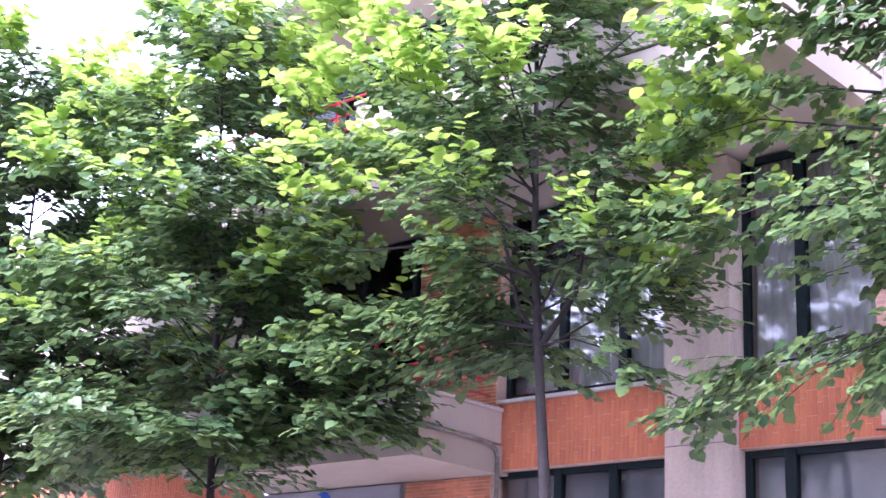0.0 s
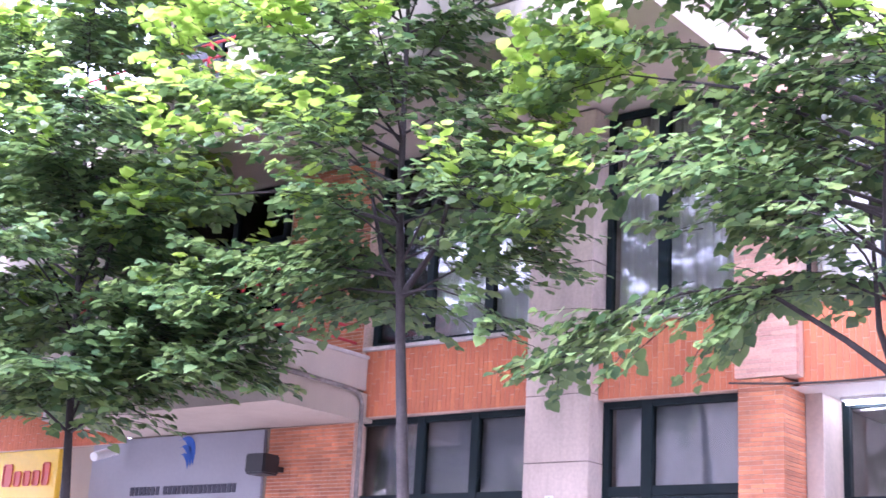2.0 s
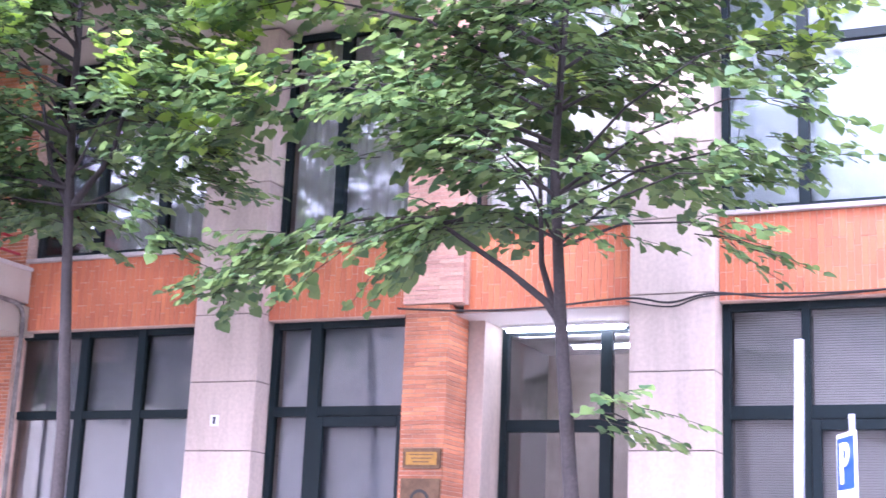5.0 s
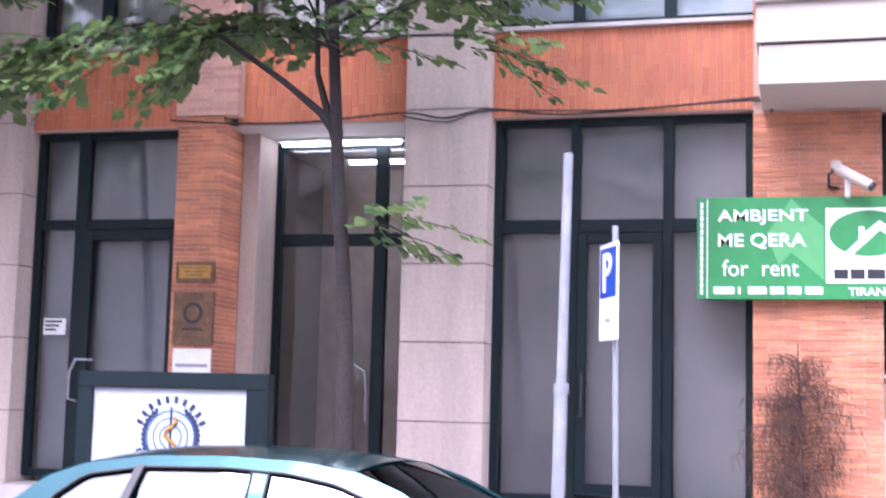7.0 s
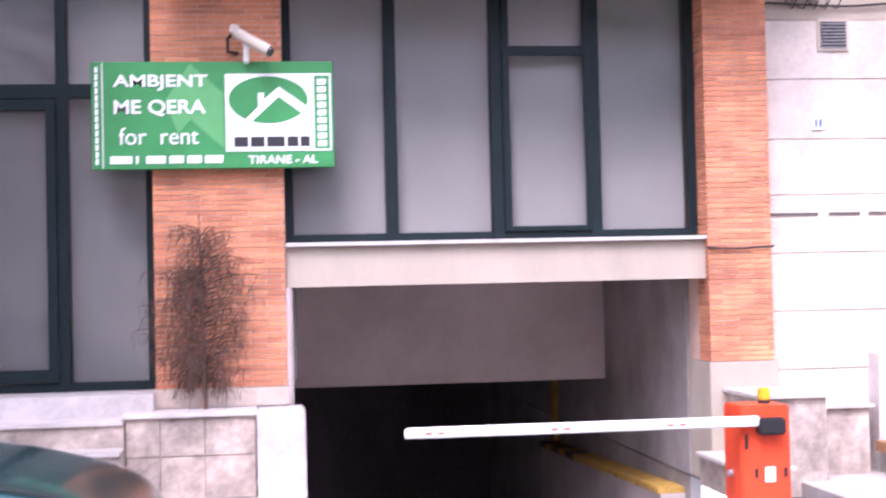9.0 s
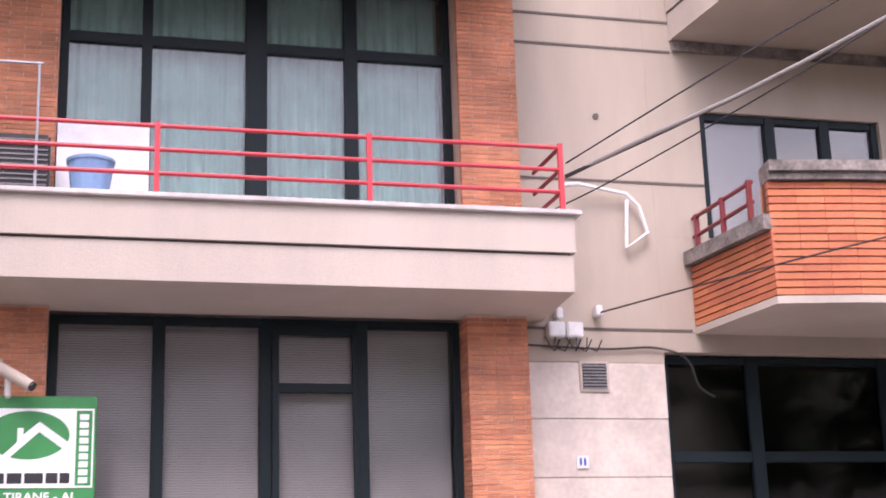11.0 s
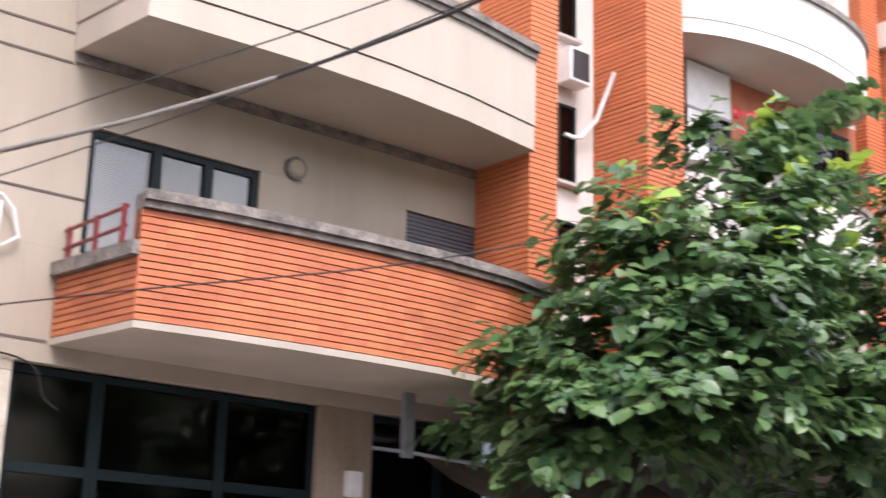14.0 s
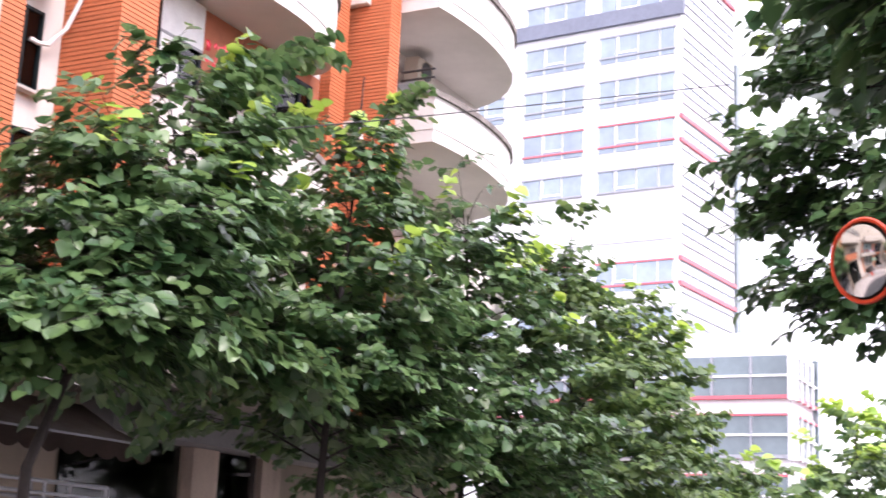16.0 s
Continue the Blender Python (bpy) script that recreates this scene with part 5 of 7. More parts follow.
for i in range(260):
    z = 0.85 + 1.2 * rb.random() ** 1.2
    a = rb.uniform(0, 2 * math.pi)
    L = (0.16 + 0.27 * math.sin(min((z - 0.75) / 1.3, 1) * math.pi) ** 0.6) * rb.uniform(0.4, 1.3)
    e = Vector((4.19 + L * math.cos(a), -0.21 + 0.42 * L * math.sin(a), z + rb.uniform(-0.05, 0.12)))
    s = Vector((4.19, -0.2, z))
    tip = e + Vector((rb.uniform(-0.03, 0.03), rb.uniform(-0.02, 0.02), -rb.uniform(0.05, 0.22)))
    tube(bm, [s, s.lerp(e, 0.6) + Vector((0, 0, 0.03)), e, tip], [0.004, 0.003, 0.0025, 0.002], 3)
    for j in range(5):
        u = rb.random()
        p = s.lerp(e, 0.4 + 0.6 * u)
        tube(bm, [p, p + Vector((rb.uniform(-0.06, 0.06), rb.uniform(-0.04, 0.04), -rb.uniform(0.04, 0.14)))], [0.003, 0.002], 3)
tagged(part("twig_mass", bm, M_DRY, bush), kind="stuff")

# ---- poles on the pavement ----
pl = thing("steel_pole", (2.67, -2.6, 0), "bare galvanised steel pole with a collar", "pole")
part("lower_tube", tube(bmesh.new(), [(2.64, -2.6, -0.01), (2.665, -2.6, 1.74)], 0.047, 16), M_STEEL, pl, smooth=True)
part("collar", tube(bmesh.new(), [(2.665, -2.6, 1.72), (2.666, -2.6, 1.79)], 0.054, 16), M_STEEL, pl)
part("upper_tube", tube(bmesh.new(), [(2.666, -2.6, 1.78), (2.69, -2.6, 3.36)], 0.036, 16), M_STEEL, pl, smooth=True)
ps = thing("parking_sign", (3.03, -2.6, 0), "white parking sign with a blue square on a thin pole", "sign")
part("pole", tube(bmesh.new(), [(3.05, -2.57, -0.01), (3.015, -2.57, 2.86)], 0.022, 12), M_STEEL, ps, smooth=True)
PM = Matrix.Translation((2.99, -2.615, 2.08)) @ Matrix.Rotation(radians(-63), 4, "Z")
M_PBLUE = material("sign_blue", (0.01, 0.06, 0.36), 0.45, 0.03, 20, 3, 0.06, 0.0)


def on_plate(name, bm, mat, parent):
    bm.transform(PM)
    return part(name, bm, mat, parent)


plate_ = on_plate("plate", box(-0.19, 0.19, -0.012, 0.0, 0.0, 0.655, 0.004), M_SIGNWHITE, ps)
on_plate("blue_square", box(-0.16, 0.16, -0.0165, -0.0121, 0.29, 0.625), M_PBLUE, plate_)
pm = lettering("P", -0.085, 0.085, -0.021, 0.325, 0.265, M_SIGNWHITE, plate_, True)
pm.data.transform(PM)
on_plate("text_bar", box(-0.05, 0.05, -0.0165, -0.0121, 0.12, 0.15), M_GREY, plate_)

# ---- health office board behind the car ----
wb = thing("standing_board", (-0.47, -2.0, 0), "dark green framed standing board with a blue round emblem", "sign")
for x in (-1.2, 0.26):
    part("post", box(x - 0.05, x + 0.05, -2.04, -1.96, 0, 0.86), M_FRAME, wb)
part("frame_top", box(-1.27, 0.33, -2.06, -1.94, 1.70, 1.825, 0.006), M_FRAME, wb)
part("frame_bottom", box(-1.27, 0.33, -2.06, -1.94, 0.80, 0.92, 0.006), M_FRAME, wb)
part("frame_side", box(-1.27, -1.15, -2.055, -1.945, 0.921, 1.699), M_FRAME, wb)
part("frame_side", box(0.15, 0.33, -2.055, -1.945, 0.921, 1.699), M_FRAME, wb)
wb_panel = part("panel", box(-1.149, 0.149, -2.02, -1.98, 0.921, 1.699), material("pale_blue_grey_board", (0.52, 0.56, 0.60), 0.4, 0.04, 10, 2, 0.15, 0.0), wb)
M_NAVY = material("print_navy", (0.02, 0.03, 0.085), 0.5, 0.05, 20, 3, 0.05, 0.0)
M_EMBLEM = material("pale_emblem_blue", (0.08, 0.18, 0.42), 0.5, 0.05, 20, 3, 0.05, 0.0)
EC = (-0.48, 1.33)
for r0, w in ((0.20, 0.012), (0.145, 0.010), (0.09, 0.010)):
    bm = bmesh.new()
    pts = [(EC[0] + r0 * math.cos(2 * math.pi * i / 40), -2.024, EC[1] + r0 * math.sin(2 * math.pi * i / 40)) for i in range(41)]
    for p, q in zip(pts, pts[1:]):
        tube(bm, [p, q], w / 2, 4)
    part("emblem_ring", bm, M_EMBLEM, wb_panel)
for i in range(24):
    a = 2 * math.pi * (i + 0.5) / 24
    if abs(math.sin(a)) < 0.15:
        continue
    bm = box(-0.014, 0.014, -2.027, -2.0205, -0.026, 0.026)
    bm.transform(Matrix.Translation((EC[0] + 0.285 * math.cos(a), 0, EC[1] + 0.285 * math.sin(a))) @ Matrix.Rotation(math.pi / 2 - a, 4, "Y"))
    part("letter_bar", bm, M_NAVY, wb_panel)
for i in range(12):
    for sgn in (-1, 1):
        a = math.pi / 2 + sgn * (0.6 + 0.16 * i)
        bm = box(-0.012, 0.012, -2.026, -2.0205, -0.03, 0.03)
        bm.transform(Matrix.Translation((EC[0] + 0.225 * math.cos(a), 0, EC[1] + 0.225 * math.sin(a))) @ Matrix.Rotation(math.pi / 2 - a + sgn * 0.8, 4, "Y"))
        part("laurel_leaf", bm, M_NAVY, wb_panel)
part("emblem_staff", box(EC[0] - 0.006, EC[0] + 0.006, -2.03, -2.0205, 1.1, 1.56), M_NAVY, wb_panel)
bm = bmesh.new()
tube(bm, [(EC[0] + 0.05 * math.sin(k * 1.1), -2.028, 1.2 + 0.035 * k) for k in range(9)], 0.014, 6)
part("emblem_knot", bm, M_BRASS, wb_panel)

# ---- barrier ----
M_BARRIER = material("barrier_red", (0.72, 0.07, 0.02), 0.4, 0.05, 30, 4, 0.08, 0.02)
br = thing("parking_barrier", (8.1, -2.2, -0.1), "orange-red barrier cabinet with a white lowered boom", "barrier")
cabinet = part("cabinet", box(7.79, 8.13, -2.40, -2.05, -0.06, 0.745, 0.012), M_BARRIER, br)
part("motor_head", box(7.89, 8.07, -2.50, -2.401, 0.56, 0.67, 0.012), M_BLACK, br)
part("beacon_base", tube(bmesh.new(), [(8.02, -2.22, 0.745), (8.02, -2.22, 0.765)], 0.04, 12), M_BLACK, br)
part("beacon", box(7.985, 8.055, -2.255, -2.185, 0.765, 0.85, 0.01), material("amber_beacon", (0.75, 0.42, 0.02), 0.3, 0.05, 20, 4, 0.05, 0.0), br, "amber beacon")
boom = part("boom", box(5.55, 7.90, -2.475, -2.43, 0.615, 0.685, 0.01), M_WHITE, br)
for x in (5.68, 5.76, 6.5, 6.58, 7.27, 7.35):
    part("boom_mark", box(x, x + 0.045, -2.48, -2.4745, 0.642, 0.652), M_BARRIER, boom)
for x, z in ((7.815, 0.46), (7.88, 0.27), (8.08, 0.27)):
    part("vent_slot", box(x, x + 0.022, -2.406, -2.399, z, z + (0.1 if x < 7.85 else 0.06)), M_BLACK, cabinet)
part("hazard_mark", box(7.95, 8.02, -2.406, -2.399, 0.24, 0.34), M_SIGNWHITE, cabinet)
part("lock", tube(bmesh.new(), [(7.79, -2.2, 0.28), (7.76, -2.2, 0.28)], 0.025, 10), M_STEEL, cabinet)

# low stone walls beside the ramp
for nm, a, b, y0, z in (("side_wall_1", 8.50, 9.02, -0.85, 0.68), ("side_wall_2", 8.25, 8.60, -1.15, 0.16), ("side_wall_3", 9.05, 9.50, -0.55, 0.56)):
    structure(nm, box(a, b, y0, -0.012 if a < 8.9 else 0.19, -0.12, z - 0.035), M_STONE, "low stone-clad wall beside the ramp", "wall")
    structure(nm + "_cap", box(a - 0.04, b + 0.04, y0 - 0.04, -0.012 if a < 8.9 else 0.19, z - 0.033, z, 0.006), M_MARBLE, "white marble cap on a low wall", "cap")
bm = bmesh.new()
v = [bm.verts.new(p) for p in ((9.60, -0.5, -0.1), (10.3, -0.5, -0.1), (10.3, -0.5, 0.45), (9.62, -0.5, 0.95), (9.60, -0.3, -0.1), (10.3, -0.3, -0.1), (10.3, -0.3, 0.45), (9.62, -0.3, 0.95))]
for f in ((0, 1, 2, 3), (7, 6, 5, 4), (0, 4, 5, 1), (1, 5, 6, 2), (2, 6, 7, 3), (3, 7, 4, 0)):
    bm.faces.new([v[i] for i in f])
structure("stair_cheek", bm, M_MARBLE, "sloping white marble stair cheek", "wall")
structure("wood_bench", box(9.55, 10.6, -0.9, -0.55, 0.18, 0.26), material("brown_wood", (0.30, 0.15, 0.07), 0.6, 0.2, 20, 3, 0.2, 0.1), "brown wooden ledge beside the stairs", "ledge")
structure("wood_bench_base", box(9.6, 10.55, -0.85, -0.6, -0.12, 0.178), M_CONCRETE, "concrete base of the ledge", "base")
hr = thing("handrail", (11.0, -0.3, 0), "brushed steel handrail before the dark shop", "railing")
part("top_rail", tube(bmesh.new(), [(10.25, -0.3, 1.51), (11.35, -0.3, 1.54)], 0.02), M_STEEL, hr)
for x in (10.4, 11.0, 11.34):
    part("post", tube(bmesh.new(), [(x, -0.3, 0.0), (x, -0.3, 1.52)], 0.018), M_STEEL, hr)
part("brace", tube(bmesh.new(), [(10.4, -0.3, 1.2), (10.95, -0.3, 1.5)], 0.012), M_STEEL, hr)
hr2 = thing("terrace_railing", (17.5, -1.5, 0), "pale steel terrace railing", "railing")
for z in (2.38, 2.2, 2.0):
    part("rail", tube(bmesh.new(), [(14.6, -1.5, z), (17.6, -1.5, z)], 0.022), M_STEEL, hr2)
for i in range(6):
    part("post", tube(bmesh.new(), [(14.6 + i * 0.6, -1.5, 0.0), (14.6 + i * 0.6, -1.5, 2.38)], 0.018), M_STEEL, hr2)

# ---- things on the long balcony ----
ac1 = thing("air_conditioner", (4.4, -0.3, 4.93), "dark caged air conditioner on the balcony", "air conditioner")
ac1_body = part("body", box(4.0, 4.82, -0.42, -0.06, 4.94, 5.50, 0.02), M_BLACK, ac1)
for i in range(12):
    part("grille_bar", box(4.02, 4.80, -0.432, -0.421, 4.98 + i * 0.042, 4.988 + i * 0.042), M_GREY, ac1_body)
bk = thing("bucket", (5.13, -0.42, 4.93), "pale blue plastic bucket", "bucket")
M_BUCKET = material("pale_blue_plastic", (0.25, 0.42, 0.68), 0.4, 0.05, 20, 3, 0.06, 0.0)
part("pail", tube(bmesh.new(), [(5.14, -0.45, 4.932), (5.14, -0.45, 5.26)], [0.14, 0.185], 20), M_BUCKET, bk, smooth=False)
part("rim", tube(bmesh.new(), [(5.14, -0.45, 5.255), (5.14, -0.45, 5.28)], 0.195, 20), M_BUCKET, bk)
wpn = thing("leaning_board", (5.2, 0.02, 4.93), "white board leaning on the balcony wall", "board")
part("board", box(4.86, 5.62, -0.02, 0.05, 4.935, 5.75), M_WHITE, wpn)
cl = thing("cloth", (8.0, -0.5, 4.93), "crumpled white cloth on the balcony edge", "cloth")
bm = bmesh.new()
bmesh.ops.create_icosphere(bm, subdivisions=3, radius=0.16)
for w in bm.verts:
    w.co = Vector((w.co.x * 1.5, w.co.y, max(w.co.z, -0.02) * 0.35)) * (1 + 0.25 * noise.noise(w.co * 14))
bm.transform(Matrix.Translation((8.08, -0.52, 4.935)))
part("heap", bm, M_WHITE, cl, smooth=True)
tw = thing("blue_towel", (3.97, -0.6, 5.1), "blue towel hung on a drying rod", "towel")
bm = bmesh.new()
cols = []
for i in range(9):
    x = 3.96 + 0.3 * i / 8
    cols.append([bm.verts.new((x, -0.735 - 0.012 * math.sin(i * 1.9), z)) for z in (5.97, 5.75, 5.48 + 0.02 * (i % 3))])
for a, b in zip(cols, cols[1:]):
    for k in range(2):
        bm.faces.new((a[k], b[k], b[k + 1], a[k + 1]))
part("cloth", bm, material("towel_blue", (0.03, 0.28, 0.55), 0.9, 0.08, 40, 4, 0.08, 0.1), tw, smooth=True)

rod = thing("drying_rod", (4.0, -0.7, 4.93), "thin steel drying rod on the balcony", "rod")
part("rod", tube(bmesh.new(), [(3.9, -0.735, 5.98), (4.75, -0.735, 5.98)], 0.012), M_STEEL, rod)
for x in (3.92, 4.72):
    part("upright", tube(bmesh.new(), [(x, -0.70, 4.93), (x, -0.735, 5.98)], 0.012), M_STEEL, rod)

# ---- cables and boxes ----
jb = thing("cable_box", (9.3, 0.1, 4.0), "two white cable boxes with loose wires", "box")
for a in (9.16, 9.33):
    part("box", box(a, a + 0.155, 0.08, 0.195, 4.02, 4.16, 0.012), M_WHITE, jb)
for a, z in ((9.24, 4.19), (9.62, 4.22)):
    part("insulator", box(a, a + 0.06, 0.08, 0.19, z, z + 0.10, 0.01), M_WHITE, jb)
for k in range(5):
    rk = random.Random(k)
    p0 = Vector((9.12 + 0.1 * k, 0.1, 4.02))
    part("loose_wire", tube(bmesh.new(), [p0, p0 + Vector((rk.uniform(-0.05, 0.05), -0.05, -0.1)), p0 + Vector((0.08, -0.02, -0.13)), p0 + Vector((0.14, 0.0, -0.02))], 0.007, 5), M_CABLE, jb)
tb = thing("white_conduit", (9.9, 0.1, 4.7), "white plastic conduit bent on the wall", "conduit")
part("conduit", tube(bmesh.new(), [(9.13, -0.5, 5.25), (9.5, 0.05, 5.45), (10.0, 0.13, 5.40), (10.12, 0.13, 5.28), (10.19, 0.13, 5.03), (9.97, 0.13, 4.88), (10.0, 0.13, 5.34)], 0.02, 6), M_WHITE, tb)


def cable(name, points, r, label, mat=None):
    c = thing(name, points[0], label, "cable")
    pts = [Vector(p) for p in points]
    fine = []
    n = len(pts)
    for i in range(n - 1):
        p0, p1, p2, p3 = pts[max(i - 1, 0)], pts[i], pts[i + 1], pts[min(i + 2, n - 1)]
        for k in range(6):
            u = k / 6
            fine.append(0.5 * (2 * p1 + (p2 - p0) * u + (2 * p0 - 5 * p1 + 4 * p2 - p3) * u * u + (3 * p1 - p0 - 3 * p2 + p3) * u ** 3))
    fine.append(pts[-1])
    part("strand", tube(bmesh.new(), fine, r, 6), mat or M_CABLE, c)
    return c


P0 = (9.12, -0.66, 5.28)
thick = cable("power_cable", [P0, (10.15, -1.9, 5.61), (10.9, -3.0, 5.89), (11.45, -4.2, 6.14), (11.5, -5.2, 6.15), (11.5, -8.0, 6.1)], 0.018, "thick twisted black cable with a pale sleeve across the street")
part("sleeve", tube(bmesh.new(), [(9.14, -0.67, 5.285), (9.6, -1.25, 5.44), (10.15, -1.9, 5.61), (10.55, -2.45, 5.755), (10.9, -3.0, 5.89)], 0.0195, 8), M_GREY_PALE, thick, "pale grey sleeve")
cable("power_cable", [(9.13, -0.66, 5.40), (10.2, -1.9, 5.95), (11.02, -3.0, 6.31), (11.72, -4.2, 6.63), (12.3, -5.5, 6.9), (13.0, -7.5, 7.3)], 0.008, "thin black cable across the street")
cable("power_cable", [(9.13, -0.2, 5.1), (9.74, -0.66, 5.37), (10.84, -1.9, 5.91), (11.5, -3.0, 6.27), (11.92, -4.2, 6.49), (12.2, -6.0, 6.6)], 0.007, "thin black cable across the street")
cable("telephone_wire", [(9.65, 0.1, 4.25), (10.74, -1.5, 4.37), (12.95, -2.0, 4.90), (15.16, -2.5, 5.59), (17.97, -4.0, 6.49), (23.2, -7.0, 8.38)], 0.008, "long thin wire along the street")
cable("facade_cable", [(-1.6, -0.035, 4.25), (-0.9, -0.03, 4.20), (-0.2, 0.10, 4.225), (0.7, -0.03, 4.25), (1.1, -0.04, 4.19), (1.5, -0.03, 4.26), (2.1, 0.12, 4.225), (3.0, 0.12, 4.26), (3.86, -0.02, 4.29)], 0.010, "black cable sagging along the brick band")
cable("facade_cable", [(0.7, -0.035, 4.22), (1.12, -0.05, 4.15), (1.5, -0.03, 4.24), (2.6, 0.12, 4.25), (3.86, -0.03, 4.26), (3.95, -0.03, 4.15)], 0.008, "thin cable looping below the brick band")
cable("facade_cable", [(8.95, 0.17, 3.96), (9.7, 0.17, 3.93), (10.2, 0.17, 3.95), (10.5, 0.16, 3.85), (10.6, 0.15, 3.6), (10.75, 0.15, 3.5)], 0.010, "loose cable stapled on the beige wall")
cable("facade_cable", [(8.36, -0.02, 1.86), (8.6, -0.025, 1.845), (8.94, -0.02, 1.86)], 0.009, "dark cable tied round the brick pillar")

# ---- convex traffic mirror ----
mir = thing("traffic_mirror", (14.9, -10.95, 0), "round convex traffic mirror with a red rim", "mirror")
MC = Vector((14.0, -10.45, 3.63))
MM = Matrix.Translation(MC) @ (Vector((5.2, -5.0, 2.2)) - MC).to_track_quat("Z", "Y").to_matrix().to_4x4()
bm = bmesh.new()
bmesh.ops.create_uvsphere(bm, u_segments=32, v_segments=24, radius=0.6)
bmesh.ops.delete(bm, geom=[v for v in bm.verts if v.co.z < 0.54], context="VERTS")
bm.transform(MM @ Matrix.Translation((0, 0, -0.53)))
M_MIRROR = material("mirror_steel", (0.85, 0.86, 0.86), 0.03, 0.0, 20, 2, 0.0, 0.0, metal=1.0)
part("glass", bm, M_MIRROR, mir, smooth=True)
bm = bmesh.new()
ring = [MM @ Vector((0.26 * math.cos(2 * math.pi * i / 36), 0.26 * math.sin(2 * math.pi * i / 36), 0.0)) for i in range(37)]
for p, q in zip(ring, ring[1:]):
    tube(bm, [p, q], 0.017, 6)
part("rim", bm, M_BARRIER, mir)
part("back", tube(bmesh.new(), [MM @ Vector((0, 0, -0.01)), MM @ Vector((0, 0, -0.06))], [0.265, 0.2], 24), M_BARK, mir)
part("pole", tube(bmesh.new(), [(14.9, -10.95, -0.12), (14.9, -10.95, 3.6), MM @ Vector((0, 0, -0.05))], 0.03, 10), M_STEEL, mir)

# ---- parked car ----
M_PAINT = material("teal_green_car_paint", (0.016, 0.068, 0.076), 0.20, 0.05, 200, 2, 0.05, 0.0, metal=0.7)
M_PAINT.node_tree.nodes["Principled BSDF"].inputs["Coat Weight"].default_value = 0.25
M_PAINT.node_tree.nodes["Principled BSDF"].inputs["Coat Roughness"].default_value = 0.05
M_RUBBER = material("tyre_rubber", (0.02, 0.02, 0.02), 0.85, 0.15, 60, 4, 0.1, 0.2)
M_LAMPGLASS = material("headlamp_glass", (0.62, 0.64, 0.66), 0.12, 0.08, 30, 12, 0.3, 0.1, metal=0.5)
car = thing("parked_car", (2.2, -4.6, -0.12), "dark teal green hatchback car parked at the kerb", "car")
CY = -4.585
WHEELS = (0.80, 3.31)
BODY_X = (0.02, 0.10, 0.30, 0.70, 1.7, 2.6, 2.9, 3.2, 3.5, 3.8, 4.0, 4.12, 4.2)
BODY_W = (0.60, 0.72, 0.81, 0.85, 0.872, 0.870, 0.868, 0.866, 0.858, 0.825, 0.755, 0.66, 0.50)
BODY_BELT = (0.66, 0.80, 0.855, 0.862, 0.845, 0.838, 0.835, 0.815, 0.775, 0.715, 0.655, 0.57, 0.43)
BODY_CROWN = (0.68, 0.82, 0.87, 0.875, 0.86, 0.88, 0.905, 0.888, 0.845, 0.765, 0.675, 0.585, 0.46)
BODY_LOW = (0.22, 0.12, 0.06, 0.05, 0.04, 0.04, 0.04, 0.04, 0.05, 0.06, 0.08, 0.10, 0.16)


def body_ring(x):
    """One cross-section of the car's lower body, its sill lifted over the wheels."""
    w, belt, crown, low = (float(np.interp(x, BODY_X, c)) for c in (BODY_W, BODY_BELT, BODY_CROWN, BODY_LOW))
    for xc in WHEELS:
        if abs(x - xc) < 0.335:
            low = max(low, 0.19 + math.sqrt(0.335 ** 2 - (x - xc) ** 2))
    side_pts = [(w * k, low + f * (belt - low)) for k, f in ((0.95, 0.0), (0.985, 0.10), (1.0, 0.35), (1.0, 0.62), (0.985, 0.88), (0.955, 0.985))]
    top_pts = [(w * k, belt + f * (crown - belt)) for k, f in ((0.90, 0.22), (0.72, 0.62), (0.42, 0.93), (0.0, 1.0))]
    h = side_pts + top_pts
    return [(x, CY - p, q) for p, q in h] + [(x, CY + p, q) for p, q in h[-2::-1]]


bm = bmesh.new()
cuts = sorted(set([round(0.02 + 4.18 * i / 70, 4) for i in range(71)] + [xc + d for xc in WHEELS for d in (-0.336, -0.33, -0.31, 0.31, 0.33, 0.336)]))
rings = [[bm.verts.new(p) for p in body_ring(x)] for x in cuts]
for r0, r1 in zip(rings, rings[1:]):
    for k in range(len(r0) - 1):
        bm.faces.new((r0[k], r0[k + 1], r1[k + 1], r1[k]))
    bm.faces.new((r0[-1], r0[0], r1[0], r1[-1]))
bm.faces.new(rings[0])
bm.faces.new(rings[-1][::-1])
part("body", bm, M_PAINT, car, smooth=True)


def side(x, z, s, inset=0.0):
    """A point on the tumbling side of the cabin, s = -1 for the street side."""
    u = (z - 0.85) / 0.5
    return (x, CY + s * (0.825 - 0.19 * u - 0.06 * u * u - inset), z)


def along(line, n):
    """n points evenly spaced along a line of (x, z)."""
    pts = np.array(line)
    d = np.concatenate([[0], np.cumsum(np.hypot(*np.diff(pts, axis=0).T))])
    t = np.linspace(0, d[-1], n)
    return list(zip(np.interp(t, d, pts[:, 0]), np.interp(t, d, pts[:, 1])))


def skin(bm, rows, thick):
    """A sheet through rows of points, given a thickness."""
    vs = [[bm.verts.new(p) for p in r] for r in rows]
    for r0, r1 in zip(vs, vs[1:]):
        for k in range(len(r0) - 1):
            bm.faces.new((r0[k], r0[k + 1], r1[k + 1], r1[k]))
    bmesh.ops.recalc_face_normals(bm, faces=bm.faces)
    bmesh.ops.solidify(bm, geom=bm.faces[:], thickness=thick)
    return bm


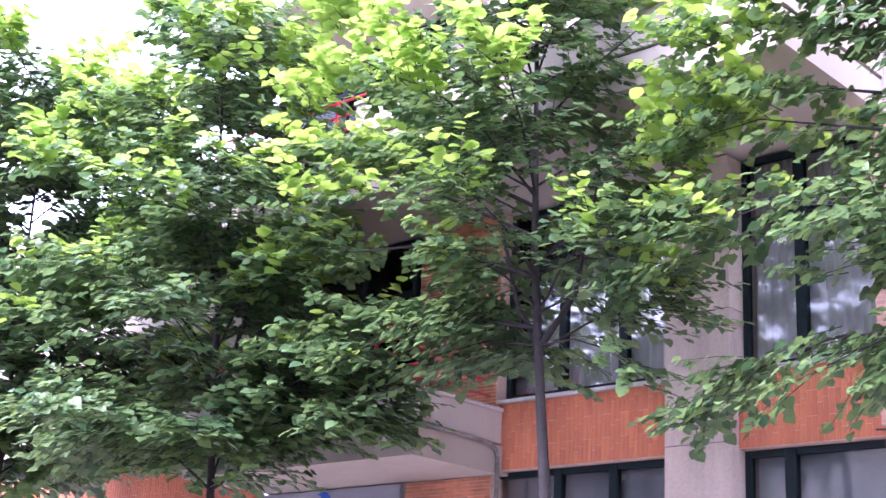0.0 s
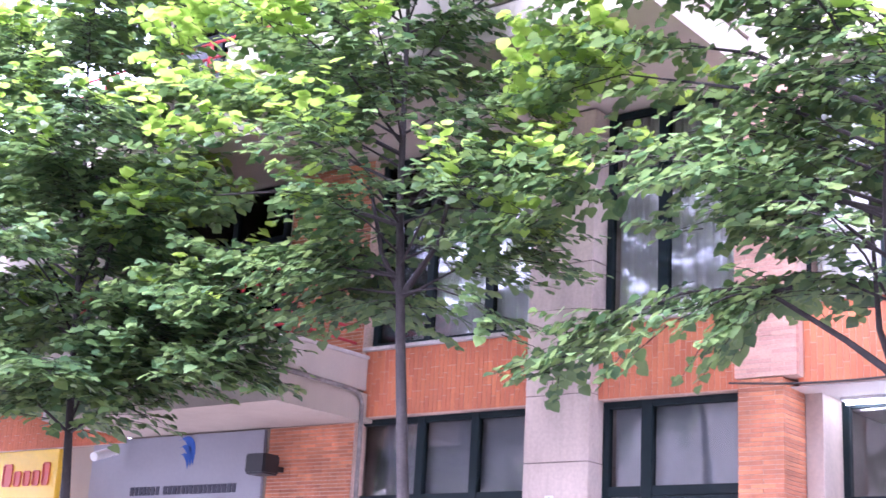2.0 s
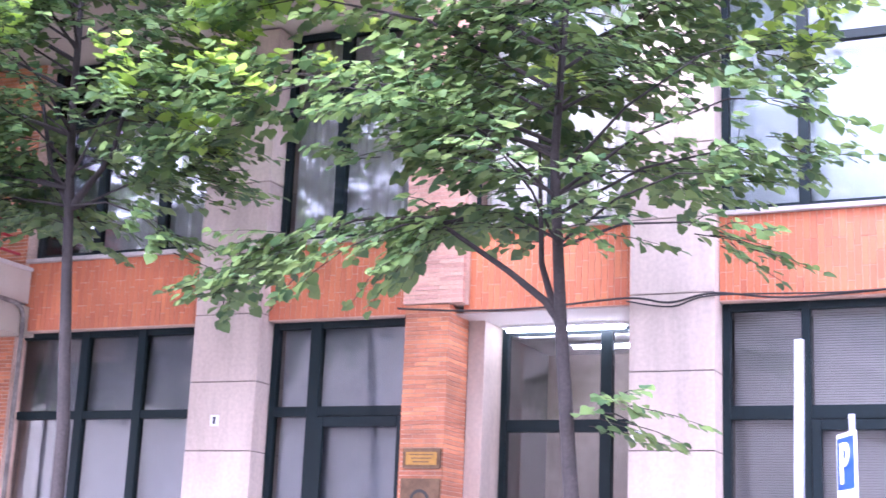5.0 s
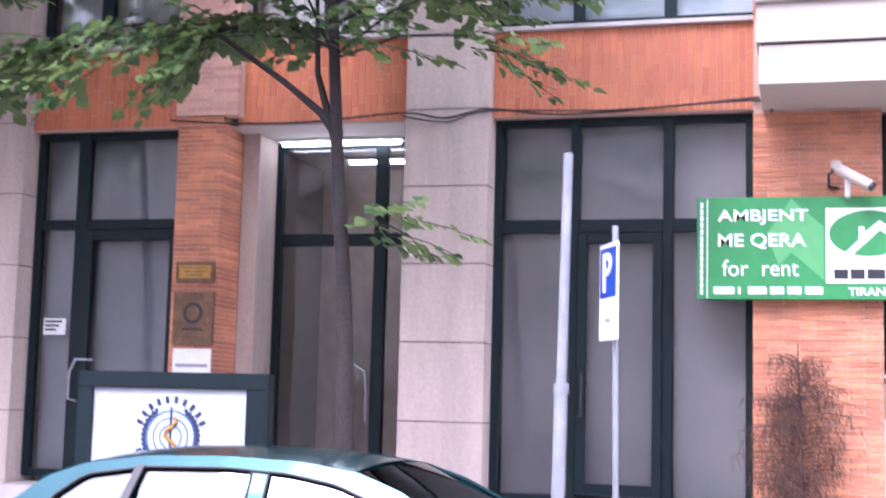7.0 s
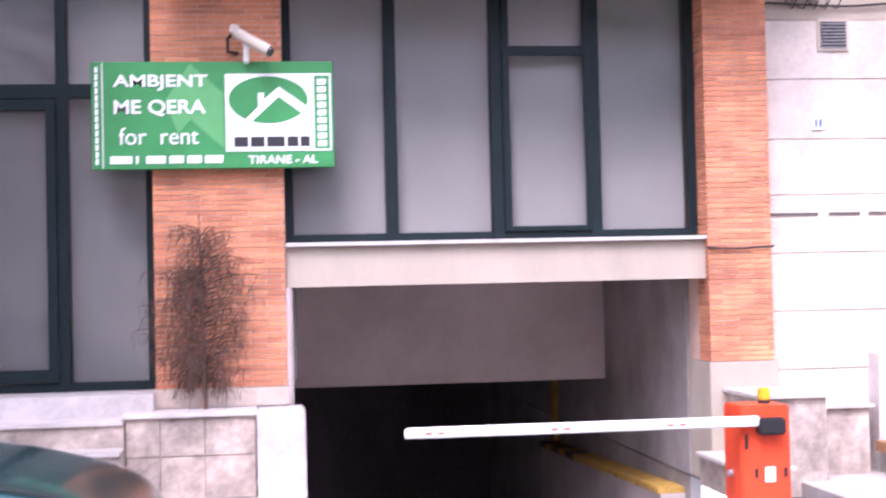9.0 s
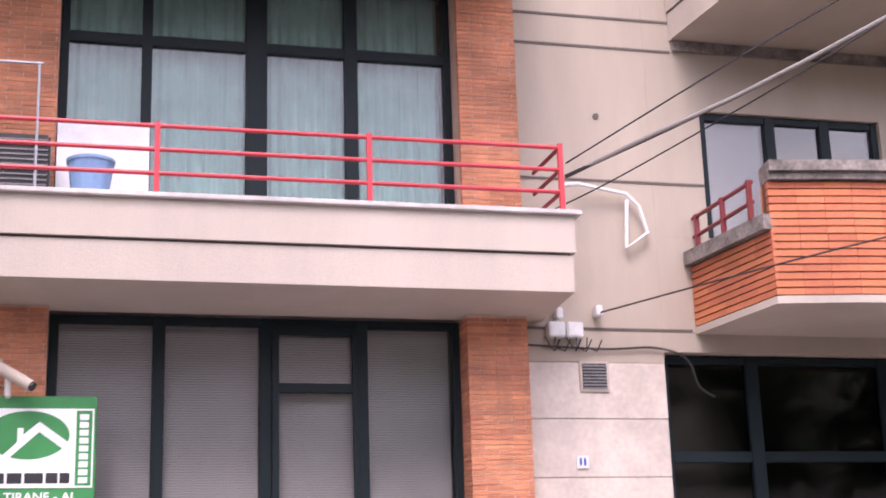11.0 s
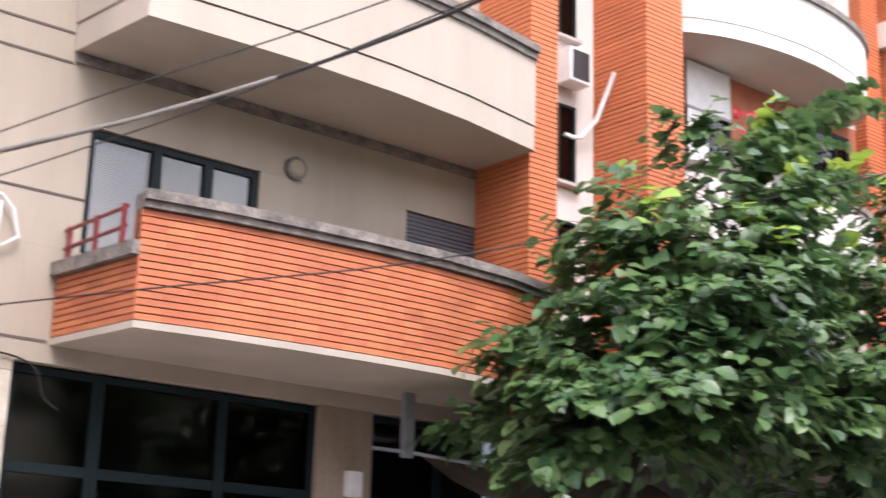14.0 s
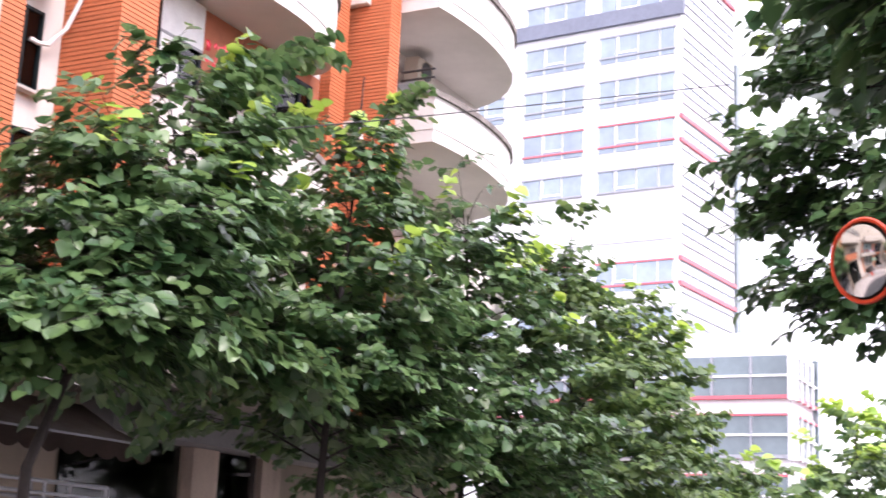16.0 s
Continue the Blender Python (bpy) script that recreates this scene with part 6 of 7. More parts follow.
OUTER = [(2.90, 0.885), (2.62, 1.045), (2.36, 1.185), (2.12, 1.268), (1.8, 1.312), (1.4, 1.328), (0.95, 1.318), (0.6, 1.272), (0.38, 1.19), (0.20, 1.04), (0.08, 0.86)]
INNER = [(2.60, 0.87), (2.46, 0.985), (2.25, 1.12), (2.02, 1.205), (1.75, 1.25), (1.4, 1.268), (0.95, 1.26), (0.62, 1.21), (0.46, 1.09), (0.36, 0.89)]
# roof skin, arched across and along
rows_ = []
for x, z in along(OUTER[3:9], 12):
    edge = abs(side(x, z, 1)[1] - CY)
    rows_.append([(x - 0.03 * v * v, CY + edge * v, z + 0.045 * (1 - v * v)) for v in (-1, -0.85, -0.6, -0.3, 0, 0.3, 0.6, 0.85, 1)])
part("roof", skin(bmesh.new(), rows_, 0.02), M_PAINT, car, smooth=True)
for s in (-1, 1):
    part("door_frame", skin(bmesh.new(), [[side(x, z, s) for x, z in along(OUTER, 40)], [side(x, z, s, -0.006) for x, z in along(INNER, 40)]], 0.025), M_PAINT, car, smooth=True)
    part("centre_pillar", skin(bmesh.new(), [[side(1.55, z, s, -0.004) for z in (0.84, 1.0, 1.15, 1.27)], [side(1.64, z, s, -0.004) for z in (0.84, 1.0, 1.15, 1.27)]], 0.02), M_PAINT, car)
    part("quarter_pillar", skin(bmesh.new(), [[side(0.80, 0.85, s, -0.002), side(0.90, 1.262, s, -0.002)], [side(0.845, 0.85, s, -0.002), side(0.945, 1.262, s, -0.002)]], 0.02), M_BLACK, car)
    for top in ([(1.64, 1.258), (2.02, 1.205), (2.25, 1.12), (2.46, 0.985), (2.58, 0.88)], [(0.94, 1.26), (1.25, 1.268), (1.55, 1.262)], [(0.38, 0.93), (0.46, 1.09), (0.62, 1.21), (0.90, 1.255)]):
        x0, x1 = top[0][0], top[-1][0]
        pts_ = along(top, 12)
        part("side_window", skin(bmesh.new(), [[side(x, z, s, 0.012) for x, z in pts_], [side(x, 0.5 * z + 0.5 * 0.86, s, 0.010) for x, z in pts_], [side(x, 0.855, s, 0.010) for x, z in pts_]], 0.006), M_CARGLASS, car, smooth=True)
    part("window_seal", tube(bmesh.new(), [side(x, z, s, -0.010) for x, z in along(INNER, 40)], 0.008, 6), M_BLACK, car)
    for xs_ in (1.548, 1.642):
        part("window_seal", tube(bmesh.new(), [side(xs_, z, s, -0.008) for z in (0.86, 1.0, 1.15, 1.262)], 0.007, 6), M_BLACK, car)
    part("window_seal", tube(bmesh.new(), [side(x, 0.858, s, -0.008) for x in (0.36, 1.0, 1.6, 2.2, 2.62)], 0.012, 6), M_BLACK, car)
    for xs_ in (1.60, 0.72, 2.78):
        part("door_seam", tube(bmesh.new(), [(xs_, CY + s * 0.874, 0.50 if xs_ < 1 else 0.15), (xs_, CY + s * 0.873, 0.62), (xs_, CY + s * 0.86, 0.79), (xs_ - 0.02, CY + s * 0.83, 0.84)], 0.004, 4), M_BLACK, car)
    part("rub_strip", box(1.15, 2.95, CY + s * 0.872 - 0.012, CY + s * 0.872 + 0.012, 0.38, 0.43, 0.004), M_BLACK, car)
    part("door_handle", box(1.68, 1.85, CY + s * 0.872 - 0.018, CY + s * 0.872 + 0.018, 0.70, 0.735, 0.008), M_PAINT, car)
    m = bmesh.new()
    bmesh.ops.create_icosphere(m, subdivisions=3, radius=0.1)
    m.transform(Matrix.Translation((2.47, CY + s * 0.945, 0.89)) @ Matrix.Diagonal((0.62, 1.1, 0.66, 1)))
    wing = part("wing_mirror", m, M_PAINT, car, smooth=True)
    part("mirror_arm", box(2.44, 2.56, CY + s * 0.85 - 0.04, CY + s * 0.85 + 0.04, 0.83, 0.88, 0.012), M_BLACK, wing)
    m = bmesh.new()
    bmesh.ops.create_icosphere(m, subdivisions=3, radius=0.12)
    m.transform(Matrix.Translation((3.985, CY + s * 0.60, 0.535)) @ Matrix.Rotation(s * 0.55, 4, "Z") @ Matrix.Rotation(0.3, 4, "Y") @ Matrix.Diagonal((0.95, 1.25, 0.85, 1)))
    part("headlight", m, M_LAMPGLASS, car, "clear glass headlight", smooth=True)
    part("indicator", tube(bmesh.new(), [(2.96, CY + s * 0.866, 0.655), (3.05, CY + s * 0.866, 0.655)], 0.026, 10), M_LAMPGLASS, car, "clear side indicator", smooth=True)
    for x in WHEELS:
        arch = [(x + 0.345 * math.cos(math.pi * i / 20), CY + s * (0.868 if x < 2 else 0.862), 0.19 + 0.345 * math.sin(math.pi * i / 20)) for i in range(-1, 22)]
        part("arch_lip", tube(bmesh.new(), arch, 0.024, 8), M_PAINT, car, smooth=True)
        wh = part("wheel", tube(bmesh.new(), [(x, CY + s * 0.66, 0.19), (x, CY + s * 0.85, 0.19)], 0.17, 24), M_STEEL, car)
        bm = bmesh.new()
        for i in range(28):
            a0, a1 = 2 * math.pi * i / 28, 2 * math.pi * (i + 1) / 28
            tube(bm, [(x + 0.245 * math.cos(a0), CY + s * 0.76, 0.19 + 0.245 * math.sin(a0)), (x + 0.245 * math.cos(a1), CY + s * 0.76, 0.19 + 0.245 * math.sin(a1))], 0.065, 8)
        part("tyre", bm, M_RUBBER, wh)
        part("wheel_well", box(x - 0.32, x + 0.32, CY + s * 0.5 - 0.04, CY + s * 0.5 + 0.04, 0.05, 0.5), M_BLACK, car)
rows_ = []
for k in range(7):
    u = k / 6
    rows_.append([(2.90 + 0.05 * (1 - v * v) - 0.76 * u + 0.03 * math.sin(math.pi * u), CY + v * (0.80 - 0.20 * u), 0.885 + 0.385 * u + 0.035 * u * (1 - v * v)) for v in (-1, -0.75, -0.4, 0, 0.4, 0.75, 1)])
part("windscreen", skin(bmesh.new(), rows_, 0.006), M_CARGLASS, car, smooth=True)
rows_ = [[(0.08 + 0.30 * u - 0.03 * (1 - v * v), CY + v * (0.74 - 0.10 * u), 0.88 + 0.31 * u) for v in (-1, -0.5, 0, 0.5, 1)] for u in (0, 0.5, 1)]
part("rear_window", skin(bmesh.new(), rows_, 0.006), M_CARGLASS, car, smooth=True)
part("scuttle", box(2.90, 3.04, CY - 0.7, CY + 0.7, 0.89, 0.915, 0.01), M_BLACK, car)
part("wiper", tube(bmesh.new(), [(2.95, CY - 0.3, 0.94), (2.70, CY - 0.55, 1.06)], 0.008, 5), M_BLACK, car)
part("interior", box(0.5, 2.6, CY - 0.68, CY + 0.68, 0.5, 0.86), M_BLACK, car)
for x in (1.35, 2.05):
    for yy in (-0.36, 0.36):
        part("seat", box(x - 0.12, x + 0.05, CY + yy - 0.22, CY + yy + 0.22, 0.86, 1.12, 0.05), M_BLACK, car)
part("grille", box(4.13, 4.192, CY - 0.36, CY + 0.36, 0.42, 0.52, 0.01), M_BLACK, car)
part("bonnet_seam", tube(bmesh.new(), [(3.0, CY - 0.79, 0.853), (3.4, CY - 0.78, 0.815), (3.8, CY - 0.735, 0.735), (4.0, CY - 0.65, 0.668), (4.1, CY - 0.5, 0.605)], 0.005, 4), M_BLACK, car)

# ---- trees ----
def leaf_block(mats_points, name, parent, mature=False):
    """Leaves as one mesh: mats_points holds (place, out direction, up direction, size, young) per leaf."""
    shape = np.array([(0, 0, 0), (-0.36, -0.06, 0.03), (-0.56, 0.34, 0.07), (-0.34, 0.76, 0.0), (0, 1.08, -0.16), (0.34, 0.76, 0.0), (0.56, 0.34, 0.07), (0.36, -0.06, 0.03), (0, 0.44, -0.05)])
    faces = [(0, 8, 1), (1, 8, 2), (2, 8, 3), (3, 8, 4), (4, 8, 5), (5, 8, 6), (6, 8, 7), (7, 8, 0)]
    n = len(mats_points)
    P = np.array([m[0] for m in mats_points])
    O = np.array([m[1] for m in mats_points])
    U = np.array([m[2] for m in mats_points])
    S = np.array([m[3] for m in mats_points])
    O /= np.linalg.norm(O, axis=1)[:, None]
    R = np.cross(O, U)
    R /= np.linalg.norm(R, axis=1)[:, None]
    U = np.cross(R, O)
    V = P[:, None] + S[:, None, None] * (shape[None, :, :1] * R[:, None] + shape[None, :, 1:2] * O[:, None] + shape[None, :, 2:] * U[:, None])
    me = bpy.data.meshes.new(name)
    k = len(shape)
    me.vertices.add(n * k)
    me.vertices.foreach_set("co", V.reshape(-1).astype(np.float32))
    F = (np.array(faces)[None] + (np.arange(n) * k)[:, None, None]).reshape(-1)
    me.loops.add(len(F))
    me.loops.foreach_set("vertex_index", F.astype(np.int32))
    m = len(F) // 3
    me.polygons.add(m)
    me.polygons.foreach_set("loop_start", np.arange(0, len(F), 3, dtype=np.int32))
    me.polygons.foreach_set("material_index", np.repeat([1 if q[4] else 0 for q in mats_points], 8).astype(np.int32))
    me.materials.append(M_LEAF_DARK if mature else M_LEAF)
    me.materials.append(M_LEAF_YOUNG)
    me.update()
    me.validate()
    me.shade_smooth()
    return tagged(part_mesh(name, me, None, parent), "layered sprays of heart-shaped green leaves", kind="stuff")


def tree(x, y, trunk, limbs, auto, seed, label, leaf=0.088, young=0.25, trunk_r=0.064, dens=1.0, group="street trees", extra_trunks=(), flat=0.0, tier=0.0, mature=False, gaps=0.3, lean=0.9):
    """A young street linden. trunk: (z, dx, dy) up the stem; limbs: (start z, dx, dy, dz, sprays, start offset x, y if away from the stem); auto: (z0, z1, r0, rmid, r1, count)."""
    r = random.Random(seed)
    t = thing("tree", (x, y, 0), label, "tree", group)
    bm = bmesh.new()
    pts = [(x + dx, y + dy, z) for z, dx, dy in trunk]
    n = len(pts)
    tube(bm, pts, [trunk_r * (1 - 0.85 * (i / (n - 1)) ** 1.2) for i in range(n)], 10)
    for line in extra_trunks:
        tube(bm, [(x + dx, y + dy, z) for z, dx, dy in line], [0.036 * (1 - 0.7 * i / (len(line) - 1)) for i in range(len(line))], 8)
    part("trunk", bm, M_BARK, t, smooth=True)

    def stem(z):
        for (z0, dx0, dy0), (z1, dx1, dy1) in zip(trunk, trunk[1:]):
            if z <= z1:
                u = (z - z0) / (z1 - z0)
                return Vector((x + dx0 + u * (dx1 - dx0), y + dy0 + u * (dy1 - dy0), z))
        return Vector((x + trunk[-1][1], y + trunk[-1][2], z))

    all_limbs = list(limbs)
    if auto:
        z0, z1, r0, rm, r1, count = auto
        for i in range(count):
            u = (i + 0.5) / count
            z = z0 + (z1 - z0) * u
            if tier:
                z = z0 + round((z - z0) / tier) * tier + r.uniform(-0.12, 0.12)
            rad = (r0 + (rm - r0) * u / 0.35) if u < 0.35 else rm + (r1 - rm) * (u - 0.35) / 0.65
            ang = i * 2.4 + r.uniform(-0.4, 0.4)
            rad *= r.uniform(0.75, 1.12)
            all_limbs.append((z - rad * 0.25, rad * math.cos(ang), rad * math.sin(ang), rad * (0.15 + 0.35 * u) + 0.1, 1.05 - 0.4 * u))
    wood = bmesh.new()
    leaves = []
    zt = max(z for z, *_ in trunk)
    for zs, dx, dy, dz, amount, *off in all_limbs:
        a = stem(zs) + (Vector((off[0], off[1], 0)) if off else Vector())
        end = a + Vector((dx, dy, dz))
        L = (end - a).length
        mid1 = a.lerp(end, 0.35) + Vector((0, 0, 0.10 * L))
        mid2 = a.lerp(end, 0.7) + Vector((0, 0, 0.09 * L))
        line = [a, mid1, mid2, end - Vector((0, 0, 0.03 * L))]
        tube(wood, line, [0.007 + 0.004 * L, 0.005 + 0.003 * L, 0.006, 0.002], 6)
        twigs = int(L * 17 * amount * dens) + 4
        for k in range(twigs):
            u = 0.10 + 0.90 * (k + r.random()) / twigs
            seg = min(int(u * 3), 2)
            p = line[seg].lerp(line[seg + 1], u * 3 - seg)
            if gaps and noise.noise(p * 0.75 + Vector((seed, 0, 0))) < gaps - 0.45 and r.random() < 0.8:
                continue
            d = (end - a).normalized()
            side = Vector((-d.y, d.x, 0)).normalized() * (1 if k % 2 else -1)
            td = (side * r.uniform(0.5, 1.1) + d * r.uniform(0.3, 1.0) + Vector((0, 0, r.uniform(-0.45, 0.4) * (1 - 0.6 * flat)))).normalized()
            tl = r.uniform(0.3, 0.85) * (1.2 - 0.5 * u)
            p = p + Vector((0, 0, r.uniform(-0.10, 0.12)))
            fresh = u > 0.6 and r.random() < young * min(1.8, 3.0 * max(0.0, (a.z - 4.6) / (zt - 4.6)))
            if fresh:
                td = (td * 0.8 + d * 0.4 + Vector((0, 0, 0.45))).normalized()
            q = p + td * tl - Vector((0, 0, 0.0 if fresh else (0.06 + 0.1 * tl) * (1 - 0.4 * flat)))
            tube(wood, [p, p.lerp(q, 0.5) + Vector((0, 0, 0.02)), q], [0.005, 0.0035, 0.002], 4)
            m = int(tl / (0.58 * leaf)) + 2
            for j in range(m):
                w = (j + 0.6) / m
                lp = p.lerp(q, w) + Vector((r.uniform(-0.04, 0.04), r.uniform(-0.04, 0.04), r.uniform(-0.035, 0.03)))
                sgn = 1 if j % 2 else -1
                radial = Vector((lp.x - a.x, lp.y - a.y, 0))
                radial = radial.normalized() if radial.length > 0.05 else d
                out = td * r.uniform(0.25, 1.0) + Vector((-td.y, td.x, 0)) * sgn * r.uniform(0.3, 1.0) + radial * 0.25 + Vector((0, 0, r.uniform(-1.0, -0.1) * lean))
                up = radial * r.uniform(0.15, lean) + Vector((r.uniform(-0.35, 0.35), r.uniform(-0.35, 0.35), r.uniform(0.55, 0.95)))
                leaves.append((tuple(lp), tuple(out), tuple(up), leaf * r.uniform(0.6, 1.25) * (1.3 if fresh else 1.0), fresh))
    part("branchwork", wood, M_BARK, t, smooth=True)
    leaf_block(leaves, "crown", t, mature)
    return t


TY = -2.6
tree(-8.2, TY, [(0, 0.25, 0), (2.9, 0.17, 0), (4.0, 0.05, 0), (6.5, -0.2, 0), (9.2, -0.6, 0)],
     [(4.1, 2.6, -0.3, 0.1, 1.1), (4.25, -2.0, -0.4, 0.0, 1.2), (4.2, 1.6, 0.5, 0.1, 1.2), (4.2, -2.6, 0.0, 0.0, 1.2), (4.1, 1.2, -1.2, 0.0, 1.2), (4.1, -1.0, -1.3, 0.0, 1.2), (4.3, 2.7, 0.3, 0.3, 1.1), (4.2, 2.9, -0.2, 0.05, 1.3), (4.6, 2.9, -0.5, 0.2, 1.3), (4.25, -1.8, -0.8, 0.0, 1.3)], (4.4, 9.8, 2.5, 2.4, 1.0, 60), 11,
     "linden tree with dark lower leaves in the pavement", young=0.3, flat=0.45, tier=0.45, dens=1.35, leaf=0.108, gaps=0.2, lean=0.55, extra_trunks=([(4.6, 0.0, 0), (5.6, 0.32, 0.05), (7.6, 0.5, 0.1)],))
tree(-12.6, TY, [(0, 0.1, 0), (2.9, 0.05, 0), (4.0, 0.0, 0), (6.5, -0.1, 0), (9.0, -0.2, 0)],
     [(4.5, 2.4, -0.3, 0.1, 1.0), (4.5, 1.8, -1.0, 0.2, 1.0)], (4.5, 9.9, 2.4, 2.9, 1.3, 58), 13,
     "leafy linden tree beside the bar", young=0.3, flat=0.4, tier=0.45, dens=1.7, leaf=0.125, gaps=0.0, lean=0.55)
tree(-3.5, TY, [(0, 0.15, 0), (2.8, 0.11, 0), (4.2, -0.03, 0), (5.6, -0.15, 0), (7.4, -0.2, 0), (9.6, -0.28, 0)],
     [(4.75, -1.5, -0.3, -0.2, 0.6), (4.9, -1.8, -0.8, -0.2, 1.1), (4.75, 1.3, -0.2, -0.45, 1.0), (4.9, -3.0, -0.5, 0.1, 1.1), (5.4, -3.6, -0.4, 0.4, 1.1), (6.1, -3.5, -0.7, 1.0, 1.1), (6.6, -3.0, -0.6, 1.3, 1.1), (7.0, -2.3, -0.8, 1.5, 1.1), (5.5, 1.4, -0.5, 0.1, 1.0), (5.8, -2.2, -1.2, 0.5, 1.0)], (4.95, 9.8, 1.3, 1.9, 0.8, 46), 23,
     "slender linden tree with bright young leaf tips", young=0.8, flat=0.45, tier=0.45, dens=1.3, leaf=0.088, gaps=0.25, lean=0.5, extra_trunks=([(4.7, -0.08, 0), (5.2, 0.25, 0.1), (6.3, 0.5, 0.1)], [(4.75, -0.08, 0), (5.2, -0.42, 0.1), (6.2, -0.7, 0.1)]))
tree(1.1, TY, [(0, 0.08, 0), (1.3, 0.04, 0), (2.2, 0.01, 0), (3.5, -0.1, 0), (4.8, -0.18, 0), (6.2, -0.1, 0), (7.8, 0.0, 0)],
     [(4.40, -1.75, -0.1, -0.45, 1.2, -1.0, 0.0), (4.36, -1.25, -0.35, -0.50, 1.1, -0.75, 0.0), (4.38, -2.1, 0.25, -0.40, 0.9, -1.0, 0.0), (4.38, -0.6, -0.3, -0.55, 1.1, -0.75, 0.0), (4.85, -3.4, -0.4, 0.2, 1.0), (4.9, -2.6, -0.6, 0.45, 1.0), (4.1, 1.5, -0.3, -0.1, 0.7), (4.35, 1.9, -0.2, 0.25, 0.9),
      (4.8, -3.3, -0.3, 0.8, 1.0), (5.3, -3.0, -0.3, 1.0, 1.0), (5.6, -2.9, -0.3, 1.0, 1.0), (6.0, -2.8, -0.5, 1.1, 1.0), (6.5, -2.4, -0.3, 1.2, 1.0), (6.2, -1.8, -1.0, 1.0, 1.0), (4.6, 1.7, -0.5, 0.8, 0.9), (2.85, 0.55, -0.1, -0.05, 0.4)], (4.45, 9.0, 1.5, 2.2, 0.9, 42), 37,
     "linden tree before the entrance with one low side limb", young=0.5, trunk_r=0.074, extra_trunks=([(3.4, -0.08, 0), (4.0, -0.28, 0.05), (5.0, -0.34, 0.1)], [(3.52, -0.09, 0), (3.70, -0.22, -0.02), (3.93, -0.50, -0.04), (4.27, -0.98, -0.06), (4.39, -1.2, -0.06)]), flat=0.55, tier=0.55, dens=1.15, leaf=0.088, gaps=0.25, lean=0.6)
tree(15.1, TY, [(0, 0.0, 0), (2.4, 0.05, 0), (3.4, 0.5, 0), (4.4, 1.2, 0), (5.6, 1.8, 0), (7.0, 2.1, 0)],
     [(3.7, -1.9, -0.5, 0.05, 1.4), (3.9, -1.9, 0.3, 0.35, 1.3), (3.8, -1.4, -1.3, 0.0, 1.3), (3.8, 2.4, -1.3, -0.1, 1.3), (3.7, 3.2, -0.6, -0.2, 1.3), (4.3, -1.8, -0.5, 0.45, 1.2), (4.2, -0.6, -1.4, 0.1, 1.3),
      (3.65, -1.8, -0.2, -0.5, 1.4), (3.65, -1.5, 0.4, -0.4, 1.2), (3.65, 0.6, 0.6, -0.4, 1.3), (3.7, 1.8, 0.4, -0.5, 1.3),
      (4.8, -1.6, 0.0, 0.75, 1.0), (4.9, 2.6, -0.3, 0.7, 1.1), (5.3, -1.6, 0.1, 0.85, 0.9), (5.6, 2.2, -0.2, 1.4, 0.9), (5.8, -0.8, -0.2, 1.2, 0.8), (5.9, 0.4, -0.4, 1.3, 0.9), (6.0, 1.5, 0.1, 1.7, 0.8), (6.2, 2.6, 0.0, 2.0, 0.6)], (3.7, 6.4, 1.7, 1.7, 0.7, 42), 41,
     "broad dark green linden tree on the pavement", leaf=0.15, young=0.04, mature=True, dens=1.15, flat=-0.3, gaps=0.24)
tree(20.3, TY, [(0, 0.0, 0), (2.6, 0.0, 0), (4.5, 0.1, 0), (5.8, 0.3, 0), (8.2, 0.45, 0)],
     [(3.7, -2.4, -0.6, 0.0, 1.3), (3.7, 2.4, -0.7, 0.0, 1.3), (4.0, 0.5, -1.6, 0.0, 1.3), (4.2, -2.4, -0.2, 0.4, 1.2), (4.6, 2.4, -0.3, 0.4, 1.2), (5.0, -2.2, -0.4, 0.9, 1.1), (6.6, 0.9, -0.2, 1.6, 0.7)], (3.3, 7.4, 2.3, 1.8, 0.4, 46), 43,
     "linden tree with a pointed top on the pavement", leaf=0.14, young=0.05, mature=True, dens=1.1, flat=-0.1)
tree(24.2, TY, [(0, 0.0, 0), (2.6, 0.05, 0), (4.5, 0.1, 0), (7.1, -0.1, 0)],
     [(3.4, -2.6, -0.9, 0.1, 1.1), (3.2, 2.2, -0.6, 0.0, 1.1), (6.0, -0.5, 0.0, 1.8, 0.7)], (2.8, 7.2, 2.3, 2.1, 0.6, 42), 53,
     "dense linden tree further down the street", leaf=0.14, young=0.12, dens=1.15, flat=0.2, mature=True, gaps=0.2)
tree(28.6, TY, [(0, 0.0, 0), (2.6, 0.05, 0), (4.5, 0.0, 0), (7.4, -0.6, 0)],
     [(6.6, 0.4, 0.0, 1.9, 0.3), (6.2, 1.3, 0.0, 1.3, 0.4)], (2.7, 7.3, 2.6, 2.4, 0.4, 42), 59,
     "dense linden tree further down the street", leaf=0.15, young=0.05, dens=1.0, flat=0.3, gaps=0.2)
tree(32.0, TY, [(0, 0.0, 0), (2.6, 0.05, 0), (6.6, -0.2, 0)],
     [], (2.2, 6.9, 2.2, 2.3, 0.8, 34), 61,
     "linden tree far down the street", leaf=0.17, young=0.25, dens=1.0, flat=0.4, gaps=0.1)
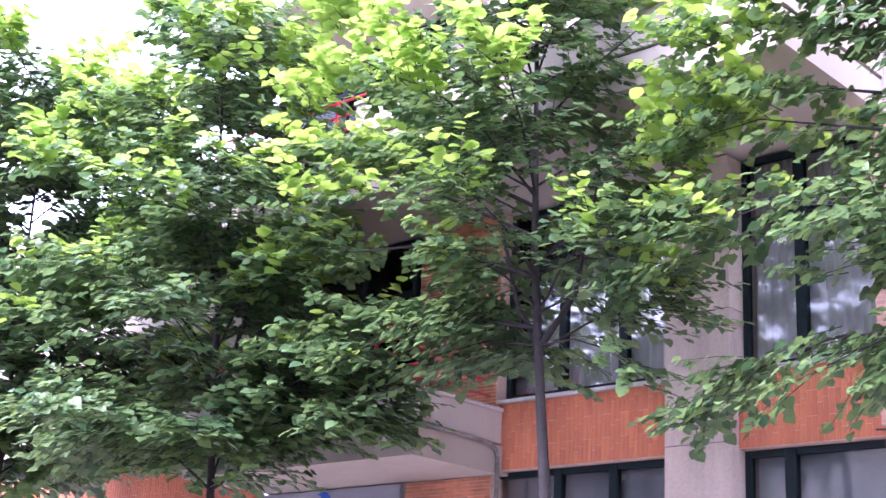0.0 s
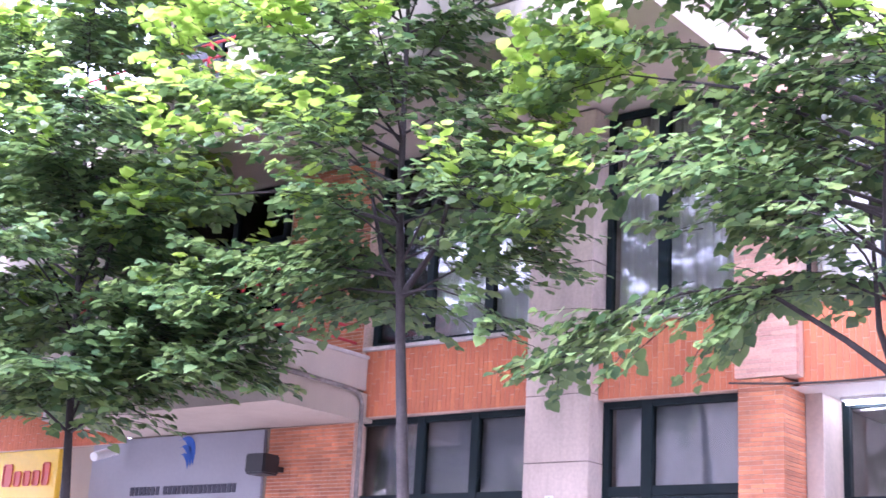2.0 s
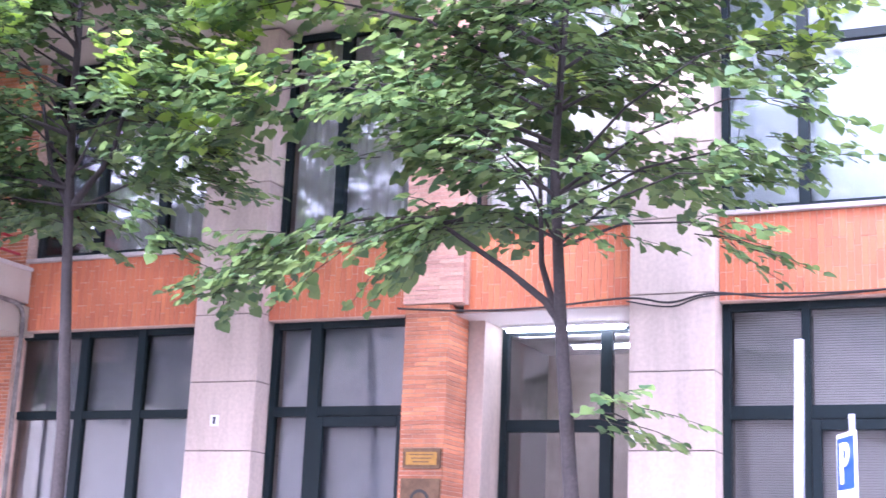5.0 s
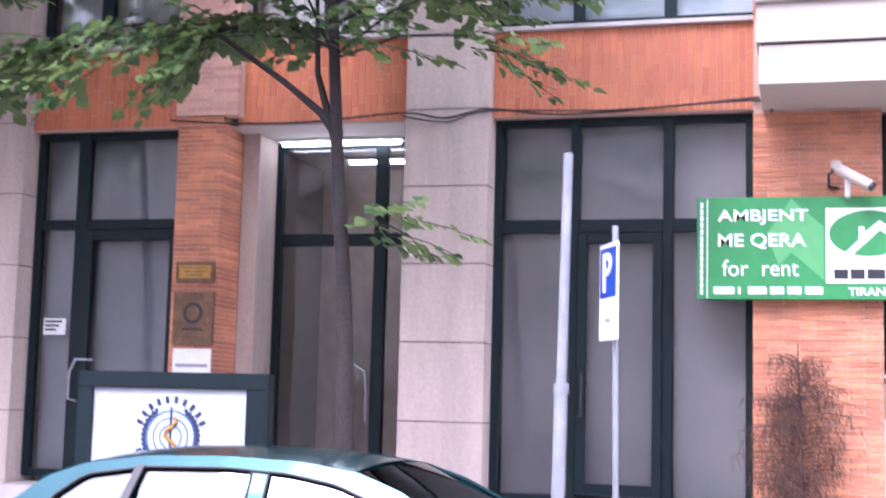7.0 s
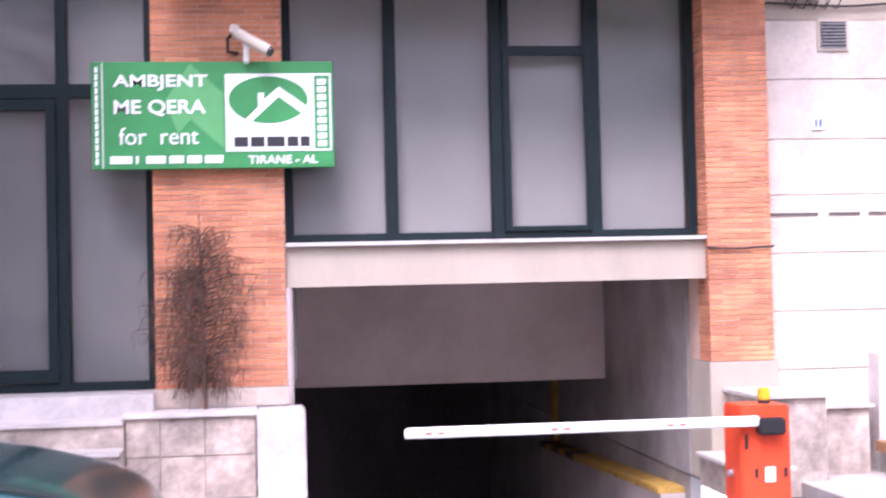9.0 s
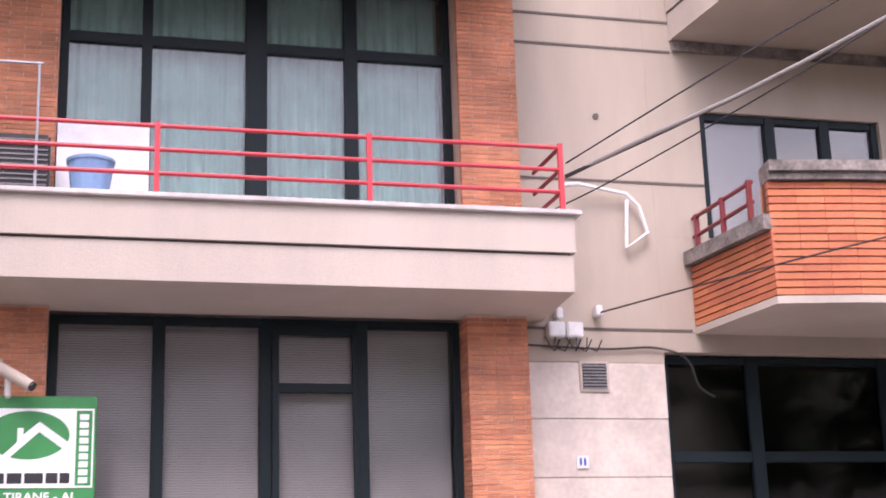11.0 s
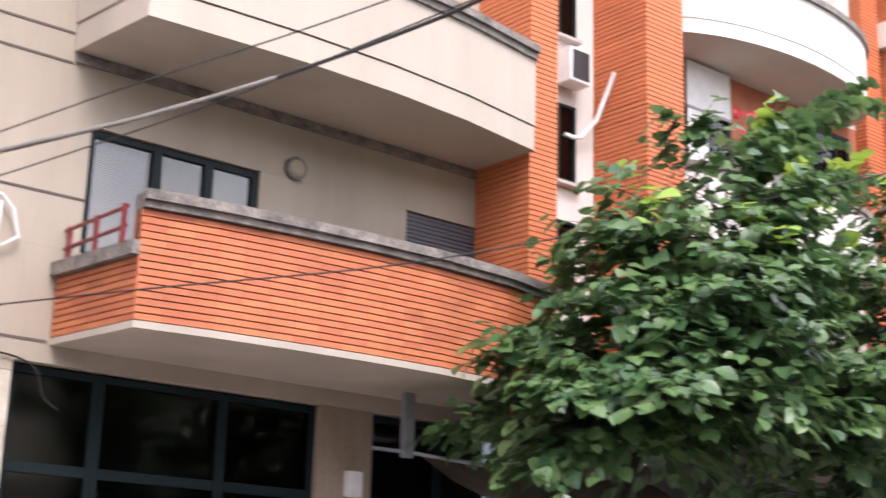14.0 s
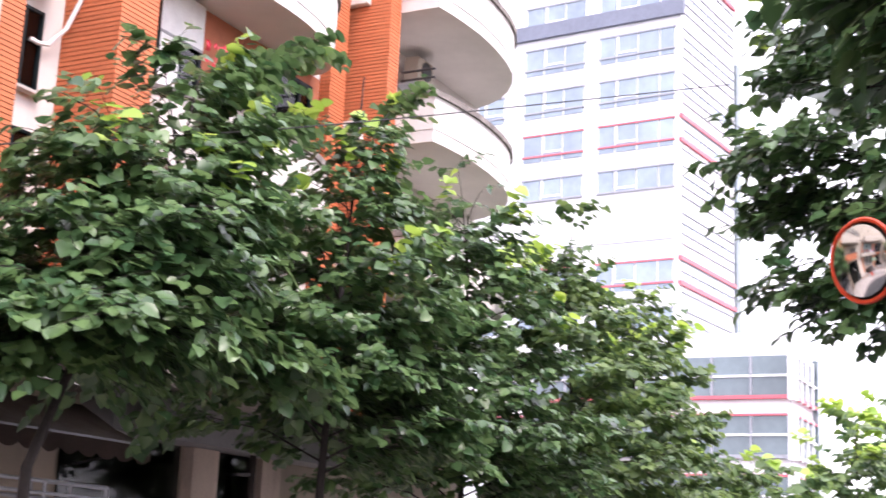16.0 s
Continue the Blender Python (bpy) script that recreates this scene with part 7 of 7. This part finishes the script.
tree(16.7, -10.6, [(0, 0.2, -0.2), (2.6, 0.15, -0.1), (4.5, 0.1, 0), (7.4, 0.1, 0)],
     [(3.9, -0.5, 0.9, 0.0, 1.2), (4.4, -0.6, 1.3, 0.3, 1.2), (4.9, -0.5, 1.6, 0.2, 1.1), (5.2, -0.9, 1.0, 0.5, 1.2)], (3.9, 7.8, 1.2, 1.7, 1.2, 34), 71,
     "linden tree on the opposite pavement", leaf=0.11, young=0.1, mature=True, dens=1.6, gaps=0.12)
tree(11.9, -12.85, [(0, 0.1, -0.1), (2.2, 0.0, 0), (3.4, -0.1, 0.1), (5.2, -0.1, 0.2), (6.6, 0.0, 0.2)],
     [(3.6, -0.9, 1.4, 0.4, 1.4), (3.8, -0.7, 1.8, 0.5, 1.4), (3.9, -0.4, 1.9, 0.6, 1.4), (3.8, -1.0, 1.1, 0.7, 1.4), (4.1, -0.7, 1.6, 0.8, 1.4), (3.7, 0.2, 1.7, 0.4, 1.4), (3.6, 0.7, 1.6, 0.3, 1.4), (4.0, -0.9, 1.3, 0.5, 1.4), (4.3, -0.8, 1.4, 0.7, 1.4)], (3.9, 6.4, 1.3, 1.7, 0.8, 28), 77,
     "linden tree overhanging the opposite pavement", leaf=0.115, young=0.06, mature=True, dens=1.7, gaps=0.1)
for i, (x, y, h) in enumerate(((44, -0.9, 5.2), (50, -1.0, 5.6), (60, -1.5, 8.4), (66, -2.6, 9.5))):
    tree(x, y, [(0, 0, 0), (h * 0.4, 0.1, 0), (h, 0, 0)], [], (h * 0.35, h, h * 0.35, h * 0.36, h * 0.15, 20), 80 + i,
         "distant rounded green street tree", leaf=0.30, young=0.45, dens=0.7)

# ---- bricks, laid last ----
for core, a, b in band_obs:
    lay_bricks(core, a, b, 4.225, 5.0, 0.15, M_BRICK_SOLDIER, course=0.062, length=0.258, soldier=True)
lay_bricks(brick_pillar_1, -1.53, -1.065, 0.8, 4.285, 0.0, M_BRICK, depth=0.49)
lay_bricks(pale_pillar_1, -1.56, -0.92, 4.29, 7.38, -0.012, M_BRICK_PALE)
lay_bricks(brick_pillar_2, 3.80, 4.85, 0.815, 4.16, 0.0, M_BRICK, limit=300)
lay_bricks(brick_pillar_2, 3.80, 4.85, 4.95, 7.38, 0.0, M_BRICK, limit=0)
lay_bricks(brick_pillar_3, 8.37, 8.93, 0.90, 4.16, 0.0, M_BRICK, depth=0.3)
lay_bricks(brick_pillar_3, 8.37, 8.93, 4.94, 7.38, 0.0, M_BRICK, limit=0)
lay_bricks(brick_pier_left, -7.78, -6.42, 2.6, 4.16, 0.10, M_BRICK, limit=160)
lay_bricks(brick_wall_left, -7.7, -6.38, 4.95, 7.38, 0.10, M_BRICK, limit=0)
lay_bricks(left_band, -22, -10.4, 4.1, 4.75, 0.01, M_BRICK_SOLDIER, limit=0, course=0.062, length=0.22, soldier=True)


def course_bricks(parent, line, z0, z1, mat, limit):
    """Brick courses along a plan line, each brick set square to its stretch."""
    rows = round((z1 - z0) / 0.0655)
    rh = (z1 - z0) / rows
    base = base_of(parent)
    made = 0
    rest = bmesh.new()
    for a, b in zip(line, line[1:]):
        a, b = Vector(a), Vector(b)
        d = b - a
        n = max(1, round(d.length / 0.25))
        w = d.length / n
        me = brick_mesh("brick", w - 0.003, 0.06, rh - 0.014, mat)
        ang = math.atan2(d.y, d.x)
        for r_ in range(rows):
            for k in range(n):
                p = a + d * (k / n)
                m = Matrix.Translation((p.x, p.y, z0 + r_ * rh)) @ Matrix.Rotation(ang, 4, "Z")
                if made < limit:
                    o = new("brick", me)
                    o.parent = parent
                    o.matrix_basis = Matrix.Translation(-base) @ m
                    made += 1
                else:
                    one = bx(bmesh.new(), 0, w - 0.003, 0, 0.06, 0, rh - 0.014)
                    one.transform(m)
                    tmp = bpy.data.meshes.new("tmp")
                    one.to_mesh(tmp)
                    one.free()
                    rest.from_mesh(tmp)
                    bpy.data.meshes.remove(tmp)
    if len(rest.verts):
        tagged(part("bricks", rest, M_BRICK_ISLAND, parent), kind="stuff")
    else:
        rest.free()


course_bricks(ob, PLAN_B[:2], 4.165, 4.74, M_BRICK_SOLDIER, 300)
course_bricks(ob, PLAN_B[1:], 4.165, 5.17, M_BRICK_SOLDIER, 260)
